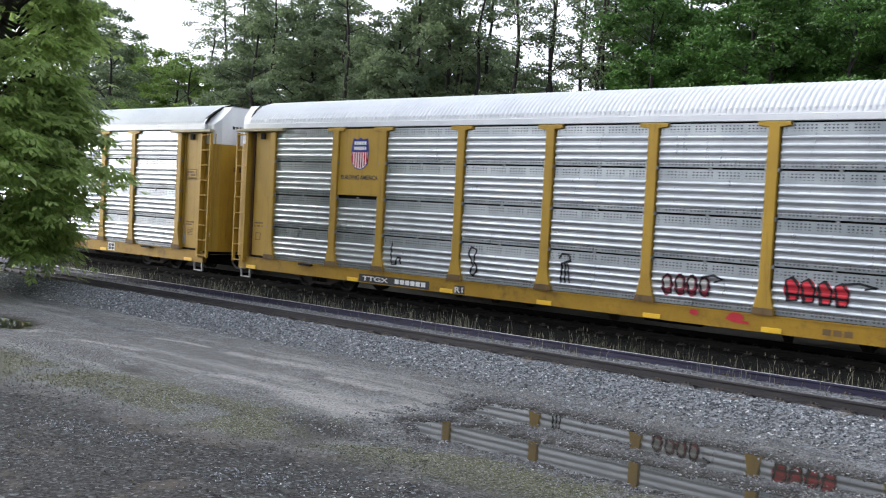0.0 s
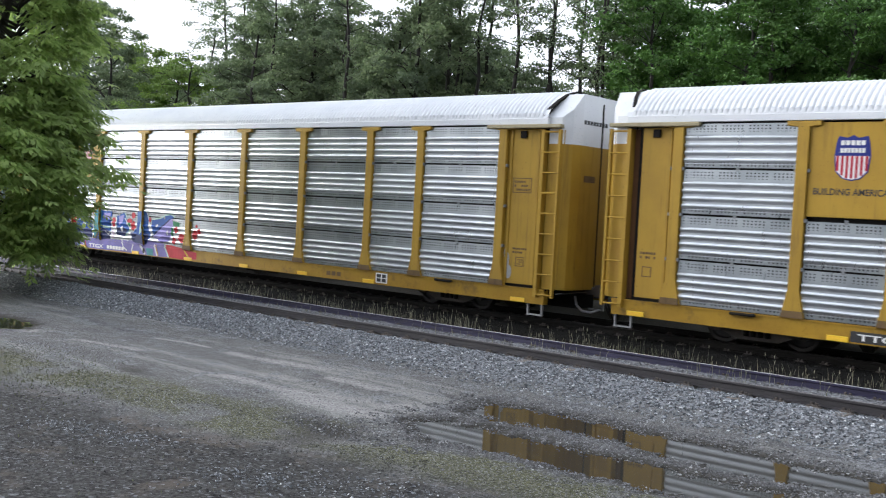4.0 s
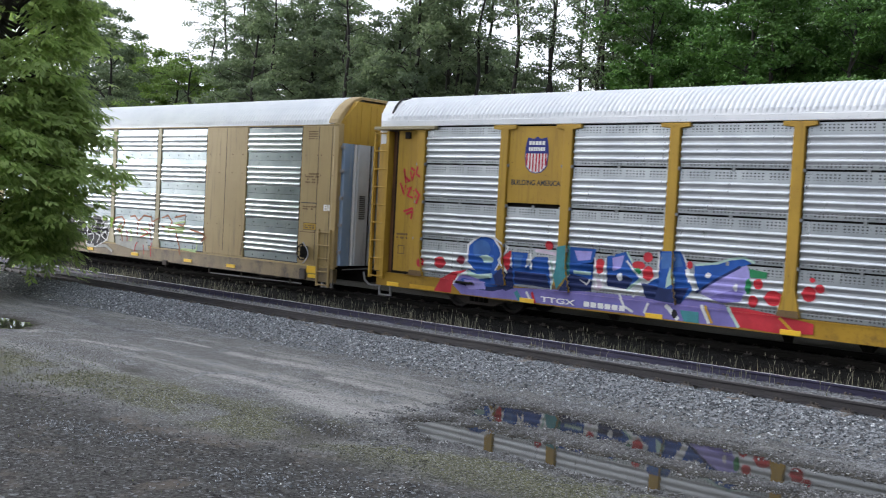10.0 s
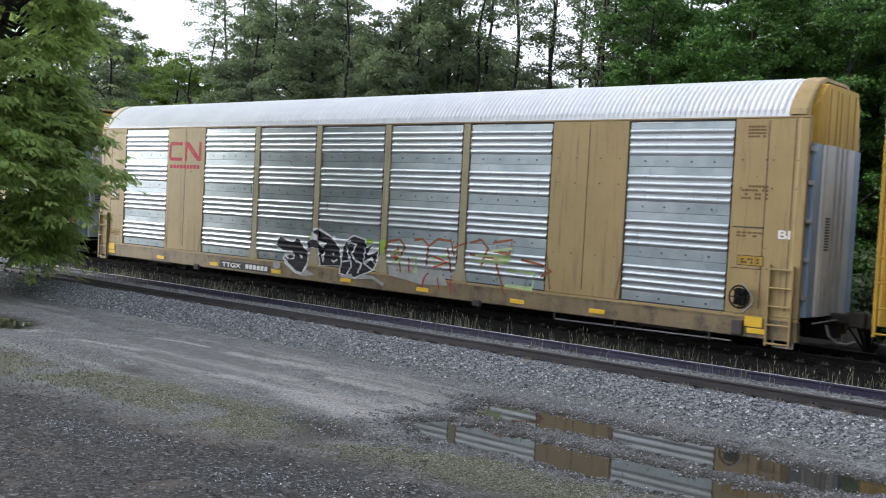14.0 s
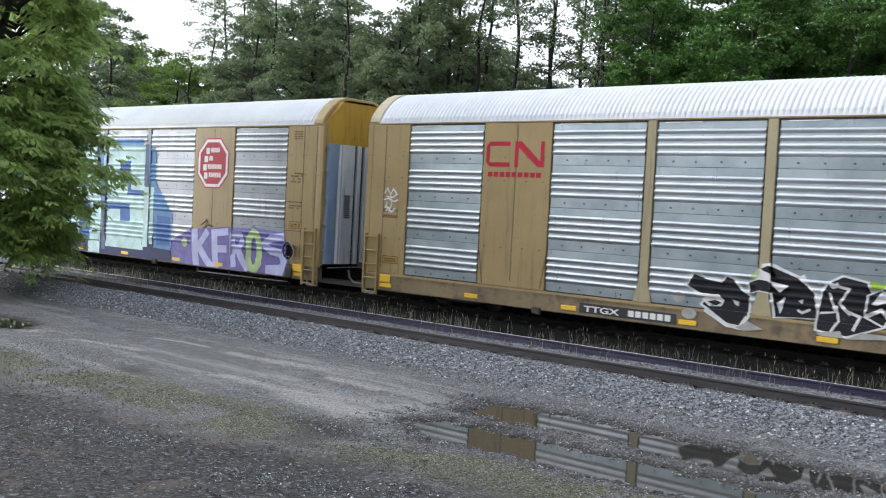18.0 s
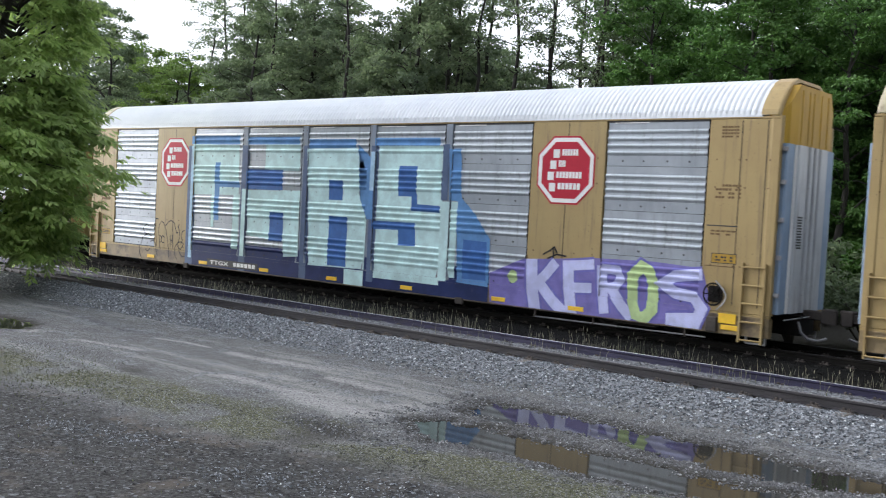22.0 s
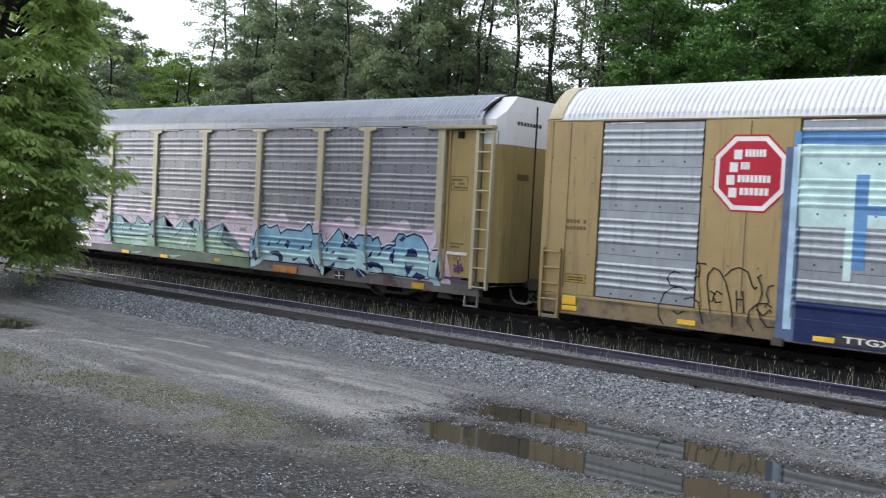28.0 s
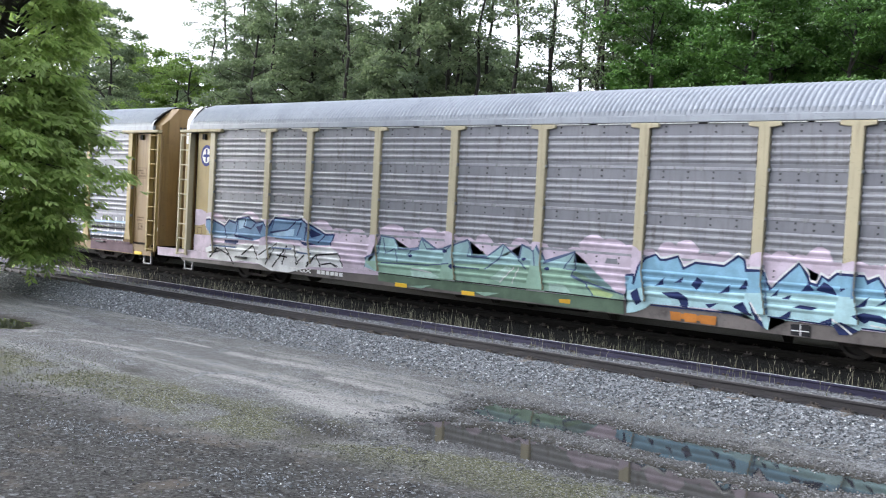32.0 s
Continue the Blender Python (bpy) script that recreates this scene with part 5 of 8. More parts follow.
sp.poly("white", (-1.76, 1.43), (-1.53, 1.58), (-1.47, 1.86), (-1.27, 1.89), (-0.65, 1.66), (-0.56, 1.71), (-0.47, 1.51), (-0.25, 1.34), (-0.21, 0.83), (-1.17, 0.74), (-1.27, 1.24), (-1.49, 1.27), (-1.74, 1.18))
sp.poly("black", (-1.73, 1.44), (-1.51, 1.52), (-1.17, 1.49), (-0.87, 1.43), (-1.03, 1.18), (-1.12, 0.98), (-1.22, 1.26), (-1.5, 1.29), (-1.7, 1.22))
sp.poly("black", (-1.49, 1.76), (-1.32, 1.83), (-0.68, 1.61), (-0.59, 1.38), (-0.34, 1.35), (-0.24, 0.83), (-1.12, 0.77), (-1.05, 1.11), (-0.82, 1.43), (-1.15, 1.62), (-1.46, 1.72))
sp.poly("white", (-1.48, 1.64), (-1.25, 1.5), (-0.87, 1.44), (-1.06, 1.28), (-1.26, 1.46))
sp.poly("white", (-1.1, 1.05), (-0.93, 1.21), (-0.97, 0.97), (-1.03, 0.84))
sp.poly("white", (-0.65, 1.15), (-0.54, 1.2), (-0.57, 1.09))
sp.stroke("white", 0.05, (-0.66, 0.96), (-0.56, 0.91), (-0.39, 1.0))
sp.poly("white", (-0.11, 1.58), (0.21, 1.76), (0.75, 1.67), (0.78, 1.2), (0.72, 1.06), (1.15, 0.8), (0.37, 0.49), (-0.29, 0.58), (-0.27, 0.85), (-0.2, 1.41))
sp.poly("black", (-0.05, 1.56), (0.23, 1.72), (0.7, 1.63), (0.73, 1.22), (0.66, 1.04), (1.08, 0.81), (0.37, 0.54), (-0.23, 0.61), (-0.23, 0.84), (-0.16, 1.36))
sp.stroke("white", 0.06, (-0.04, 1.56), (0.36, 1.48), (0.19, 1.18), (0.41, 0.97))
sp.stroke("white", 0.05, (-0.02, 1.38), (0.12, 1.0), (-0.19, 0.95))
sp.stroke("white", 0.06, (0.29, 1.06), (0.6, 0.95), (0.49, 0.66))
sp.stroke("white", 0.05, (0.13, 1.13), (0.19, 0.82), (0.04, 0.58))
sp.poly("white", (-0.03, 1.5), (0.13, 1.6), (0.19, 1.52), (0.04, 1.46))
sp.poly("white", (0.71, 1.4), (1.11, 1.6), (1.0, 1.37), (1.3, 1.42), (1.25, 1.03), (1.07, 0.77), (0.67, 0.95))
sp.poly("black", (0.76, 1.39), (1.06, 1.55), (0.93, 1.32), (1.26, 1.38), (1.2, 1.05), (1.05, 0.82), (0.71, 0.98))
sp.poly("white", (1.01, 1.52), (0.82, 1.23), (0.91, 1.21), (1.24, 1.35), (1.01, 1.34))
sp.stroke("white", 0.08, (0.71, 0.97), (1.01, 1.13), (1.14, 0.98))
sp.stroke("white", 0.09, (-2.71, 0.76), (-2.18, 0.48), (-1.88, 0.45), (-1.72, 0.7))
sp.poly("dull_grey", (-1.97, 0.45), (-1.71, 0.61), (-1.35, 0.47), (-1.77, 0.39))
sp.poly("dull_grey", (-0.25, 0.54), (0.24, 0.63), (0.32, 0.49), (-0.16, 0.49))
sp.poly("dull_grey", (0.38, 0.48), (0.66, 0.64), (1.12, 0.64), (1.55, 0.47), (1.52, 0.38), (1.1, 0.55))
sp.blob("dull_grey", -3.35, 0.96, 0.16, 0.12)
sp.blob("dull_grey", -3.07, 0.63, 0.18, 0.12)
sp.done("black spray piece with white outlines", 0)


sp = Spray(car_c, "C")
sp.poly("dull_grey", (1.59, 1.06), (3.63, 1.09), (3.88, 0.61), (2.97, 0.56), (1.74, 0.71))
sp.stroke("rust", 0.06, (1.5, 1.42), (1.65, 1.67), (2.05, 1.73), (2.28, 1.55), (2.08, 1.23), (1.73, 1.26))
sp.stroke("rust", 0.06, (2.59, 1.75), (2.89, 1.8), (3.13, 1.62), (3.08, 1.09))
sp.stroke("rust", 0.06, (3.13, 1.62), (3.46, 1.84), (3.91, 1.8), (4.05, 1.42))
sp.stroke("rust", 0.06, (1.88, 1.39), (2.0, 1.49), (2.08, 1.23), (1.94, 1.16), (1.88, 1.39))
sp.stroke("rust", 0.06, (2.09, 1.11), (2.13, 0.82))
sp.stroke("rust", 0.05, (4.03, 1.64), (4.46, 1.79))
sp.stroke("rust", 0.06, (3.82, 1.62), (3.97, 0.96))
sp.stroke("lime2", 0.06, (2.51, 1.21), (2.71, 1.29), (2.71, 0.88), (2.52, 0.89))
sp.stroke("lime2", 0.06, (3.27, 1.29), (3.83, 1.4), (3.79, 1.17), (3.34, 1.14))
sp.stroke("lime2", 0.06, (1.8, 1.32), (2.07, 1.41), (2.11, 1.14), (1.84, 1.09))
sp.stroke("red", 0.04, (2.45, 1.26), (2.45, 0.84))
sp.stroke("red", 0.05, (3.33, 1.35), (3.84, 1.23), (3.35, 1.06))
sp.stroke("red", 0.05, (2.98, 0.5), (3.09, 0.86))
sp.stroke("red", 0.04, (3.53, 0.79), (3.61, 0.46))
sp.stroke("red", 0.04, (3.98, 0.9), (4.03, 0.4))
sp.done("sketchy green and red spray piece", 0)

sp = Spray(car_c, "C")
sp.stroke("rust", 0.06, (4.56, 1.8), (4.93, 1.9), (5.17, 1.69), (4.98, 1.24))
sp.stroke("rust", 0.06, (5.31, 1.85), (5.93, 1.96), (5.87, 1.59), (5.36, 1.63))
sp.stroke("rust", 0.06, (4.58, 1.5), (5.88, 1.42))
sp.stroke("rust", 0.06, (6.23, 1.48), (6.93, 1.39), (7.19, 1.27), (6.86, 1.1))
sp.stroke("rust", 0.06, (5.43, 1.42), (5.76, 0.58))
sp.stroke("lime2", 0.06, (4.77, 1.49), (5.87, 1.52), (5.88, 1.38), (4.74, 1.34))
sp.stroke("lime2", 0.06, (5.28, 1.63), (5.95, 1.74), (5.91, 1.48), (5.37, 1.47))
sp.stroke("lime2", 0.06, (5.81, 1.19), (6.69, 1.17), (6.63, 0.77), (5.78, 0.79))
sp.done("green and red spray sketch", 0)

sp = Spray(car_c, "C")
sp.stroke("white", 0.04, (-12.59, 3.0), (-12.48, 3.15), (-12.36, 2.98), (-12.26, 3.13), (-12.11, 2.99), (-12.28, 2.89), (-12.51, 2.91))
sp.stroke("white", 0.04, (-12.36, 2.98), (-12.3, 2.69), (-12.4, 2.48))
sp.stroke("white", 0.04, (-12.61, 2.82), (-12.43, 2.86), (-12.2, 2.78), (-12.06, 2.84))
sp.stroke("white", 0.04, (-12.51, 2.5), (-12.41, 2.6), (-12.29, 2.48), (-12.15, 2.61))
sp.stroke("white", 0.04, (-12.46, 2.77), (-12.52, 2.62), (-12.34, 2.6))
sp.done("small white spray scribble", 0)

sp = Spray(car_d, "C")
sp.rect("navy", -7.04, -0.14, 5.85, 1.15)
sp.rect("slate", -7.28, -0.36, -6.88, 4.33)
sp.rect("slate", -4.4, -0.1, -4.08, 4.34)
sp.rect("slate", -1.46, 0.19, -1.16, 4.34)
sp.rect("slate", 1.42, 0.46, 1.68, 4.34)
sp.rect("paleblue", -7.12, 0.54, -6.94, 4.33)
sp.rect("sky", -7.12, 4.37, -4.58, 4.65)
sp.rect("sky", -4.15, 4.37, -1.69, 4.61)
sp.rect("sky", -1.25, 4.25, 0.76, 4.53)
sp.rect("sky", 1.53, 4.34, 3.97, 4.56)
sp.poly("ice", (-7.05, 4.39), (-4.59, 4.35), (-4.55, 2.74), (-6.93, 2.69))
sp.rect("ice", -4.82, 0.98, -4.49, 2.76)
sp.rect("sky", -5.82, 1.87, -5.56, 3.78)
sp.rect("sky", -5.58, 2.98, -4.5, 3.17)
sp.rect("ice", -5.97, 1.64, -5.81, 2.72)
sp.rect("ice", -3.27, 3.56, -1.64, 4.37)
sp.rect("blue2", -4.16, 2.95, -2.4, 3.58)
sp.poly("ice", (-4.09, 2.92), (-1.57, 2.97), (-1.52, 0.96), (-2.23, 0.9), (-2.27, 1.36), (-4.04, 1.47))
sp.rect("blue2", -2.95, 1.36, -2.3, 2.26)
sp.rect("ice", -4.34, 0.78, -4.14, 2.95)
sp.poly("ice", (-1.31, 4.25), (0.83, 4.28), (1.26, 3.42), (0.94, 2.99), (1.34, 2.2), (1.32, 0.79), (-1.06, 0.74))
sp.rect("blue2", -0.3, 2.74, 0.29, 3.32)
sp.rect("blue2", -0.24, 0.8, 0.54, 2.26)
sp.poly("sky", (0.86, 4.37), (1.49, 3.94), (1.57, 2.24), (1.36, 2.23), (1.01, 2.78), (1.28, 3.42))
sp.rect("paleblue", 1.4, 3.06, 1.57, 4.17)
sp.rect("ice", 1.7, 0.59, 4.16, 4.34)
sp.rect("blue2", 2.5, 2.94, 3.18, 3.78)
sp.poly("blue2", (3.0, 3.0), (3.21, 3.04), (3.23, 2.74), (4.06, 2.72), (4.07, 2.54), (3.03, 2.55))
sp.poly("blue2", (1.53, 2.21), (3.19, 2.22), (3.24, 1.58), (2.59, 1.57), (2.56, 2.0), (1.55, 1.97))
sp.rect("slate", 4.08, 2.88, 4.33, 4.38)
sp.rect("ice", 4.12, 0.72, 4.42, 2.85)
sp.poly("sky", (4.32, 4.26), (4.71, 4.27), (4.8, 2.96), (5.28, 2.57), (5.82, 1.93), (5.85, 0.7), (4.79, 0.73), (4.64, 2.87), (4.41, 2.89))
sp.rect("ice", 4.45, 0.83, 4.68, 2.86)
sp.poly("blue2", (4.93, 1.87), (5.72, 1.85), (5.74, 0.85), (4.95, 0.84))
sp.rect("ice", 0.52, 0.27, 1.31, 0.75)
sp.done("huge pale blue block letters with blue shadow", 0)

sp = Spray(car_d, "C")
sp.poly("violet", (5.85, 1.06), (6.87, 1.5), (9.05, 1.68), (10.53, 1.71), (11.78, 1.65), (11.99, 1.0), (11.86, 0.4), (10.39, 0.28), (8.5, 0.24), (6.96, 0.25), (5.93, 0.33))
sp.stroke("indigo", 0.46, (7.19, 1.53), (7.24, 0.8), (7.36, 0.26))
sp.stroke("indigo", 0.37, (7.29, 0.84), (7.64, 1.18), (7.92, 1.51))
sp.stroke("indigo", 0.4, (7.49, 0.91), (7.86, 0.55), (8.31, 0.22))
sp.stroke("indigo", 0.43, (8.27, 1.57), (8.32, 0.91), (8.44, 0.23))
sp.stroke("indigo", 0.35, (8.28, 1.44), (9.01, 1.53))
sp.stroke("indigo", 0.35, (8.34, 0.92), (8.97, 0.96))
sp.stroke("indigo", 0.37, (9.22, 1.52), (9.26, 0.94), (9.35, 0.39))
sp.stroke("indigo", 0.32, (9.22, 1.45), (9.64, 1.44), (9.74, 1.23), (9.6, 1.05), (9.26, 0.97))
sp.stroke("indigo", 0.37, (9.51, 0.97), (9.78, 0.64), (10.09, 0.36))
sp.stroke("indigo", 0.37, (10.28, 1.57), (10.05, 1.36), (10.07, 0.79), (10.19, 0.45), (10.41, 0.4), (10.6, 0.61), (10.59, 1.2), (10.47, 1.49), (10.28, 1.57))
sp.stroke("indigo", 0.36, (11.79, 1.52), (11.13, 1.43), (10.84, 1.24), (11.15, 1.05), (11.6, 1.0), (11.82, 0.76), (11.7, 0.47), (10.96, 0.45))
sp.stroke("lilac", 0.34, (7.19, 1.53), (7.24, 0.8), (7.36, 0.26))
sp.stroke("lilac", 0.26, (7.29, 0.84), (7.64, 1.18), (7.92, 1.51))
sp.stroke("lilac", 0.29, (7.49, 0.91), (7.86, 0.55), (8.31, 0.22))
sp.stroke("lilac", 0.31, (8.27, 1.57), (8.32, 0.91), (8.44, 0.23))
sp.stroke("lilac", 0.24, (8.28, 1.44), (9.01, 1.53))
sp.stroke("lilac", 0.24, (8.34, 0.92), (8.97, 0.96))
sp.stroke("lilac", 0.26, (9.22, 1.52), (9.26, 0.94), (9.35, 0.39))
sp.stroke("lilac", 0.22, (9.22, 1.45), (9.64, 1.44), (9.74, 1.23), (9.6, 1.05), (9.26, 0.97))
sp.stroke("lilac", 0.26, (9.51, 0.97), (9.78, 0.64), (10.09, 0.36))
sp.stroke("lime2", 0.26, (10.28, 1.57), (10.05, 1.36), (10.07, 0.79), (10.19, 0.45), (10.41, 0.4), (10.6, 0.61), (10.59, 1.2), (10.47, 1.49), (10.28, 1.57))
sp.stroke("lilac", 0.26, (11.79, 1.52), (11.13, 1.43), (10.84, 1.24), (11.15, 1.05), (11.6, 1.0), (11.82, 0.76), (11.7, 0.47), (10.96, 0.45))
sp.blob("lime2", 6.61, 1.04, 0.15, 0.17)
sp.done("lilac and green spray letters", 0)

sp = Spray(car_d, "C")
sp.stroke("black", 0.03, (-9.52, 1.49), (-9.66, 1.53), (-9.79, 1.47), (-9.84, 1.34), (-9.75, 1.22), (-9.57, 1.19))
sp.stroke("black", 0.03, (-9.34, 1.13), (-9.5, 1.2), (-9.7, 1.16), (-9.9, 1.01), (-10.01, 0.74), (-10.0, 0.49), (-9.86, 0.31))
sp.stroke("black", 0.03, (-9.41, 0.93), (-9.21, 0.99), (-9.04, 0.9), (-8.98, 0.66), (-8.9, 0.42))
sp.stroke("black", 0.03, (-9.64, 0.65), (-9.52, 0.58), (-9.36, 0.68))
sp.stroke("black", 0.03, (-9.11, 1.81), (-9.05, 1.62), (-9.06, 1.47), (-9.2, 1.43))
sp.stroke("black", 0.03, (-9.11, 1.76), (-8.92, 1.76))
sp.stroke("black", 0.03, (-8.86, 1.3), (-8.85, 1.54), (-8.72, 1.69), (-8.58, 1.63), (-8.43, 1.4), (-8.31, 1.04), (-8.23, 0.68), (-8.23, 0.44))
sp.stroke("black", 0.03, (-8.85, 1.3), (-8.8, 0.99), (-8.74, 0.69))
sp.stroke("black", 0.03, (-8.48, 1.12), (-8.62, 1.19), (-8.69, 1.06), (-8.63, 0.93), (-8.5, 0.96))
sp.stroke("black", 0.03, (-8.78, 1.18), (-8.67, 1.13), (-8.71, 0.94), (-8.79, 0.97))
sp.stroke("black", 0.03, (-8.46, 1.52), (-8.32, 1.67), (-8.14, 1.74), (-7.94, 1.66), (-7.83, 1.39), (-7.77, 1.31), (-7.71, 1.36))
sp.stroke("black", 0.03, (-8.17, 1.24), (-8.13, 0.79))
sp.stroke("black", 0.03, (-8.03, 1.25), (-7.97, 0.77))
sp.stroke("black", 0.03, (-8.15, 1.05), (-8.0, 1.06))
sp.stroke("black", 0.03, (-7.63, 1.63), (-7.71, 1.56), (-7.63, 1.41), (-7.6, 1.23), (-7.65, 1.04), (-7.7, 0.92))
sp.stroke("black", 0.03, (-7.34, 1.43), (-7.46, 1.39), (-7.5, 1.24), (-7.44, 1.07), (-7.52, 0.94))
sp.stroke("black", 0.03, (-7.36, 0.95), (-7.48, 1.03), (-7.68, 1.01), (-7.85, 0.84), (-7.88, 0.6), (-7.73, 0.42))
sp.stroke("black", 0.03, (-7.68, 0.92), (-7.59, 0.69), (-7.45, 0.53), (-7.28, 0.55))
sp.stroke("black", 0.03, (-7.7, 0.88), (-7.54, 0.76), (-7.39, 0.92), (-7.37, 0.83))
sp.done("looping black spray tag", 0)

sp = Spray(car_d, "C")
sp.stroke("black", 0.04, (7.51, 1.66), (7.71, 1.77), (7.84, 1.87), (7.93, 1.72))
sp.stroke("black", 0.04, (7.65, 1.57), (7.92, 1.69), (8.2, 1.66))
sp.stroke("black", 0.04, (7.81, 1.86), (7.83, 1.56))
sp.done("thin black spray scribble", 0)

sp = Spray(car_e, "U")
sp.blob("pink", -14.68, 1.8, 0.56, 0.3)
sp.blob("pink", -13.63, 1.61, 0.58, 0.25)
sp.blob("pink", -12.65, 1.92, 0.62, 0.28)
sp.blob("pink", -11.67, 1.81, 0.64, 0.32)
sp.blob("pink", -10.71, 1.51, 0.51, 0.35)
sp.blob("pink", -9.83, 1.86, 0.54, 0.38)
sp.blob("pink", -8.94, 1.68, 0.55, 0.35)
sp.blob("pink", -8.11, 1.9, 0.55, 0.33)
sp.blob("pink", -7.28, 1.79, 0.39, 0.38)
sp.blob("pink", -6.47, 1.72, 0.52, 0.41)
sp.blob("pink", -5.7, 1.61, 0.56, 0.31)
sp.blob("pink", -4.94, 1.57, 0.45, 0.39)
sp.blob("pink", -4.22, 1.55, 0.38, 0.27)
sp.blob("pink", -3.53, 1.84, 0.54, 0.31)
sp.blob("pink", -2.84, 1.67, 0.41, 0.33)
sp.blob("pink", -2.18, 1.78, 0.41, 0.35)
sp.blob("pink", -1.53, 1.7, 0.51, 0.37)
sp.blob("pink", -0.89, 1.56, 0.49, 0.41)
sp.blob("pink", -0.28, 1.67, 0.35, 0.39)
sp.blob("pink", 0.32, 1.55, 0.49, 0.32)
sp.blob("pink", 0.89, 1.66, 0.36, 0.37)
sp.blob("pink", 1.45, 1.72, 0.37, 0.25)
sp.blob("pink", 2.01, 1.61, 0.48, 0.25)
sp.blob("pink", 2.54, 1.64, 0.38, 0.27)
sp.blob("pink", 3.05, 1.84, 0.43, 0.4)
sp.blob("pink", 3.55, 1.93, 0.4, 0.24)
sp.blob("pink", 4.06, 1.68, 0.36, 0.38)
sp.blob("pink", 4.55, 1.59, 0.38, 0.41)
sp.blob("pink", 5.01, 1.84, 0.3, 0.35)
sp.blob("pink", 5.46, 1.94, 0.32, 0.32)
sp.blob("pink", 5.93, 1.74, 0.31, 0.26)
sp.blob("pink", 6.37, 1.65, 0.33, 0.42)
sp.blob("pink", 6.81, 1.64, 0.33, 0.31)
sp.blob("pink", 7.22, 1.77, 0.37, 0.34)
sp.blob("pink", 7.63, 1.76, 0.36, 0.4)
sp.blob("pink", 8.03, 1.78, 0.33, 0.34)
sp.blob("pink", 8.42, 1.88, 0.31, 0.42)
sp.blob("pink", 8.81, 1.78, 0.34, 0.23)
sp.blob("pink", 9.18, 1.82, 0.34, 0.24)
sp.blob("pink", 9.55, 1.76, 0.35, 0.25)
sp.blob("pink", 9.91, 1.76, 0.32, 0.35)
sp.blob("pink", 10.26, 1.85, 0.35, 0.37)
sp.blob("pink", 10.6, 1.95, 0.26, 0.36)
sp.blob("pink", 10.96, 1.66, 0.28, 0.33)
sp.blob("pink", 11.28, 1.78, 0.29, 0.31)
sp.blob("pink", 11.6, 1.86, 0.29, 0.33)
sp.poly("pink", (-14.84, 1.29), (-2.22, 1.57), (5.7, 1.58), (12.11, 1.59), (12.4, 0.65), (5.75, 0.76), (-2.16, 0.7), (-14.78, 0.49))
sp.done("cloudy pink spray background", 0)

sp = Spray(car_e, "U")
sp.poly("steelblue", (-12.14, 1.83), (-11.81, 1.89), (-11.09, 1.69), (-10.85, 1.89), (-10.53, 1.83), (-10.42, 1.95), (-9.87, 2.06), (-9.5, 1.88), (-9.03, 1.94), (-8.9, 1.76), (-8.58, 2.08), (-7.51, 2.06), (-7.29, 2.12), (-7.01, 1.97), (-6.25, 1.69), (-5.88, 1.71), (-6.02, 1.39), (-6.64, 1.35), (-7.08, 1.46), (-7.96, 1.45), (-8.88, 1.5), (-9.58, 1.31), (-11.06, 1.3), (-11.57, 1.27), (-11.92, 1.57))
sp.poly("white", (-11.94, 0.93), (-11.3, 1.13), (-10.54, 1.1), (-9.81, 1.22), (-8.98, 1.2), (-8.41, 1.35), (-7.62, 1.29), (-7.07, 1.25), (-6.01, 1.35), (-5.64, 1.17), (-5.41, 0.76), (-6.81, 0.69), (-7.89, 0.42), (-8.57, 0.41), (-9.29, 0.61), (-10.02, 0.63), (-11.01, 0.56), (-11.92, 0.61))
sp.poly("steel", (-11.85, 1.45), (-11.07, 1.38), (-10.32, 1.5), (-10.37, 1.3), (-11.51, 1.29))
sp.poly("paleblue", (-8.66, 1.66), (-7.65, 1.79), (-7.69, 1.57), (-8.65, 1.53))
sp.poly("paleblue", (-10.35, 1.92), (-9.93, 1.99), (-10.03, 1.7), (-10.33, 1.65))
sp.stroke("white", 0.04, (-12.14, 1.9), (-11.82, 1.96), (-11.09, 1.76), (-10.86, 1.96), (-10.54, 1.9), (-10.42, 2.02), (-9.88, 2.12), (-9.51, 1.95), (-9.04, 2.01), (-8.91, 1.83), (-8.58, 2.14), (-7.51, 2.12), (-7.3, 2.18), (-7.01, 2.04), (-6.25, 1.75), (-5.89, 1.78))
sp.stroke("navy", 0.05, (-12.14, 1.83), (-11.81, 1.89), (-11.09, 1.69), (-10.85, 1.89), (-10.53, 1.83), (-10.42, 1.95), (-9.87, 2.06), (-9.5, 1.88), (-9.03, 1.94), (-8.9, 1.76), (-8.58, 2.08), (-7.51, 2.06), (-7.29, 2.12), (-7.01, 1.97), (-6.25, 1.69), (-5.88, 1.71), (-6.02, 1.39))
sp.poly("navy", (-7.11, 1.89), (-6.4, 1.68), (-6.87, 1.56))
sp.poly("navy", (-9.49, 1.76), (-9.0, 1.87), (-9.21, 1.47))
sp.poly("navy", (-11.06, 1.26), (-10.31, 1.27), (-10.42, 1.14), (-11.05, 1.16))
sp.poly("navy", (-7.41, 1.46), (-6.65, 1.38), (-7.07, 1.31))
sp.stroke("navy", 0.045, (-11.09, 1.69), (-10.93, 1.31))
sp.stroke("navy", 0.045, (-10.42, 1.92), (-10.5, 1.41), (-9.58, 1.35))
sp.stroke("navy", 0.045, (-9.99, 2.01), (-10.1, 1.74), (-9.73, 1.68), (-9.5, 1.88))
sp.stroke("navy", 0.045, (-8.57, 2.04), (-8.78, 1.62), (-7.98, 1.74), (-7.56, 2.02))
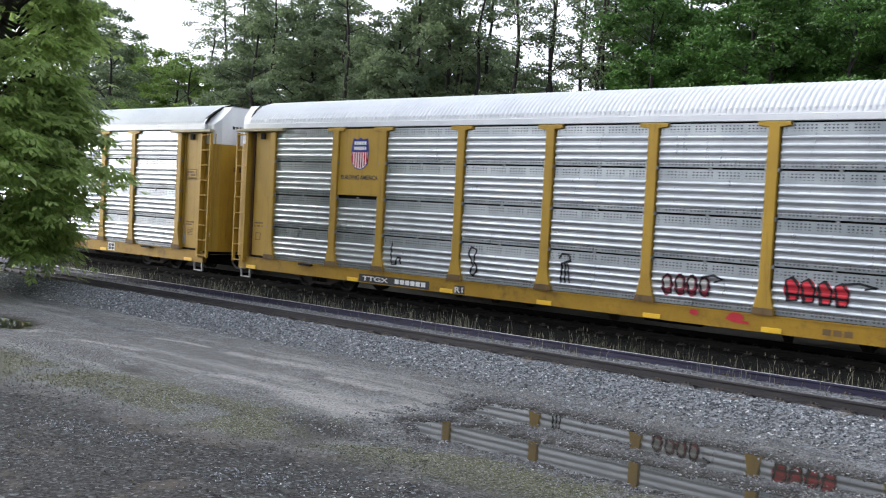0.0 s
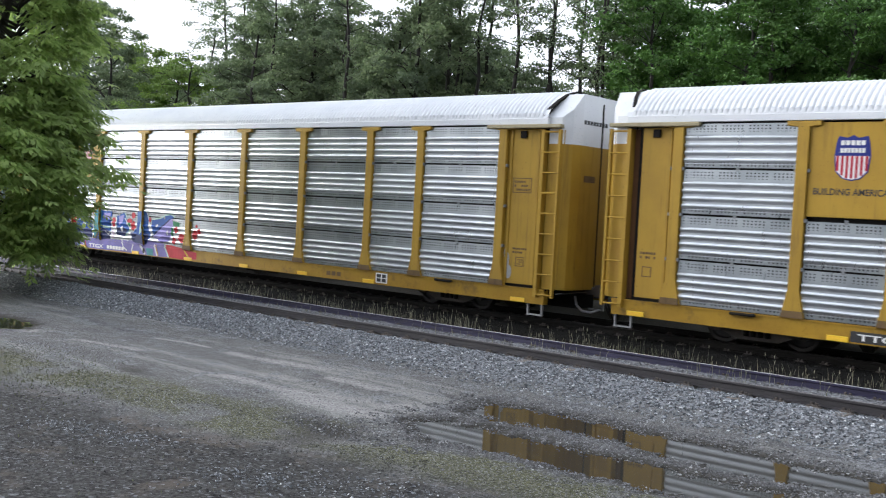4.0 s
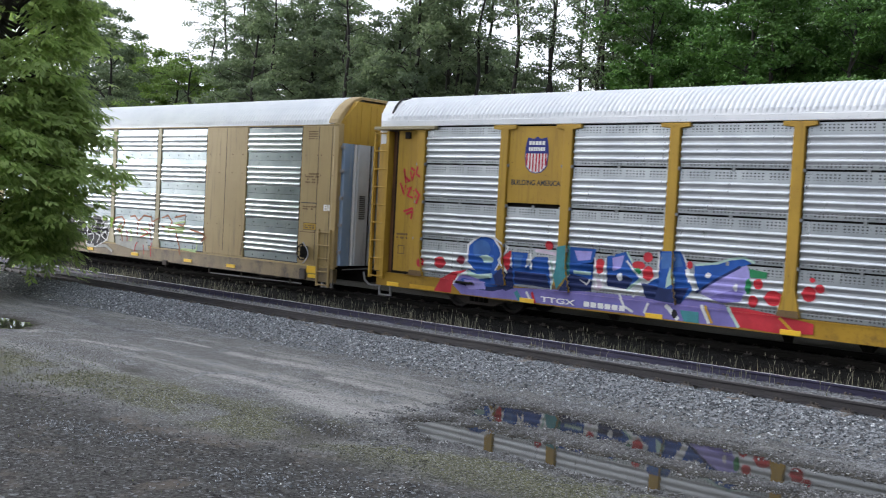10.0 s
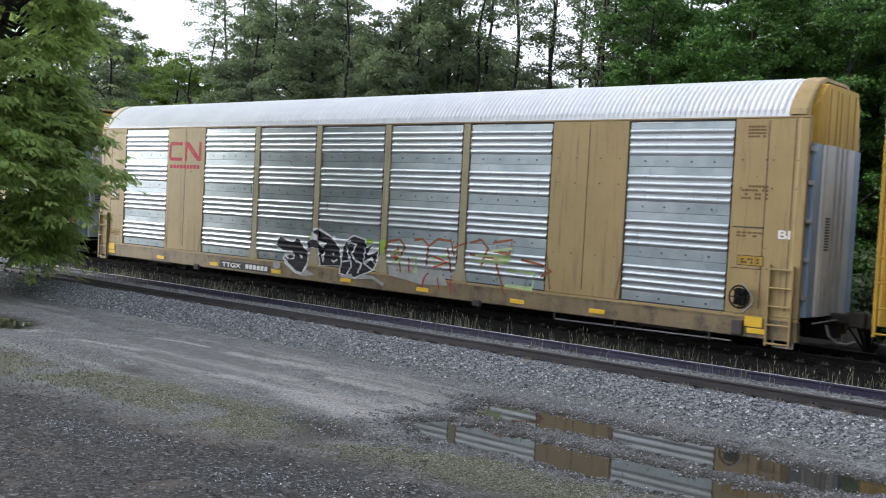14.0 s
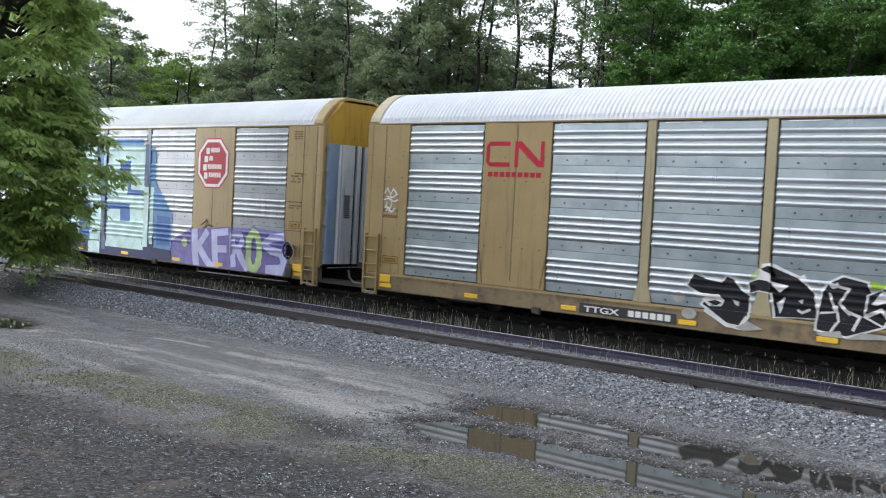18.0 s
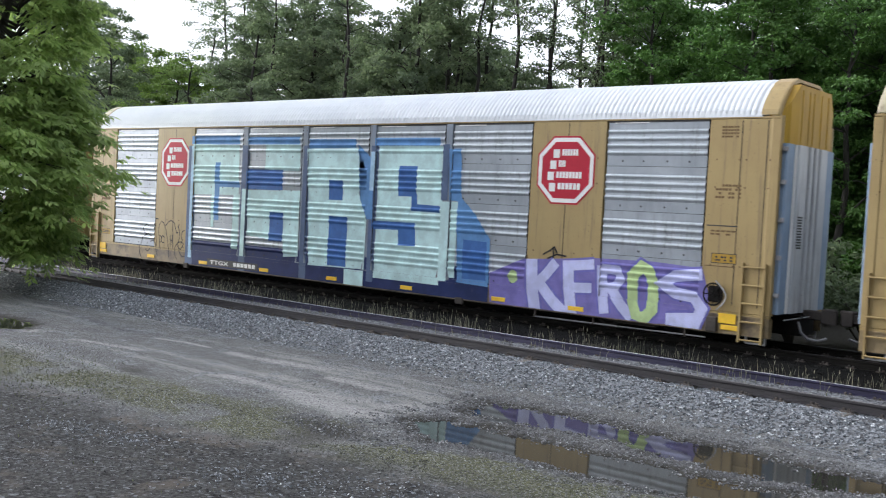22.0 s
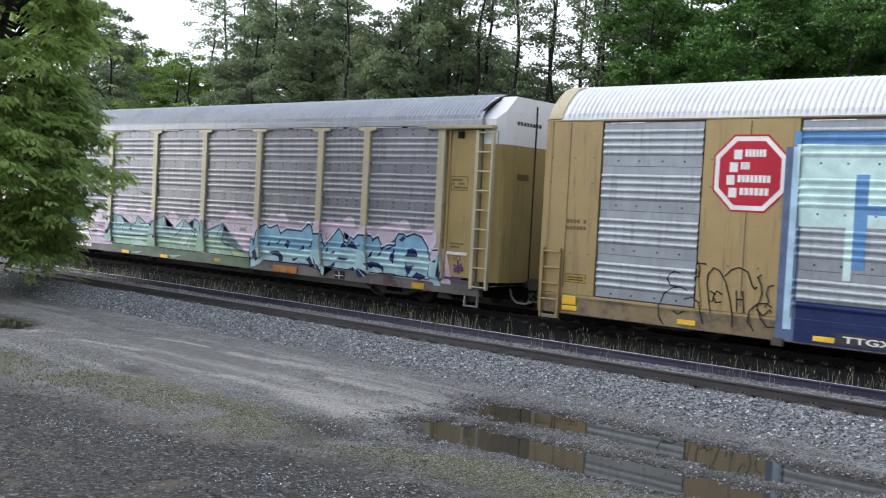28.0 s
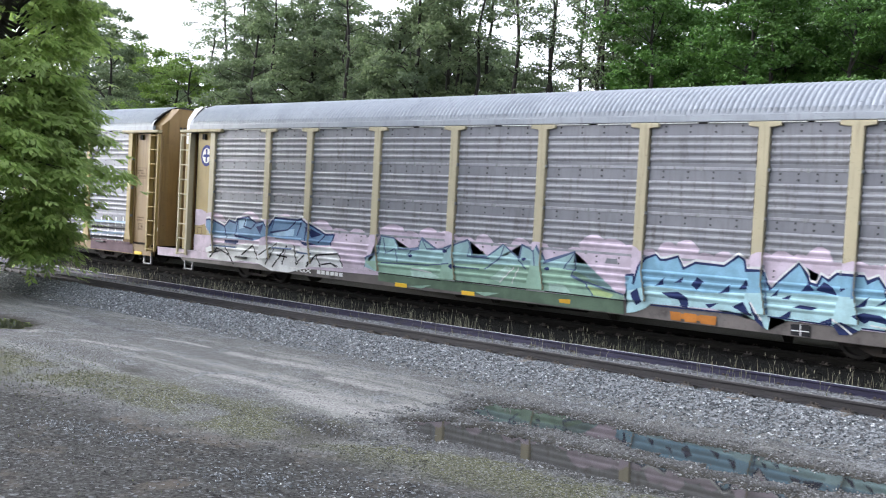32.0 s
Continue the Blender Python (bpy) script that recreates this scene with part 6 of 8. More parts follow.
sp.stroke("navy", 0.045, (-7.29, 2.07), (-7.53, 1.58))
sp.stroke("navy", 0.045, (-7.01, 1.94), (-7.08, 1.46))
sp.stroke("navy", 0.045, (-6.25, 1.69), (-6.54, 1.43))
sp.stroke("black", 0.05, (-11.79, 0.62), (-11.42, 0.96), (-10.77, 0.77), (-10.5, 0.48))
sp.stroke("black", 0.05, (-11.04, 1.07), (-10.63, 0.63))
sp.stroke("black", 0.05, (-10.15, 0.82), (-9.57, 1.16), (-9.3, 0.72))
sp.stroke("black", 0.05, (-9.19, 0.88), (-8.41, 1.31), (-8.94, 0.6))
sp.stroke("black", 0.05, (-8.58, 0.55), (-7.95, 1.26), (-8.13, 0.66))
sp.stroke("black", 0.05, (-7.62, 1.29), (-7.47, 0.71), (-7.05, 1.03))
sp.stroke("black", 0.05, (-7.03, 0.67), (-6.62, 1.06), (-6.39, 0.72))
sp.stroke("black", 0.05, (-6.62, 1.06), (-5.64, 1.17), (-5.46, 0.8))
sp.stroke("black", 0.05, (-6.39, 0.79), (-5.98, 0.86), (-5.66, 0.78))
sp.stroke("black", 0.05, (-11.8, 0.78), (-11.16, 0.9))
sp.stroke("black", 0.05, (-8.38, 0.94), (-7.92, 0.9))
sp.stroke("slate", 0.05, (-11.68, 1.03), (-10.42, 1.04))
sp.stroke("slate", 0.05, (-8.63, 1.15), (-7.72, 1.17))
sp.stroke("slate", 0.05, (-7.49, 1.09), (-6.84, 1.08))
sp.done("blue and white angular spray piece", 1)


sp = Spray(car_e, "U")
sp.poly("moss", (-3.99, 0.75), (-1.15, 0.75), (1.84, 0.73), (3.94, 0.74), (4.0, 0.42), (1.86, 0.44), (-1.13, 0.48), (-3.98, 0.52))
sp.poly("mint", (-4.48, 0.88), (-4.54, 1.12), (-4.03, 1.31), (-3.97, 1.8), (-3.46, 1.76), (-3.25, 1.47), (-2.85, 1.5), (-2.54, 1.55), (-2.43, 1.82), (-1.88, 1.56), (-1.63, 1.57), (-1.3, 1.71), (-0.81, 1.88), (-0.62, 1.46), (-0.13, 1.49), (0.36, 1.83), (0.64, 1.65), (0.89, 1.5), (0.94, 1.86), (1.36, 1.72), (1.43, 1.86), (1.68, 1.5), (2.53, 1.79), (2.59, 1.4), (2.46, 1.21), (2.82, 1.1), (3.93, 0.88), (3.97, 0.76), (1.73, 0.75), (1.2, 0.76), (-1.15, 0.77), (-2.7, 0.71), (-3.95, 0.76))
sp.poly("mint2", (-4.53, 1.05), (-1.26, 1.22), (1.42, 1.37), (2.56, 1.35), (2.46, 1.21), (2.82, 1.1), (3.93, 0.88), (3.97, 0.76), (1.73, 0.75), (1.2, 0.76), (-1.15, 0.77), (-2.7, 0.71), (-3.95, 0.76))
sp.poly("palegreen", (-2.81, 0.94), (-2.37, 1.02), (-1.66, 0.79), (-2.7, 0.74))
sp.poly("palegreen", (-0.01, 0.93), (0.51, 1.3), (0.67, 1.24), (0.31, 0.85))
sp.poly("palegreen", (1.82, 0.97), (2.26, 0.96), (2.5, 0.78), (1.84, 0.78))
sp.poly("lime2", (2.97, 1.0), (3.66, 0.86), (3.6, 0.77), (3.05, 0.8))
sp.poly("mint2", (-2.87, 0.47), (-1.99, 0.57), (-2.33, 0.45))
sp.poly("mint2", (-0.47, 0.54), (0.33, 0.58), (-0.14, 0.45))
sp.poly("yellow", (2.16, 0.61), (2.49, 0.63), (2.49, 0.52), (2.18, 0.52))
sp.stroke("slate", 0.04, (-4.48, 0.88), (-4.54, 1.12), (-4.03, 1.31), (-3.97, 1.8), (-3.46, 1.76), (-3.25, 1.47), (-2.85, 1.5), (-2.54, 1.55), (-2.43, 1.82), (-1.88, 1.56), (-1.63, 1.57), (-1.3, 1.71), (-0.81, 1.88), (-0.62, 1.46), (-0.13, 1.49), (0.36, 1.83), (0.64, 1.65), (0.89, 1.5), (0.94, 1.86), (1.36, 1.72), (1.43, 1.86), (1.68, 1.5), (2.53, 1.79), (2.59, 1.4), (2.46, 1.21), (2.82, 1.1), (3.93, 0.88))
sp.stroke("slate", 0.035, (-3.88, 1.74), (-3.75, 1.32), (-3.39, 1.47), (-3.28, 1.11))
sp.stroke("slate", 0.035, (-2.93, 1.32), (-2.76, 1.47), (-2.49, 1.52))
sp.stroke("slate", 0.035, (-2.42, 1.79), (-2.23, 1.54), (-1.71, 1.57))
sp.stroke("slate", 0.035, (-1.58, 1.49), (-1.22, 1.74), (-0.85, 1.85))
sp.stroke("slate", 0.035, (-0.72, 1.82), (-0.78, 1.45), (-0.05, 1.44))
sp.stroke("slate", 0.035, (0.4, 1.8), (0.27, 1.46), (-0.19, 1.15))
sp.stroke("slate", 0.035, (0.94, 1.83), (0.89, 1.45), (1.13, 1.25))
sp.stroke("slate", 0.035, (1.36, 1.72), (1.42, 1.37))
sp.stroke("slate", 0.035, (2.53, 1.77), (2.23, 1.35), (2.59, 1.35))
sp.stroke("slate", 0.035, (1.64, 1.44), (2.49, 1.77))
sp.stroke("slate", 0.035, (-3.92, 1.04), (-2.2, 1.1), (-1.35, 1.21))
sp.stroke("slate", 0.035, (-1.17, 1.14), (-0.35, 1.14))
sp.stroke("slate", 0.035, (2.47, 1.2), (2.89, 1.05), (3.12, 0.76))
sp.stroke("white", 0.03, (0.31, 0.85), (0.75, 1.27))
sp.stroke("white", 0.03, (0.7, 0.86), (0.9, 1.28))
sp.stroke("white", 0.03, (-2.72, 0.97), (-2.01, 0.91))
sp.blob("navy", -2.79, 1.31, 0.08, 0.04)
sp.blob("navy", -1.54, 1.53, 0.12, 0.05)
sp.blob("navy", 1.04, 1.5, 0.07, 0.04)
sp.blob("navy", 1.76, 1.32, 0.08, 0.04)
sp.blob("navy", -1.26, 1.14, 0.09, 0.06)
sp.stroke("black", 0.03, (-3.95, 0.75), (-1.65, 0.73))
sp.stroke("black", 0.03, (-1.13, 0.77), (1.2, 0.76))
sp.stroke("black", 0.03, (1.73, 0.76), (4.07, 0.75))
sp.done("green angular spray piece", 1)


sp = Spray(car_e, "U")
sp.poly("cyan", (3.95, 1.34), (4.2, 1.38), (4.21, 1.15), (4.32, 1.59), (4.44, 1.77), (4.7, 1.87), (4.83, 1.76), (4.96, 1.77), (5.26, 1.87), (5.41, 1.61), (5.69, 1.76), (6.37, 1.74), (6.69, 1.98), (6.82, 1.91), (6.87, 1.69), (7.23, 1.71), (7.44, 1.33), (7.63, 1.54), (8.01, 1.92), (8.2, 1.71), (8.24, 1.54), (8.41, 1.5), (8.49, 1.7), (8.63, 1.62), (8.79, 1.77), (9.33, 1.77), (9.4, 1.65), (9.6, 1.76), (9.75, 1.56), (9.76, 1.42), (10.01, 1.55), (10.29, 1.56), (10.3, 1.77), (10.4, 1.89), (10.6, 1.89), (10.7, 1.82), (10.97, 1.92), (11.26, 1.86), (11.5, 1.59), (11.61, 1.28), (11.65, 0.73), (10.8, 0.73), (9.88, 0.73), (9.41, 0.74), (9.14, 0.59), (8.63, 0.76), (7.84, 0.71), (7.48, 0.78), (7.44, 0.47), (7.15, 0.65), (6.87, 0.77), (6.18, 0.79), (5.47, 0.77), (4.66, 0.75), (4.53, 0.63), (4.26, 0.51), (4.05, 0.47), (4.09, 0.92))
sp.poly("cyan2", (4.07, 0.99), (4.63, 1.16), (5.97, 1.12), (7.32, 1.25), (8.14, 1.31), (9.26, 1.34), (10.2, 1.36), (11.57, 1.45), (11.65, 0.73), (10.8, 0.73), (9.88, 0.73), (9.41, 0.74), (9.14, 0.59), (8.63, 0.76), (7.84, 0.71), (7.48, 0.78), (7.44, 0.47), (7.15, 0.65), (6.87, 0.77), (6.18, 0.79), (5.47, 0.77), (4.66, 0.75), (4.53, 0.63), (4.26, 0.51), (4.05, 0.47))
sp.stroke("white", 0.05, (4.69, 1.93), (4.82, 1.82), (4.96, 1.83), (5.25, 1.93), (5.4, 1.67), (5.69, 1.82), (6.36, 1.8), (6.69, 2.04), (6.82, 1.97), (6.86, 1.74), (7.23, 1.77), (7.43, 1.38), (7.63, 1.6), (8.01, 1.97), (8.2, 1.76), (8.24, 1.59), (8.41, 1.56), (8.48, 1.76), (8.63, 1.67), (8.78, 1.83), (9.33, 1.82), (9.39, 1.7), (9.6, 1.81), (9.74, 1.61), (9.75, 1.47), (10.01, 1.6), (10.29, 1.61), (10.3, 1.82), (10.39, 1.94), (10.59, 1.94), (10.7, 1.87), (10.96, 1.97), (11.26, 1.91), (11.5, 1.64), (11.61, 1.33))
sp.stroke("navy", 0.05, (3.95, 1.34), (4.2, 1.38), (4.21, 1.15), (4.32, 1.59), (4.44, 1.77), (4.7, 1.87), (4.83, 1.76), (4.96, 1.77), (5.26, 1.87), (5.41, 1.61), (5.69, 1.76), (6.37, 1.74), (6.69, 1.98), (6.82, 1.91), (6.87, 1.69), (7.23, 1.71), (7.44, 1.33), (7.63, 1.54), (8.01, 1.92), (8.2, 1.71), (8.24, 1.54), (8.41, 1.5), (8.49, 1.7), (8.63, 1.62), (8.79, 1.77), (9.33, 1.77), (9.4, 1.65), (9.6, 1.76), (9.75, 1.56), (9.76, 1.42), (10.01, 1.55), (10.29, 1.56), (10.3, 1.77), (10.4, 1.89), (10.6, 1.89), (10.7, 1.82), (10.97, 1.92), (11.26, 1.86), (11.5, 1.59), (11.61, 1.28), (11.65, 0.73))
sp.poly("navy", (4.91, 1.03), (5.31, 1.08), (5.57, 0.97), (5.59, 0.74), (5.41, 0.77), (5.33, 0.91), (5.12, 0.93))
sp.poly("navy", (5.63, 1.26), (5.76, 1.45), (5.92, 1.36), (5.77, 1.16))
sp.poly("navy", (5.23, 1.28), (5.42, 1.43), (5.4, 1.3))
sp.poly("navy", (4.73, 1.16), (4.96, 1.37), (4.94, 1.21))
sp.poly("navy", (6.28, 1.13), (6.55, 1.36), (6.53, 1.2))
sp.poly("navy", (6.74, 1.27), (6.91, 1.51), (6.96, 1.29))
sp.poly("navy", (5.98, 0.87), (6.3, 0.93), (6.08, 0.79))
sp.poly("navy", (6.62, 0.88), (6.88, 1.03), (7.09, 0.72), (6.93, 0.75))
sp.poly("navy", (7.0, 1.06), (7.31, 0.64), (7.38, 0.47), (7.15, 0.65))
sp.poly("navy", (8.08, 1.35), (8.24, 1.54), (8.37, 1.39))
sp.poly("navy", (8.39, 1.4), (8.55, 1.59), (8.75, 1.48), (8.82, 1.34))
sp.poly("navy", (7.63, 0.74), (7.91, 0.94), (7.89, 0.77))
sp.poly("navy", (7.96, 1.0), (8.07, 1.07), (8.47, 1.05), (8.34, 0.99))
sp.poly("navy", (7.45, 1.18), (7.64, 1.37), (7.59, 1.22))
sp.poly("navy", (7.69, 1.17), (7.89, 1.26), (7.86, 1.16))
sp.poly("navy", (8.52, 0.76), (8.74, 0.87), (8.78, 0.74))
sp.poly("navy", (8.78, 0.73), (8.96, 0.82), (9.3, 0.67), (9.09, 0.57), (8.93, 0.55))
sp.poly("navy", (9.15, 0.96), (9.36, 1.04), (9.71, 1.02), (9.9, 0.92), (9.91, 0.75), (9.77, 0.87), (9.5, 0.9), (9.4, 0.83))
sp.poly("navy", (9.19, 1.13), (9.47, 1.38), (9.38, 1.17))
sp.poly("navy", (9.59, 1.19), (9.84, 1.4), (9.77, 1.26))
sp.poly("navy", (9.89, 1.38), (10.14, 1.52), (10.27, 1.54), (10.15, 1.45))
sp.poly("navy", (10.09, 1.19), (10.3, 1.51), (10.29, 1.16), (10.25, 1.04))
sp.poly("navy", (10.43, 1.73), (10.6, 1.86), (10.68, 1.77), (10.54, 1.67))
sp.poly("navy", (10.72, 1.28), (10.8, 1.48), (10.95, 1.53), (11.1, 1.49), (11.18, 1.3))
sp.poly("navy", (10.7, 1.2), (10.78, 1.02), (11.05, 1.05), (10.83, 0.73), (10.74, 0.88))
sp.poly("navy", (11.02, 0.75), (11.14, 0.88), (11.53, 0.78), (11.3, 0.67))
sp.poly("navy", (8.89, 1.49), (9.03, 1.5), (8.92, 1.42))
sp.poly("navy", (4.16, 0.95), (4.33, 1.08), (4.45, 0.79), (4.28, 0.67))
sp.stroke("white", 0.04, (8.78, 0.86), (9.17, 0.59))
sp.stroke("white", 0.04, (7.05, 1.03), (7.29, 0.66))
sp.stroke("white", 0.03, (9.51, 0.81), (9.83, 0.78))
sp.stroke("steelblue", 0.05, (9.15, 1.3), (9.16, 1.73))
sp.stroke("steelblue", 0.04, (7.29, 1.69), (7.39, 0.8))
sp.stroke("navy", 0.03, (4.66, 0.72), (6.87, 0.74))
sp.stroke("navy", 0.03, (7.42, 0.76), (8.75, 0.73))
sp.stroke("navy", 0.03, (9.35, 0.73), (11.61, 0.72))
sp.poly("cyan2", (11.65, 0.93), (11.72, 1.2), (11.96, 1.43), (12.04, 1.19), (11.91, 0.88), (12.06, 0.58), (11.84, 0.57), (11.69, 0.71))
sp.poly("navy", (11.74, 1.22), (11.9, 1.29), (11.88, 1.18))
sp.poly("navy", (11.88, 0.86), (12.08, 0.97), (12.05, 0.79))
sp.stroke("navy", 0.04, (11.67, 1.51), (11.95, 1.54))
sp.poly("orange2", (5.16, 0.63), (5.41, 0.63), (5.44, 0.44), (5.2, 0.44))
sp.poly("orange2", (5.5, 0.63), (5.8, 0.63), (5.82, 0.44), (5.54, 0.43))
sp.poly("orange2", (5.88, 0.63), (6.28, 0.63), (6.27, 0.44), (5.92, 0.44))
sp.poly("yellow", (11.01, 0.59), (11.47, 0.6), (11.46, 0.43), (11.02, 0.43))
sp.poly("black", (7.93, 0.66), (8.31, 0.68), (8.33, 0.43), (7.97, 0.43))
sp.stroke("white", 0.02, (8.13, 0.67), (8.15, 0.43))
sp.stroke("white", 0.02, (7.95, 0.53), (8.32, 0.54))
sp.poly("plum", (9.9, 0.63), (10.2, 0.64), (10.2, 0.36), (9.94, 0.38))
sp.stroke("purple", 0.05, (12.41, 1.18), (12.74, 1.04))
sp.stroke("purple", 0.05, (12.44, 0.99), (12.7, 1.23))
sp.stroke("purple", 0.05, (12.56, 1.31), (12.59, 0.95))
sp.stroke("purple", 0.05, (12.42, 1.07), (12.74, 1.13))
sp.stroke("purple", 0.06, (12.11, 0.82), (12.7, 0.82))
sp.stroke("white", 0.08, (12.16, 1.49), (12.85, 1.49))
sp.done("light blue angular spray piece with dark outlines", 1)


sp = Spray(car_f, "U")
sp.stroke("white", 0.06, (9.48, 1.63), (9.49, 0.43))
sp.stroke("white", 0.06, (9.99, 1.65), (10.0, 0.46))
sp.stroke("white", 0.06, (10.49, 1.68), (10.5, 0.5))
sp.stroke("white", 0.06, (10.99, 1.7), (11.0, 0.53))
sp.stroke("white", 0.06, (11.47, 1.72), (11.48, 0.56))
sp.stroke("black", 0.1, (9.39, 1.28), (11.69, 1.32))
sp.stroke("black", 0.1, (9.33, 0.89), (11.72, 0.95))
sp.stroke("steel", 0.08, (9.29, 1.49), (11.67, 1.53))
sp.stroke("steel", 0.08, (9.32, 1.06), (11.7, 1.12))
sp.rect("plum", 9.37, 0.26, 12.21, 0.83)
sp.done("black and white spray marks", 0)



def octagon(car, x, z, r, seed):
    """Red eight-sided railway emblem with a white rim; its wording as plain bars."""
    def ring(k):
        return [(x + k * c, z + k * s) for c, s in ((-0.46, -1), (0.46, -1), (1, -0.46), (1, 0.46), (0.46, 1), (-0.46, 1), (-1, 0.46), (-1, -0.46))]
    em = part("emblem", add_prism(bmesh.new(), ring(r), -1.5275, -1.518), SIGN_RED, car, "red eight-sided emblem with a white rim")
    part("emblem_rim", add_prism(bmesh.new(), ring(r * 0.95), -1.5305, -1.522), WHITE, em)
    part("emblem_field", add_prism(bmesh.new(), ring(r * 0.83), -1.5335, -1.525), SIGN_RED, em)
    for k, (a, b, n) in enumerate(((-0.45, 0.42, 6), (-0.55, 0.0, 4), (-0.62, 0.58, 8), (-0.55, 0.55, 6))):
        zz = z + r * (0.42 - 0.33 * k)
        bar_text(em, "emblem_mark", x + r * (a + 0.3), x + r * b, zz - r * 0.02, zz + r * 0.22, -1.5335, n, WHITE)
        bar_text(em, "emblem_mark", x + r * (a - 0.02), x + r * (a + 0.26), zz - r * 0.10, zz + r * 0.22, -1.5335, 1, WHITE)
    return em


octagon(car_d, -8.05, 3.76, 0.83, 1)
octagon(car_d, 8.03, 3.75, 0.83, 2)

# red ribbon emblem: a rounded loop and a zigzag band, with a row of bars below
em = bmesh.new()
for x0, x1, z0, z1 in ((-9.03, -8.92, 3.92, 4.34), (-8.92, -8.28, 3.81, 3.92), (-8.92, -8.28, 4.34, 4.45), (-8.12, -8.01, 3.81, 4.45), (-7.33, -7.22, 3.81, 4.45)):
    add_box(em, x0, x1, -1.528, -1.518, z0, z1)
for sx, z0, z1 in ((0, 3.92, 3.81), (0, 4.34, 4.45)):
    add_prism(em, [(-9.03, z0), (-8.92, z1), (-8.92, z0)] if z1 < z0 else [(-9.03, z0), (-8.92, z0), (-8.92, z1)], -1.528, -1.518)
add_prism(em, [(-8.01, 4.45), (-8.01, 4.30), (-7.40, 3.81), (-7.33, 3.81), (-7.33, 3.95), (-7.92, 4.45)], -1.5285, -1.5185)
part("emblem", em, SIGN_RED, car_c, "red ribbon-shaped railway emblem")
bar_text(car_c, "emblem_mark", -8.97, -7.26, 3.53, 3.69, -1.521, 9, SIGN_RED)


def number_plate(car, x0, x1, z0, z1, y, back=True):
    """Black plate with the car's mark as plain white bars."""
    if back:
        pl = part("mark_plate", box(x0, x1, y - 0.004, y + 0.01, z0, z1), BLACK, car, "black plate with white characters")
    else:
        pl = car
    w = x1 - x0
    letters(pl, "mark", "TTGX", x0 + 0.24 * w, z0 + 0.045, y - 0.006, (z1 - z0) * 0.82, WHITE, 0.38 * w)
    bar_text(pl, "mark", x0 + 0.52 * w, x0 + 0.96 * w, z0 + 0.03, z1 - 0.03, y - 0.004, 6, WHITE)


number_plate(car_a, -7.83, -5.14, 0.44, 0.66, -1.515)
number_plate(car_b, -7.80, -5.15, 0.45, 0.67, -1.524, False)
number_plate(car_c, -5.95, -3.40, 0.34, 0.58, -1.518)
number_plate(car_d, -6.00, -3.40, 0.36, 0.58, -1.530)
number_plate(car_e, -7.9, -5.3, 0.46, 0.66, -1.525, False)
part("mark_plate", box(-4.24, -3.90, -1.518, -1.505, 0.43, 0.64), BLACK, car_a)
letters(car_a, "mark", "R1", -4.07, 0.46, -1.520, 0.21, WHITE, 0.28)
for c in (car_a, car_b):
    bar_text(c, "company_mark", 5.50, 6.15, 0.49, 0.65, -1.513, 3, BROWN_DIRT)
part("inspection_plate", box(7.56, 8.0, -1.518, -1.505, 0.46, 0.74), WHITE, car_b, "black and white inspection plate")
for x in (7.60, 7.80):
    for z in (0.49, 0.61):
        part("inspection_mark", box(x, x + 0.16, -1.522, -1.515, z, z + 0.10), BLACK, car_b)
part("inspection_plate", box(7.93, 8.34, -1.528, -1.505, 0.44, 0.66), BLACK, car_e, "black inspection plate")
bar_text(car_e, "company_mark", 5.4, 6.2, 0.47, 0.62, -1.530, 3, paint_of("orange2"))


def frame_box(car, x0, x1, z0, z1, y, mat, w=0.02):
    bm = bmesh.new()
    add_box(bm, x0, x1, y - 0.005, y, z0, z0 + w)
    add_box(bm, x0, x1, y - 0.005, y, z1 - w, z1)
    add_box(bm, x0, x0 + w, y - 0.005, y, z0 + w, z1 - w)
    add_box(bm, x1 - w, x1, y - 0.005, y, z0 + w, z1 - w)
    return part("stencil_frame", bm, mat, car)


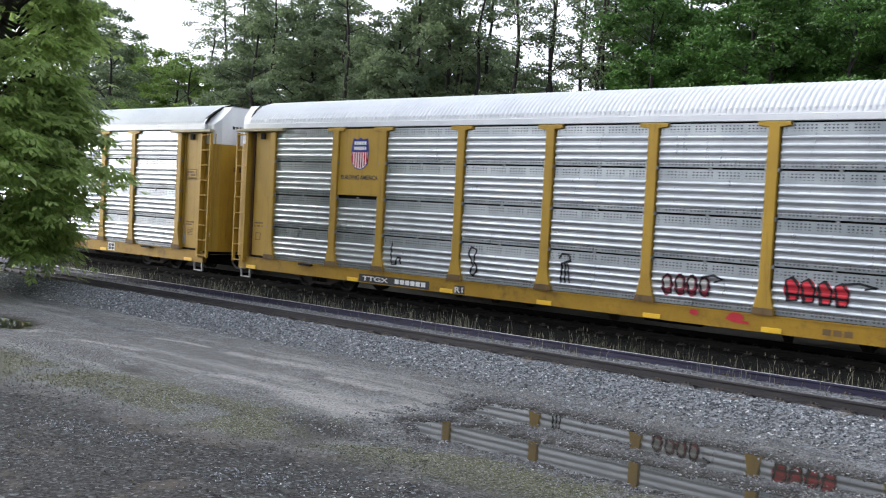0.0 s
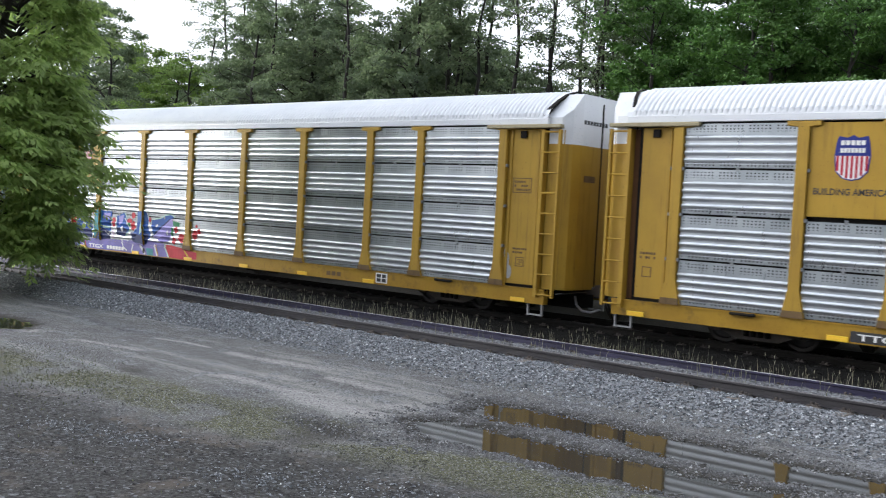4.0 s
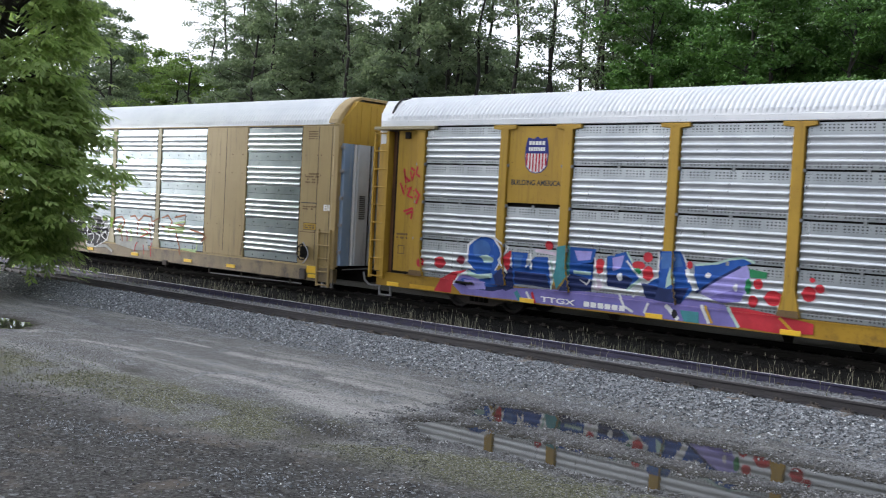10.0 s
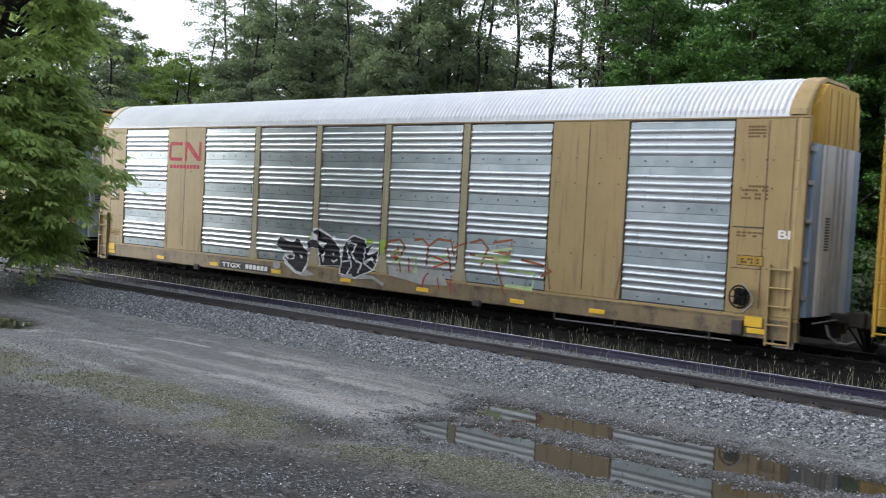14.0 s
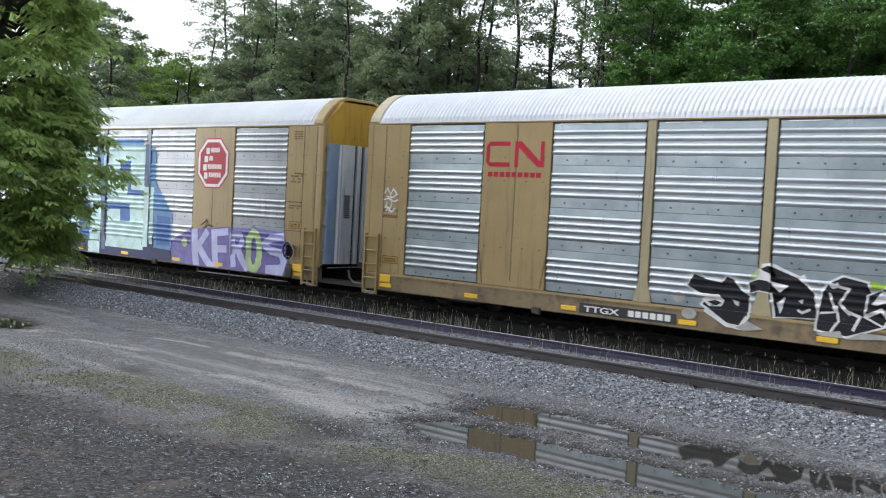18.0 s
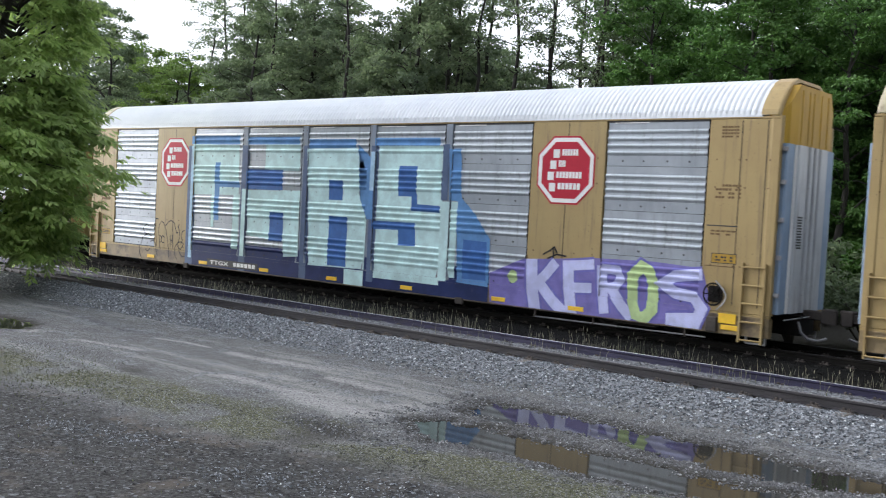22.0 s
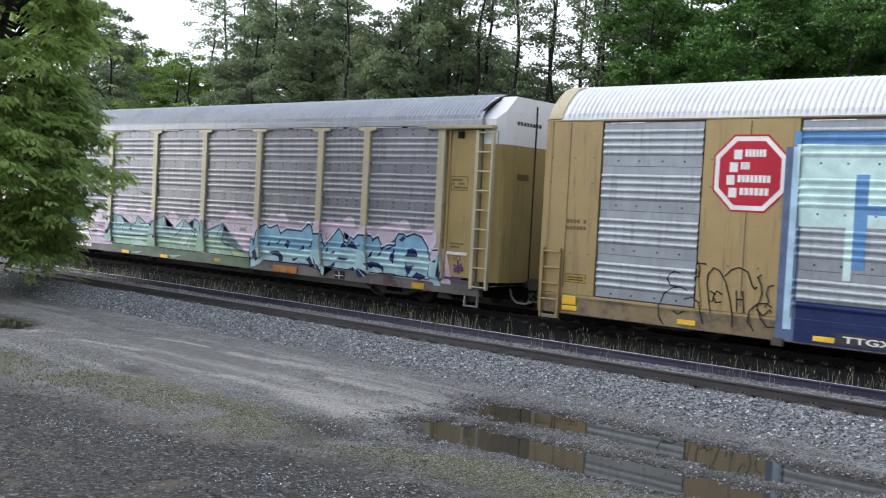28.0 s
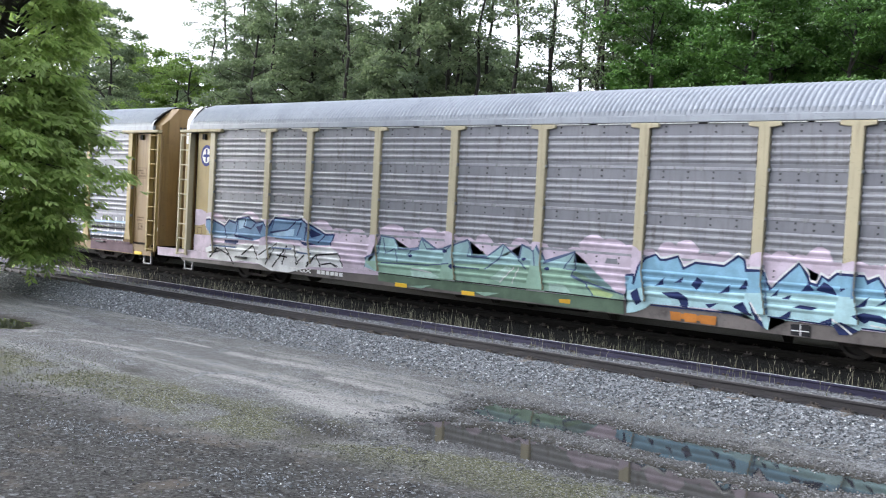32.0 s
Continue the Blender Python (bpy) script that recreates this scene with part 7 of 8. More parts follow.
for c in (car_a, car_b, car_e, car_f):
    frame_box(c, 12.16, 12.74, 3.16, 3.54, -1.44, BROWN_DIRT)
    bar_text(c, "stencil", 12.20, 12.70, 3.20, 3.50, -1.44, 7, BROWN_DIRT, lines=3, seed=1)
    frame_box(c, 12.36, 12.62, 1.30, 1.54, -1.44, BROWN_DIRT)
    bar_text(c, "stencil", 12.40, 12.58, 1.34, 1.50, -1.44, 3, BROWN_DIRT, lines=3, seed=2)
    bar_text(c, "stencil", 12.25, 12.70, 1.62, 1.80, -1.44, 7, BROWN_DIRT, lines=2, seed=3)
    bar_text(c, "stencil", -12.72, -12.30, 1.75, 1.95, -1.44, 6, BROWN_DIRT, lines=2, seed=4)
    frame_box(c, -12.64, -12.40, 1.34, 1.58, -1.44, BROWN_DIRT)
    bar_text(c, "stencil", 13.17, 13.5, 1.80, 2.12, -1.40, 4, BROWN_DIRT, lines=4, seed=5)
    # round warning sign with a slash behind the ladder
    part("warning_sign", add_prism(bmesh.new(), [(13.40 + 0.13 * math.cos(k * math.pi / 8), 1.36 + 0.14 * math.sin(k * math.pi / 8)) for k in range(16)], -1.406, -1.398), WHITE, c, "round white warning sign")
    part("slash", add_prism(bmesh.new(), [(13.31, 1.45), (13.29, 1.42), (13.49, 1.27), (13.51, 1.30)], -1.409, -1.405), BLACK, c)
    for e in (-1, 1):
        part("jack_pad", box(e * 10.1 - 0.28, e * 10.1 + 0.28, -1.62, -1.50, 0.715, 0.775, 0.015), c.children[0].data.materials[0], c)
    # small dark characters on the white upper ends
    for turn in (0, 180):
        bm = bmesh.new()
        for k in range(8):
            add_box(bm, 13.808, 13.816, -0.85 + k * 0.14, -0.75 + k * 0.14, 4.93, 5.03)
        part("end_mark", bm, BLACK, c, at=pose(0, 0, 0, 0, 0, turn))
# worn bare patch on the door of the second car
sp = Spray(car_b, "U")
sp.blob("dull_grey", 12.10, 1.45, 0.07, 0.20)
sp.blob("dull_grey", 12.16, 1.15, 0.10, 0.18)
sp.blob("dull_grey", 12.05, 1.62, 0.05, 0.12)
sp.done("worn pale patch on the door")
# round blue emblem on the grimy car
disc = [(-12.31 + 0.30 * math.cos(k * math.pi / 10), 4.0 + 0.36 * math.sin(k * math.pi / 10)) for k in range(20)]
em = part("emblem", add_prism(bmesh.new(), disc, -1.446, -1.438), SHIELD_BLUE, car_e, "round blue and white emblem")
part("emblem_field", add_prism(bmesh.new(), [(-12.31 + (x + 12.31) * 0.72, 4.0 + (z - 4.0) * 0.72) for x, z in disc], -1.449, -1.443), WHITE, em)
part("emblem_bar", box(-12.35, -12.27, -1.452, -1.446, 3.78, 4.22), SHIELD_BLUE, em)
part("emblem_bar", box(-12.48, -12.14, -1.4525, -1.4465, 3.96, 4.04), SHIELD_BLUE, em)

for c in (car_c, car_d):
    bar_text(c, "stencil", 12.03, 12.43, 4.52, 4.80, -1.521, 6, BROWN_DIRT, lines=4, seed=6)
    bar_text(c, "stencil", 11.96, 12.56, 3.20, 3.54, -1.521, 8, BROWN_DIRT, lines=4, seed=7)
    part("seam", box(11.82, 12.52, -1.526, -1.516, 2.60, 2.625), BLACK, c)
    part("seam", box(11.82, 12.52, -1.526, -1.516, 1.72, 1.74), BROWN_DIRT, c)
    bar_text(c, "stencil", 11.9, 12.5, 2.40, 2.54, -1.521, 5, BROWN_DIRT, lines=2, seed=8)
    pl = part("notice_plate", box(11.98, 12.53, -1.528, -1.515, 1.81, 2.0), YELLOW, c, "yellow notice plate")
    bar_text(pl, "notice_mark", 12.05, 12.46, 1.84, 1.97, -1.528, 6, BLACK, lines=2, seed=9)
    frame_box(c, 11.965, 12.545, 1.795, 2.015, -1.522, BLACK)
    frame_box(c, -12.565, -11.985, 1.045, 1.255, -1.522, BLACK)
    for x in (-12.42, 12.42):
        part("corner_reflector", box(x - 0.20, x + 0.20, -1.545, -1.515, 0.50, 0.72, 0.01), REFLECT, c, "broad yellow reflector plate")
    pl = part("notice_plate", box(-12.55, -12.0, -1.528, -1.515, 1.06, 1.24), YELLOW, c, "yellow notice plate")
    bar_text(pl, "notice_mark", -12.5, -12.05, 1.09, 1.21, -1.528, 6, BLACK, lines=2, seed=10)
    bar_text(c, "stencil", -12.62, -12.05, 2.30, 2.62, -1.521, 6, BROWN_DIRT, lines=2, seed=11)
    # hand brake wheel, bracket and chain at the corner
    bm = bmesh.new()
    for k in range(16):
        a, b = 2 * math.pi * k / 16, 2 * math.pi * (k + 1) / 16
        add_bar(bm, (12.12 + 0.22 * math.cos(a), -1.66, 1.12 + 0.24 * math.sin(a)), (12.12 + 0.22 * math.cos(b), -1.66, 1.12 + 0.24 * math.sin(b)), 0.02, 6)
    for k in range(4):
        a = math.pi * k / 4
        add_bar(bm, (12.12 - 0.2 * math.cos(a), -1.65, 1.12 - 0.22 * math.sin(a)), (12.12 + 0.2 * math.cos(a), -1.65, 1.12 + 0.22 * math.sin(a)), 0.012, 5)
    bw = part("hand_brake", bm, DARK, c, "dark hand brake wheel")
    part("gear_box", box(11.98, 12.26, -1.64, -1.52, 0.95, 1.30, 0.03), DARK, bw)
    pts = [(12.18 + 0.26 * math.sin(k * 0.42), -1.70, 1.42 - 0.09 * k) for k in range(8)]
    bm = bmesh.new()
    for a, b in zip(pts, pts[1:]):
        add_bar(bm, a, b, 0.018, 6)
    part("chain", bm, STEEL, bw)
    part("bell_crank", box(11.95, 12.2, -1.60, -1.45, 0.30, 0.62, 0.02), TRUCK, c)
    part("brake_rod", add_bar(bmesh.new(), (7.3, -1.42, 0.10), (11.9, -1.42, 0.14), 0.018, 6), STEEL, c)
    for x in (7.3, 9.0, 11.4):
        part("rod_hanger", box(x - 0.02, x + 0.02, -1.45, -1.40, 0.09, 0.36), TRUCK, c)
    for x in (-7.2, 4.9):
        part("lading_bracket", box(x - 0.13, x + 0.13, -1.56, -1.46, 0.16, 0.34, 0.02), TRUCK, c)
    # stencils and latches on the ribbed end
    bm = bmesh.new()
    for k in range(12):
        add_box(bm, 13.505, 13.518, -0.72, -0.48, 2.2 + k * 0.06, 2.235 + k * 0.06)
    tagged(part("end_stencil", bm, BLACK, c), kind="stuff")
    for z in (1.2, 2.0, 2.8, 3.6, 4.3):
        part("end_hinge", box(13.34, 13.47, -1.42, -1.34, z - 0.05, z + 0.05, 0.01), STEEL, c)
letters(car_c, "stencil", "BI", 12.96, 2.41, -1.523, 0.25, WHITE, 0.26)


# ---- vegetation ----
def leaf_material(name, a, b, c, clear=0.35):
    m, n, l, p = shader(name)
    geo = n.new("ShaderNodeNewGeometry")
    info = n.new("ShaderNodeObjectInfo")
    col = mixed(n, l, geo.outputs["Random Per Island"], a, b)
    vec = mapped(n, l, world_space=True)
    col = mixed(n, l, band(n, l, noise_of(n, l, vec, 0.45, 3), 0.45, 0.7), col, c)
    l.new(col, p.inputs["Base Color"])
    p.inputs["Roughness"].default_value = 0.55
    tr = n.new("ShaderNodeBsdfTranslucent")
    l.new(col, tr.inputs["Color"])
    mx = n.new("ShaderNodeMixShader")
    mx.inputs[0].default_value = clear
    l.new(p.outputs[0], mx.inputs[1])
    l.new(tr.outputs[0], mx.inputs[2])
    l.new(mx.outputs[0], n["Material Output"].inputs["Surface"])
    return m


LEAF_DARK = leaf_material("dark_green_leaves", (0.100, 0.145, 0.070), (0.205, 0.265, 0.130), (0.130, 0.175, 0.105), 0.5)
LEAF_FRESH = leaf_material("fresh_green_leaves", (0.123, 0.215, 0.040), (0.220, 0.329, 0.059), (0.152, 0.229, 0.059))
LEAF_DEEP = leaf_material("deep_green_leaves", (0.045, 0.120, 0.020), (0.120, 0.240, 0.045), (0.075, 0.160, 0.030))
LEAF_NEAR = leaf_material("hanging_green_leaves", (0.200, 0.310, 0.080), (0.400, 0.520, 0.160), (0.250, 0.340, 0.110), 0.55)
BARK = surface("dark_bark", (0.022, 0.020, 0.017), (0.036, 0.032, 0.027), 0.95, fine=25, stretch=(4, 4, 0.6), bump=0.6)


def add_tube(V, F, path, radii, n=7):
    """A tapered tube along a path, into lists."""
    base = len(V)
    for i, (p, r) in enumerate(zip(path, radii)):
        d = (path[min(i + 1, len(path) - 1)] - path[max(i - 1, 0)]).normalized()
        u = d.orthogonal().normalized()
        w = d.cross(u)
        for k in range(n):
            a = 2 * math.pi * k / n
            V.append(tuple(p + r * (math.cos(a) * u + math.sin(a) * w)))
    for i in range(len(path) - 1):
        for k in range(n):
            a, b = base + i * n + k, base + i * n + (k + 1) % n
            F.append((a, b, b + n, a + n))


def raw_mesh(name, V, F, mats, smooth=False):
    me = bpy.data.meshes.new(name)
    me.from_pydata(V if isinstance(V, list) else V.tolist(), [], F if isinstance(F, list) else F.tolist())
    for q in mats:
        me.materials.append(q)
    if smooth:
        me.polygons.foreach_set("use_smooth", [True] * len(me.polygons))
    return me


def leaf_cloud(centres, radii, per, size, rng, flat=0.6):
    """Small bent leaves scattered round clump centres."""
    c = np.repeat(centres, per, 0)
    r = np.repeat(radii, per)[:, None]
    n = len(c)
    off = rng.normal(0, 1, (n, 3))
    off /= np.linalg.norm(off, axis=1)[:, None] + 1e-9
    off *= (rng.uniform(0, 1, (n, 1)) ** 0.45) * r
    off[:, 2] *= flat
    pos = c + off
    d = rng.normal(0, 1, (n, 3))
    d[:, 2] = -np.abs(d[:, 2]) * 0.6
    d /= np.linalg.norm(d, axis=1)[:, None]
    u = np.cross(d, rng.normal(0, 1, (n, 3)))
    u /= np.linalg.norm(u, axis=1)[:, None]
    nn = np.cross(u, d)
    s = size * rng.uniform(0.6, 1.3, (n, 1))
    v = np.stack([pos, pos + d * s * 0.55 + u * s * 0.30 + nn * s * 0.08, pos + d * s * 1.15, pos + d * s * 0.55 - u * s * 0.30 + nn * s * 0.08], 1).reshape(-1, 3)
    f = np.arange(n * 4).reshape(-1, 4)
    return v, f


def wood_tree(label, seed, height, crown_base, spread, leaves, leaf_mat, clumps, trunk_r=0.17, leaf=0.13):
    """A forest tree: tapered wandering trunk, limbs, uneven crown of small leaves in clumps."""
    rnd, rng = random.Random(seed), np.random.RandomState(seed)
    tree = new("forest_tree")
    tagged(tree, label, "tree", "trees of the wood")
    V, F, cc, cr = [], [], [], []
    p, path = Vector((0, 0, -0.3)), []
    steps = 12
    lean = Vector((rnd.uniform(-0.05, 0.05), rnd.uniform(-0.05, 0.05), 0))
    for i in range(steps + 1):
        path.append(p.copy())
        p = p + Vector((rnd.uniform(-0.14, 0.14), rnd.uniform(-0.14, 0.14), (height * 0.93 + 0.3) / steps)) + lean
    add_tube(V, F, path, [trunk_r * (1 - 0.85 * i / steps) + 0.015 for i in range(steps + 1)], 8)
    for k in range(clumps):
        h = crown_base * 0.85 + (height * 0.96 - crown_base * 0.85) * (k + rnd.random()) / clumps
        i = min(int((h + 0.3) / (height * 0.93 + 0.3) * steps), steps - 1)
        a = rnd.uniform(0, 6.283)
        t = (h - crown_base) / max(height - crown_base, 1)
        reach = spread * (0.35 + 0.65 * math.sin(math.pi * min(max(t * 0.85 + 0.12, 0), 1))) * rnd.uniform(0.55, 1.1)
        start = path[i].copy()
        tip = start + Vector((math.cos(a) * reach, math.sin(a) * reach, min(rnd.uniform(0.15, 0.75) * reach, max(height * 0.99 - start.z, -0.3))))
        mid = start.lerp(tip, 0.5) + Vector((rnd.uniform(-0.2, 0.2), rnd.uniform(-0.2, 0.2), rnd.uniform(0.0, 0.3)))
        r0 = trunk_r * (1 - 0.8 * i / steps) * 0.42
        add_tube(V, F, [start, mid, tip], [r0, r0 * 0.6, 0.012], 5)
        for q, rr in ((mid, 0.62), (tip, 0.85), (start.lerp(tip, 0.78), 0.75)):
            if q is mid and rnd.random() < 0.45:
                continue
            for _ in range(2):
                w = Vector((rnd.gauss(0, 0.35), rnd.gauss(0, 0.35), rnd.gauss(0, 0.25)))
                cc.append(tuple(q + w))
                cr.append(rr * rnd.uniform(0.5, 0.95) * spread / 3.3)
                if rnd.random() < 0.5:
                    add_tube(V, F, [q, q + w * 1.2], [0.02, 0.006], 4)
    part("trunk", raw_mesh("trunk", V, F, [BARK], True), None, tree)
    lv, lf = leaf_cloud(np.array(cc), np.array(cr), max(leaves // len(cc), 1), leaf, rng, 0.42)
    part("crown", raw_mesh("crown", lv, lf, [leaf_mat]), None, tree)
    return tree


FULL = [(-66.6, 16, 18.0), (-61.0, 14, 15.0), (-73.6, 22, 16.4), (-76.1, 20, 20.0), (-47.6, 16, 14.9), (-43.4, 14, 15.2), (-42.2, 15, 16.0), (-38.9, 14, 14.6),
        (-48.9, 20, 16.0), (-46.3, 20, 15.4), (-34.5, 14, 13.8), (-31.9, 13, 15.4), (-32.1, 15, 15.6), (-39.5, 20, 14.0), (-37.2, 20, 14.6), (-23.4, 19, 14.4)]
FULL_GREEN = [(-21.0, 14, 14.0), (-18.9, 12, 12.8), (-20.2, 17, 14.5), (-16.4, 12, 12.5), (-17.9, 18, 14.6), (-14.2, 12, 12.5), (-14.3, 15, 13.5), (-12.1, 12, 12.2),
              (-12.4, 16, 13.5), (-10.1, 12, 12.2), (-9.4, 14, 12.5), (-7.9, 13, 12.1)]
BRIGHT = [(-57.8, 18, 13.6), (-53.6, 16, 12.2), (-48.1, 9, 8.3), (-50.6, 9, 8.2)]
BARE = [(-36.3, 13, 14.9), (-29.7, 14, 15.2), (-31.0, 15, 15.4), (-26.1, 13, 15.0), (-25.4, 13, 14.9), (-24.8, 14, 15.1), (-21.9, 12, 14.2), (-21.5, 12, 13.7), (-22.8, 15, 15.0),
        (-30.1, 16, 15.7), (-26.9, 18, 15.7), (-61.0, 24, 20.1), (-55.0, 22, 18.6), (-57.9, 20, 15.8), (-53.0, 20, 17.0)]
BACK = [(-135.8, 40, 30.4), (-116.8, 38, 26.6), (-114.7, 42, 24.5), (-83.6, 30, 15.3), (-86.1, 34, 16.6), (-85.3, 36, 16.8), (-76.0, 32, 15.5), (-64.0, 32, 16.5), (-58.0, 30, 17.0),
        (-27.0, 32, 13.5), (-25.1, 32, 15.2), (-23.4, 34, 16.1), (-21.6, 36, 16.6), (-19.5, 30, 15.6), (-17.8, 32, 15.8), (-15.9, 34, 16.0), (-13.5, 30, 15.0)]


def plant(kinds, places, seed, tall):
    """Set a wood of copies, each turned and scaled to its height."""
    rnd = random.Random(seed)
    fresh = list(kinds)
    for i, (x, y, h) in enumerate(places):
        k = i % len(kinds)
        sc = h / tall
        m = pose(x, y, -0.65, 0, 0, rnd.uniform(0, 360)) @ Matrix.Diagonal((sc, sc, sc, 1))
        if fresh[k] is not None:
            fresh[k].matrix_basis, fresh[k] = m, None
        else:
            copy_thing(kinds[k], m @ Matrix.Diagonal([1 / q for q in kinds[k].scale] + [1]))


plant([wood_tree("tall leafy deciduous tree with dark green crown", s, 14, 2.5, 2.9, 17000, LEAF_DARK, 34, leaf=0.15) for s in (11, 12, 13, 14)], FULL, 1, 14)
plant([wood_tree("tall leafy deciduous tree with deep green crown", s, 14, 2.5, 3.0, 19000, LEAF_DEEP, 34, leaf=0.15) for s in (15, 16, 17)], FULL_GREEN, 7, 14)
plant([wood_tree("young tree with fresh light green leaves", s, 9, 2.0, 2.0, 11000, LEAF_FRESH, 26, 0.10) for s in (21, 22)], BRIGHT, 2, 9)
plant([wood_tree("tall slim tree with bare dark trunk and thin crown", s, 15, 9.8, 2.3, 2500, LEAF_DARK, 14, 0.15) for s in (31, 32, 33, 34)], BARE, 3, 15)
FILL = [(-75.1, 26, 15.0), (-70.0, 24, 12.7), (-56.2, 22, 13.5), (-60.7, 28, 15.3), (-55.5, 26, 14.7), (-50.7, 24, 15.0), (-51.6, 20, 14.7), (-48.4, 24, 14.3),
        (-45.2, 24, 13.9), (-41.8, 18, 13.5), (-39.0, 17, 13.0), (-42.5, 24, 13.6), (-40.5, 24, 13.0), (-36.8, 24, 12.8), (-33.5, 18, 12.3), (-33.6, 20, 11.8),
        (-33.6, 22, 11.7), (-30.0, 20, 10.8), (-27.6, 20, 10.1), (-26.3, 21, 11.2), (-24.0, 23, 12.5)]
DEEP = [(-21.3, 17, 11.0), (-18.4, 15, 11.0), (-15.4, 14, 10.5), (-12.0, 18, 12.2), (-10.5, 16, 11.0), (-20.3, 19, 11.7), (-19.6, 21, 10.9), (-17.2, 19, 11.5), (-16.6, 21, 11.8), (-15.1, 21, 11.7), (-14.4, 23, 12.0), (-13.0, 19, 11.6)]
plant([wood_tree("low dense tree filling the wood", s, 12, 1.5, 2.8, 16000, LEAF_DARK, 36, 0.11, 0.16) for s in (61, 62, 63)], FILL, 5, 12)
plant([wood_tree("dense tree with deep green leaves", s, 12, 1.5, 3.0, 16000, LEAF_DEEP, 36, 0.11, 0.17) for s in (71, 72)], DEEP, 6, 12)
plant([wood_tree("leafy tree deeper in the wood", s, 16, 3.0, 3.4, 13000, LEAF_DARK, 34, leaf=0.20) for s in (41, 42)], BACK, 4, 16)


def shrub(label, seed, h, w, leaf_mat, leaves):
    rnd, rng = random.Random(seed), np.random.RandomState(seed)
    sh = new("shrub")
    tagged(sh, label, "shrub", "shrubs along the wood")
    V, F, cc, cr = [], [], [], []
    for k in range(14):
        a, t = rnd.uniform(0, 6.28), rnd.random()
        tip = Vector((math.cos(a) * w * t, math.sin(a) * w * t, h * rnd.uniform(0.45, 1.0) * (1 - 0.3 * t)))
        mid = tip * 0.5 + Vector((rnd.gauss(0, 0.15), rnd.gauss(0, 0.15), 0.2))
        add_tube(V, F, [Vector((0, 0, -0.1)), mid, tip], [0.035, 0.02, 0.006], 5)
        for q in (mid, tip, tip * 0.75):
            cc.append(tuple(q))
            cr.append(rnd.uniform(0.35, 0.75))
    part("branchwork", raw_mesh("branchwork", V, F, [BARK]), None, sh)
    lv, lf = leaf_cloud(np.array(cc), np.array(cr), leaves // len(cc), 0.16, rng, 0.8)
    part("foliage", raw_mesh("foliage", lv, lf, [leaf_mat]), None, sh)
    return sh


rnd = random.Random(77)
kinds = [shrub("dense dark shrub at the foot of the wood", s, 3.4, 1.8, LEAF_DARK, 4200) for s in (51, 52, 53)]
for i in range(54):
    m = pose(-104 + i * 2.15 + rnd.uniform(-0.7, 0.7), rnd.uniform(5.6, 9.5), -0.65, 0, 0, rnd.uniform(0, 360)) @ Matrix.Diagonal((1.15, 1.15, rnd.uniform(0.9, 1.5), 1))
    if i < 3:
        kinds[i].matrix_basis = m
    else:
        copy_thing(kinds[i % 3], m @ Matrix.Diagonal([1 / q for q in kinds[i % 3].scale] + [1]))


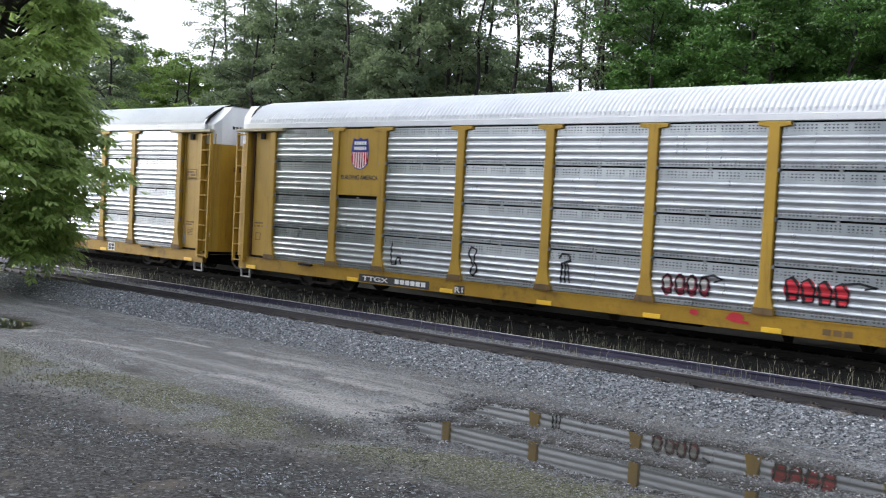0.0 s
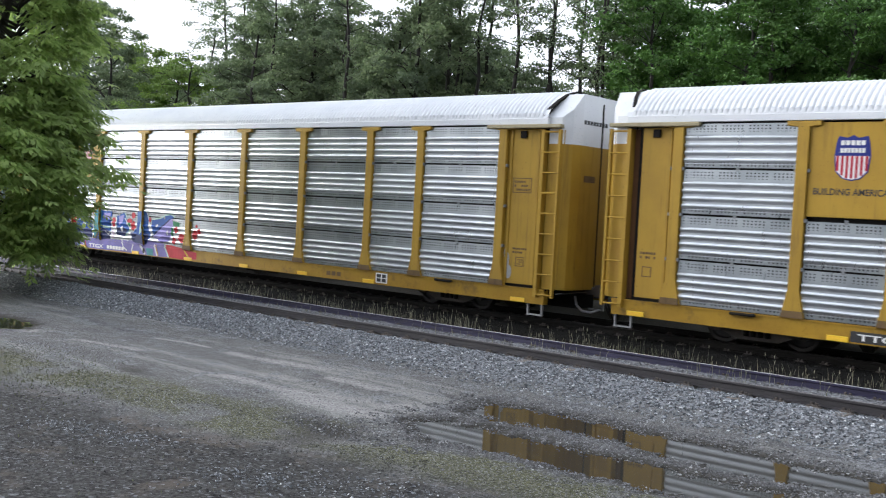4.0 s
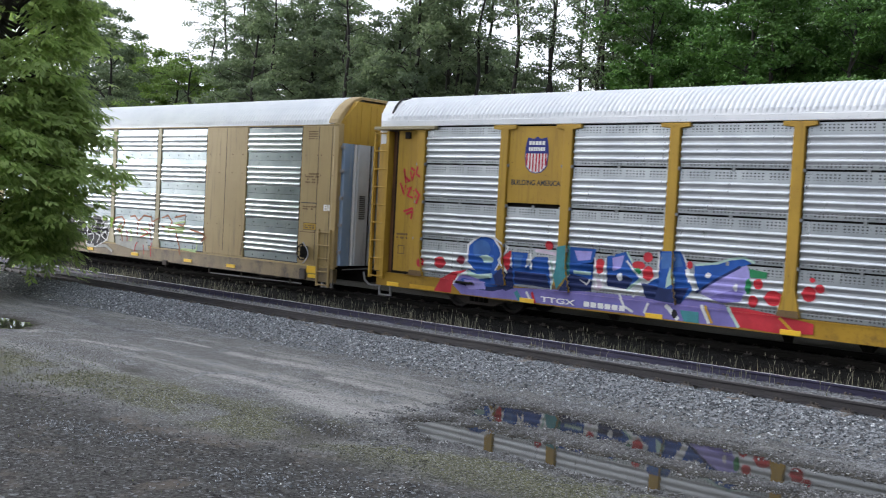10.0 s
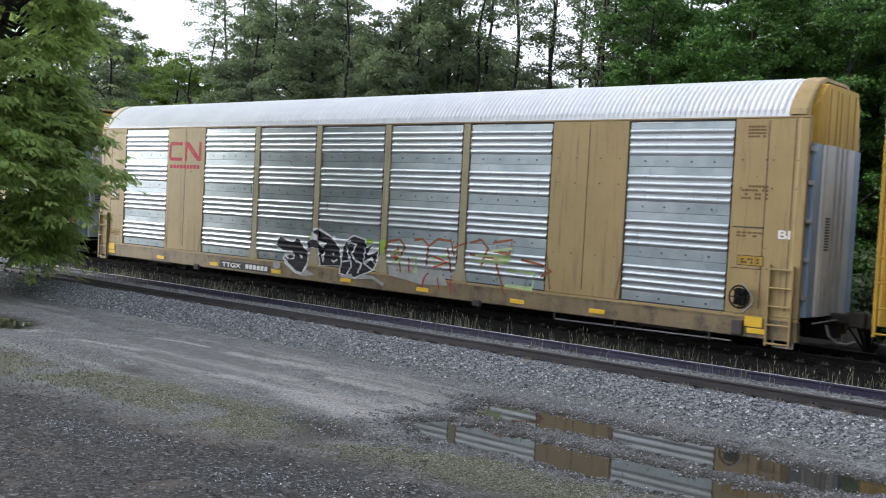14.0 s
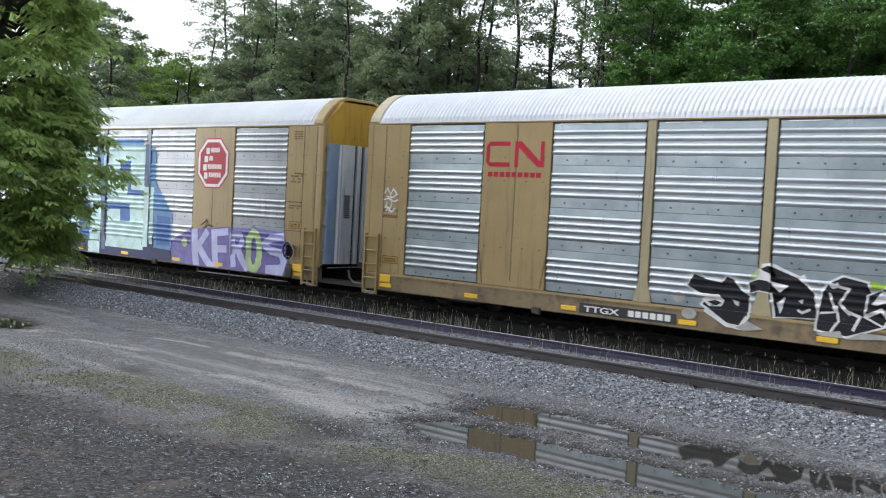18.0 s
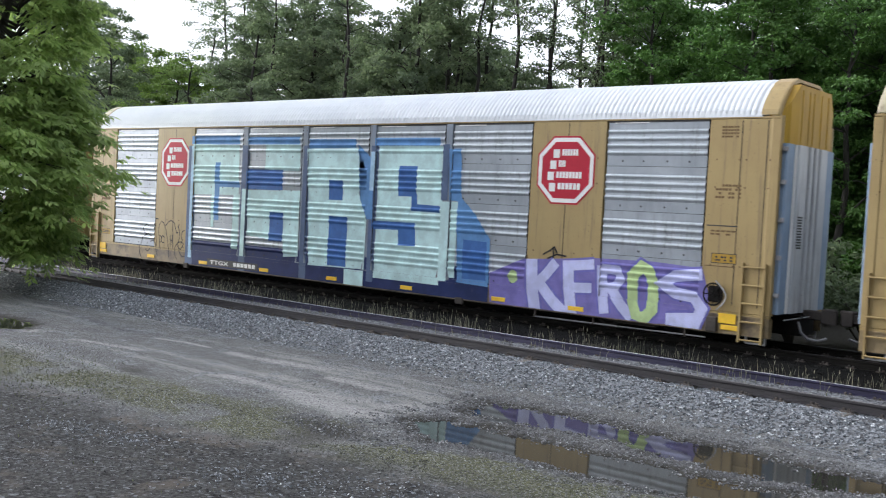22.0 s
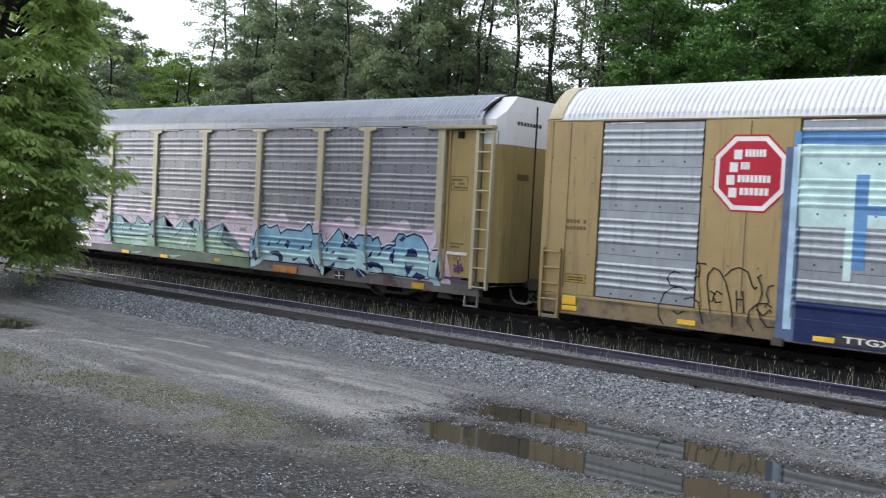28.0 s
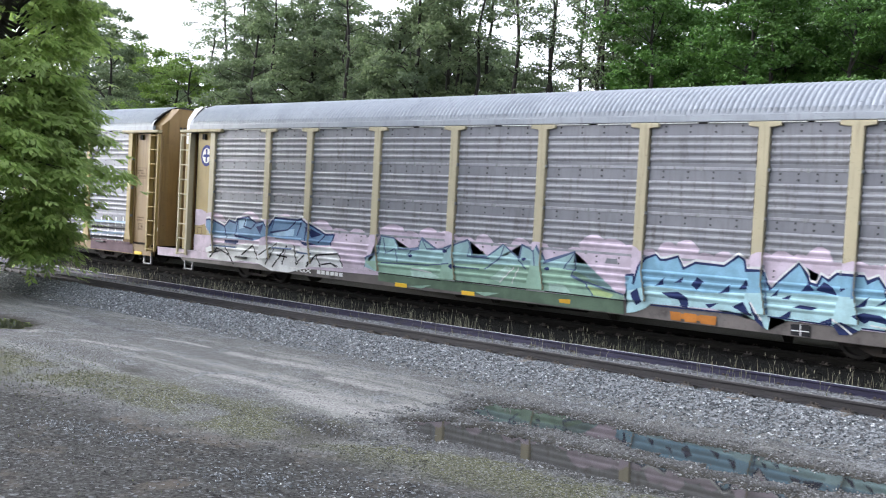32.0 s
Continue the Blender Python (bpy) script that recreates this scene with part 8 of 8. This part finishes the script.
def hanging_tree():
    """The broad tree beside the road whose sprays of narrow leaflets hang in front of the train."""
    rnd, rng = random.Random(5), np.random.RandomState(5)
    tree = new("roadside_tree")
    tree.location = (-29.6, -7.9, -0.5)
    tagged(tree, "leafy roadside tree with drooping sprays of narrow leaflets", "tree")
    V, F = [], []
    add_tube(V, F, [Vector((-2.3, -1.4, -0.3)), Vector((-1.9, -1.0, 3.0)), Vector((-0.6, -0.2, 6.0)), Vector((0.3, 0.2, 9.5)), Vector((0.4, 0.3, 12.5))], [0.34, 0.27, 0.2, 0.12, 0.02], 9)
    sprays = []
    for k in range(360):
        h = rnd.uniform(1.15, 12.8)
        a = rnd.uniform(0, 6.283)
        full = float(np.interp(h, (0.3, 0.9, 1.5, 2.0, 2.8, 3.6, 4.4, 5.4, 6.2, 7.2, 8.2, 10, 12, 13), (1.9, 2.5, 2.2, 1.7, 2.9, 3.5, 3.0, 2.7, 2.3, 2.6, 3.0, 2.9, 2.0, 0.8)))
        reach = full * rnd.uniform(0.25, 1.0) ** 0.45 * (1.35 if math.sin(a) < -0.2 or math.cos(a) < -0.3 else 1.0)
        lean = max(1 - h / 7.5, 0)
        start = Vector((0.03 * h - 2.2 * lean, 0.03 * h - 1.3 * lean, h * 0.85 + 0.4))
        tip = Vector((math.cos(a) * reach, math.sin(a) * reach, h + rnd.uniform(-0.3, 0.3)))
        mid = start.lerp(tip, 0.55) + Vector((0, 0, 0.45))
        if k % 2 == 0:
            add_tube(V, F, [start, mid, tip], [0.05, 0.03, 0.008], 5)
        way = (tip - mid).normalized()
        sprays += [(tip, way, 1.0), (mid.lerp(tip, 0.6), way, 0.85)]
    part("trunk", raw_mesh("trunk", V, F, [BARK], True), None, tree)
    # compound leaves on drooping sprays: a stalk with five narrow leaflets
    lv, lf = [], []
    for tip, way, size in sprays:
        for j in range(26 if 1.3 < tip.z < 6 else 18):
            o = Vector((rnd.gauss(0, 0.30), rnd.gauss(0, 0.30), 0)) * size
            o.z = -1.1 * (o.x * o.x + o.y * o.y) + rnd.gauss(0, 0.09)
            base = tip + o
            d = (Vector((o.x, o.y, 0)) * 2.2 + way * 0.4 + Vector((rnd.gauss(0, 0.5), rnd.gauss(0, 0.5), rnd.uniform(-0.75, 0.0)))).normalized()
            up = Vector((rnd.gauss(0, 0.25), rnd.gauss(0, 0.25), 1))
            sd = d.cross(up).normalized()
            nn = sd.cross(d).normalized()
            ln = rnd.uniform(0.20, 0.36)
            for q, (fwd, lat) in enumerate(((0.35, 1), (0.35, -1), (0.7, 1), (0.7, -1), (1.0, 0))):
                o = base + d * ln * fwd
                dd = (d * (0.7 if lat else 1.0) + sd * 0.8 * lat + Vector((0, 0, -0.25))).normalized()
                ss = dd.cross(nn).normalized()
                L = rnd.uniform(0.20, 0.33)
                i0 = len(lv)
                lv += [o, o + dd * L * 0.45 + ss * L * 0.17 + nn * 0.006, o + dd * L, o + dd * L * 0.45 - ss * L * 0.17 + nn * 0.006]
                lf.append((i0, i0 + 1, i0 + 2, i0 + 3))
    part("crown", raw_mesh("crown", [tuple(v) for v in lv], lf, [LEAF_NEAR]), None, tree)


hanging_tree()

# ---- loose stones and weeds ----
def stone_material(name, a, b, c):
    m, n, l, p = shader(name)
    geo = n.new("ShaderNodeNewGeometry")
    col = mixed(n, l, band(n, l, geo.outputs["Random Per Island"], 0.0, 0.8), a, b)
    col = mixed(n, l, band(n, l, geo.outputs["Random Per Island"], 0.9, 0.95), col, c)
    vec = mapped(n, l, world_space=True)
    col = mixed(n, l, band(n, l, noise_of(n, l, vec, 60), 0.45, 0.7), col, tuple(q * 0.7 for q in a))
    l.new(col, p.inputs["Base Color"])
    p.inputs["Roughness"].default_value, p.inputs["Specular IOR Level"].default_value = 0.85, 0.2
    return m


BALLAST = stone_material("crushed_ballast_stone", (0.075, 0.082, 0.091), (0.285, 0.302, 0.325), (0.56, 0.58, 0.60))
# stones tinted near black for the shade under the train
SHADE_STONE = stone_material("shade_dark_stone", (0.004, 0.004, 0.004), (0.011, 0.0105, 0.010), (0.045, 0.045, 0.043))
GRIT = stone_material("road_grit_stone", (0.073, 0.073, 0.075), (0.194, 0.196, 0.206), (0.375, 0.382, 0.387))


def stones(name, label, n, xr, yr, size, mat, seed, keep=None):
    rng = np.random.RandomState(seed)
    x, y = rng.uniform(*xr, n), rng.uniform(*yr, n)
    if keep is not None:
        k = keep(x, y, rng)
        x, y = x[k], y[k]
    n = len(x)
    z = ground_z(x, y)
    s = size * rng.uniform(0.5, 1.5, (n, 1, 1)) * np.array([1.0, 0.85, 0.6])[None, None]
    base = np.array([(1, 0, 0), (0, 1, 0), (-1, 0, 0), (0, -1, 0), (0, 0, 1), (0, 0, -1.0)])[None]
    v = base * s * rng.uniform(0.6, 1.3, (n, 6, 1)) * 0.5
    v += rng.normal(0, 0.10, (n, 6, 3)) * s
    a = rng.uniform(0, 6.283, n)
    c, sn = np.cos(a)[:, None], np.sin(a)[:, None]
    v = np.stack([v[..., 0] * c - v[..., 1] * sn, v[..., 0] * sn + v[..., 1] * c, v[..., 2]], -1)
    v += np.stack([x, y, z + size * 0.12], -1)[:, None]
    tri = np.array([(0, 1, 4), (1, 2, 4), (2, 3, 4), (3, 0, 4), (1, 0, 5), (2, 1, 5), (3, 2, 5), (0, 3, 5)])
    f = (np.arange(n)[:, None, None] * 6 + tri[None]).reshape(-1, 3)
    ob = new(name, raw_mesh(name, v.reshape(-1, 3), f, [mat]))
    return tagged(ob, label, "gravel", kind="stuff")


def not_rail(x, y, rng):
    ok = np.ones(len(x), bool)
    for yr in (-5.93, -4.42, -0.755, 0.755):
        ok &= np.abs(y - yr) > 0.09
    return ok


stones("ballast", "crushed grey ballast stones on the track shoulder", 30000, (-36, 1), (-7.85, -6.1), 0.052, BALLAST, 1,
       lambda x, y, r: r.uniform(0, 1, len(x)) > np.clip((-7.1 - y) / 0.7, 0, 1) ** 0.7)
stones("ballast", "dirty ballast stones between the rails", 6000, (-36, 2), (-6.2, -4.5), 0.05, GRIT, 2, not_rail)
stones("ballast", "ballast stones under the train, near black with its shade", 7000, (-36, 2), (-4.3, -0.9), 0.055, SHADE_STONE, 8, not_rail)


def grit_zone(x, y, rng):
    g = wave_noise(x, y, 0.9, 21) + 0.6 * wave_noise(x, y, 2.5, 22)
    return rng.normal(0, 0.8, len(x)) < g - 0.1 - np.clip((-13.0 - y) * 0.5, 0, 1.0)


stones("road_gravel", "loose grey grit scattered over the road", 46000, (-20, -2), (-18, -7.6), 0.020, GRIT, 3, grit_zone)
stones("road_gravel", "patch of pale crushed stone on the dark earth", 6500, (-14, -6.5), (-16.5, -13.4), 0.032, BALLAST, 9,
       lambda x, y, r: r.uniform(0, 1, len(x)) < np.exp(-(seg_dist(x, y, [(-12.5, -15.2), (-11.2, -14.85)]) / 0.42) ** 2) + np.exp(-(seg_dist(x, y, [(-9.0, -15.0), (-7.4, -14.0)]) / 0.5) ** 2))


DARK_GRIT = stone_material("dark_pebble", (0.018, 0.018, 0.019), (0.050, 0.049, 0.048), (0.20, 0.20, 0.20))
stones("road_gravel", "dark pebbles and clods on the bare earth", 9000, (-19, -3), (-18, -12.6), 0.024, DARK_GRIT, 12,
       lambda x, y, r: r.normal(0, 0.6, len(x)) < wave_noise(x, y, 1.1, 25) + 0.3)
stones("road_gravel", "dark grit strewn over the road", 10000, (-22, -4), (-13, -7.8), 0.017, DARK_GRIT, 13,
       lambda x, y, r: r.normal(0, 0.5, len(x)) < wave_noise(x, y, 1.3, 26) - 0.1)


def rim(x, y, rng):
    z = ground_z(x, y)
    return np.abs(z - WATER_Z - 0.012) < 0.03


stones("shore_gravel", "wet grit along the rim of the puddle", 22000, (-11.4, -1.5), (-12.6, -7.8), 0.036, GRIT, 4, rim)

STRAW = leaf_material("dry_grass", (0.170, 0.168, 0.115), (0.330, 0.318, 0.230), (0.130, 0.140, 0.085), 0.3)
MOSS = leaf_material("short_green_weeds", (0.055, 0.066, 0.028), (0.100, 0.115, 0.048), (0.080, 0.080, 0.046), 0.2)


def blades(name, label, n, xr, yr, h, mat, seed, keep=None, head=True, width=0.006):
    """Thin bent grass stalks, some with a seed head."""
    rng = np.random.RandomState(seed)
    V, F = [], []
    x, y = rng.uniform(*xr, n), rng.uniform(*yr, n)
    if keep is not None:
        k = keep(x, y, rng)
        x, y = x[k], y[k]
    z = ground_z(x, y)
    for i in range(len(x)):
        hh, a, le = h * rng.uniform(0.25, 1.0) ** 1.5 * 1.7, rng.uniform(0, 6.283), rng.uniform(0.05, 0.45)
        dx, dy = math.cos(a), math.sin(a)
        w = width * rng.uniform(0.7, 1.5)
        px, py = -dy * w, dx * w
        b = len(V)
        for t in (0.0, 0.5, 1.0):
            ox, oy = dx * le * hh * t * t, dy * le * hh * t * t
            k = 1.0 - 0.6 * t
            V += [(x[i] + ox - px * k, y[i] + oy - py * k, z[i] - 0.01 + hh * t), (x[i] + ox + px * k, y[i] + oy + py * k, z[i] - 0.01 + hh * t)]
        F += [(b, b + 1, b + 3, b + 2), (b + 2, b + 3, b + 5, b + 4)]
        if head and rng.uniform() < 0.22:
            q = Vector((x[i] + dx * le * hh, y[i] + dy * le * hh, z[i] + hh))
            add_tube(V, F, [q, q + Vector((0, 0, 0.035)), q + Vector((dx * 0.01, dy * 0.01, 0.08))], [0.003, 0.011, 0.003], 5)
    ob = new(name, raw_mesh(name, V, F, [mat]))
    return tagged(ob, label, "weeds", kind="stuff")


def tufts(x, y, rng):
    return rng.normal(0, 0.4, len(x)) < wave_noise(x, y, 2.0, 31) + 0.5 * wave_noise(x, y, 6.0, 32)


blades("weeds", "dry straw-coloured weeds between the tracks", 3600, (-42, 4), (-4.28, -2.9), 0.22, STRAW, 5, tufts, True, 0.0045)
blades("weeds", "low fuzzy dry grass along the rail", 7000, (-42, 4), (-4.3, -3.1), 0.09, STRAW, 16, tufts, False, 0.004)
blades("weeds", "sparse weeds inside the siding", 700, (-36, 3), (-5.8, -4.5), 0.16, STRAW, 6, tufts)
blades("road_weeds", "short mossy weeds on the bare earth", 26000, (-21, -4), (-17.5, -11.6), 0.028, MOSS, 7,
       lambda x, y, r: (r.normal(0, 0.45, len(x)) < wave_noise(x, y, 0.55, 41) + 1.1 * np.exp(-((y + 13.1 - 0.06 * (x + 12)) / 0.8) ** 2) - 0.9), False, 0.007)


# ---- what moves ----
TRAIN = [(0.0, -55.743), (2.0, -48.805), (4.0, -41.837), (6.0, -34.819), (8.0, -27.866), (10.0, -20.912), (12.0, -13.963), (14.0, -6.999), (16.0, -0.004), (18.0, 6.999), (20.0, 13.990), (22.0, 20.963), (24.0, 27.914), (26.0, 34.843), (28.0, 41.730), (30.0, 48.556), (32.0, 55.433)]


def motions():
    """The train rolls past at a steady pace; its wheels turn."""
    for car, x in ((car_a, 42.84), (car_b, 14.22), (car_c, -14.27), (car_d, -42.83), (car_e, -71.4), (car_f, -99.95)):
        walk(car, [(t, pose(x + s, 0, 0)) for t, s in TRAIN])
    ts, ss = [t for t, _ in TRAIN], [s for _, s in TRAIN]
    for ws, dx in wheelsets:
        rows = []
        for i in range(0, 214):
            t = min(i * 0.15, 32.0)
            turn = math.degrees(float(np.interp(t, ts, ss)) / WHEEL_R)
            rows.append((t, pose(dx, 0, WHEEL_R, 0, turn, 0)))
        rows.append((32.0, pose(dx, 0, WHEEL_R, 0, math.degrees(ss[-1] / WHEEL_R), 0)))
        walk(ws, rows)


motions()
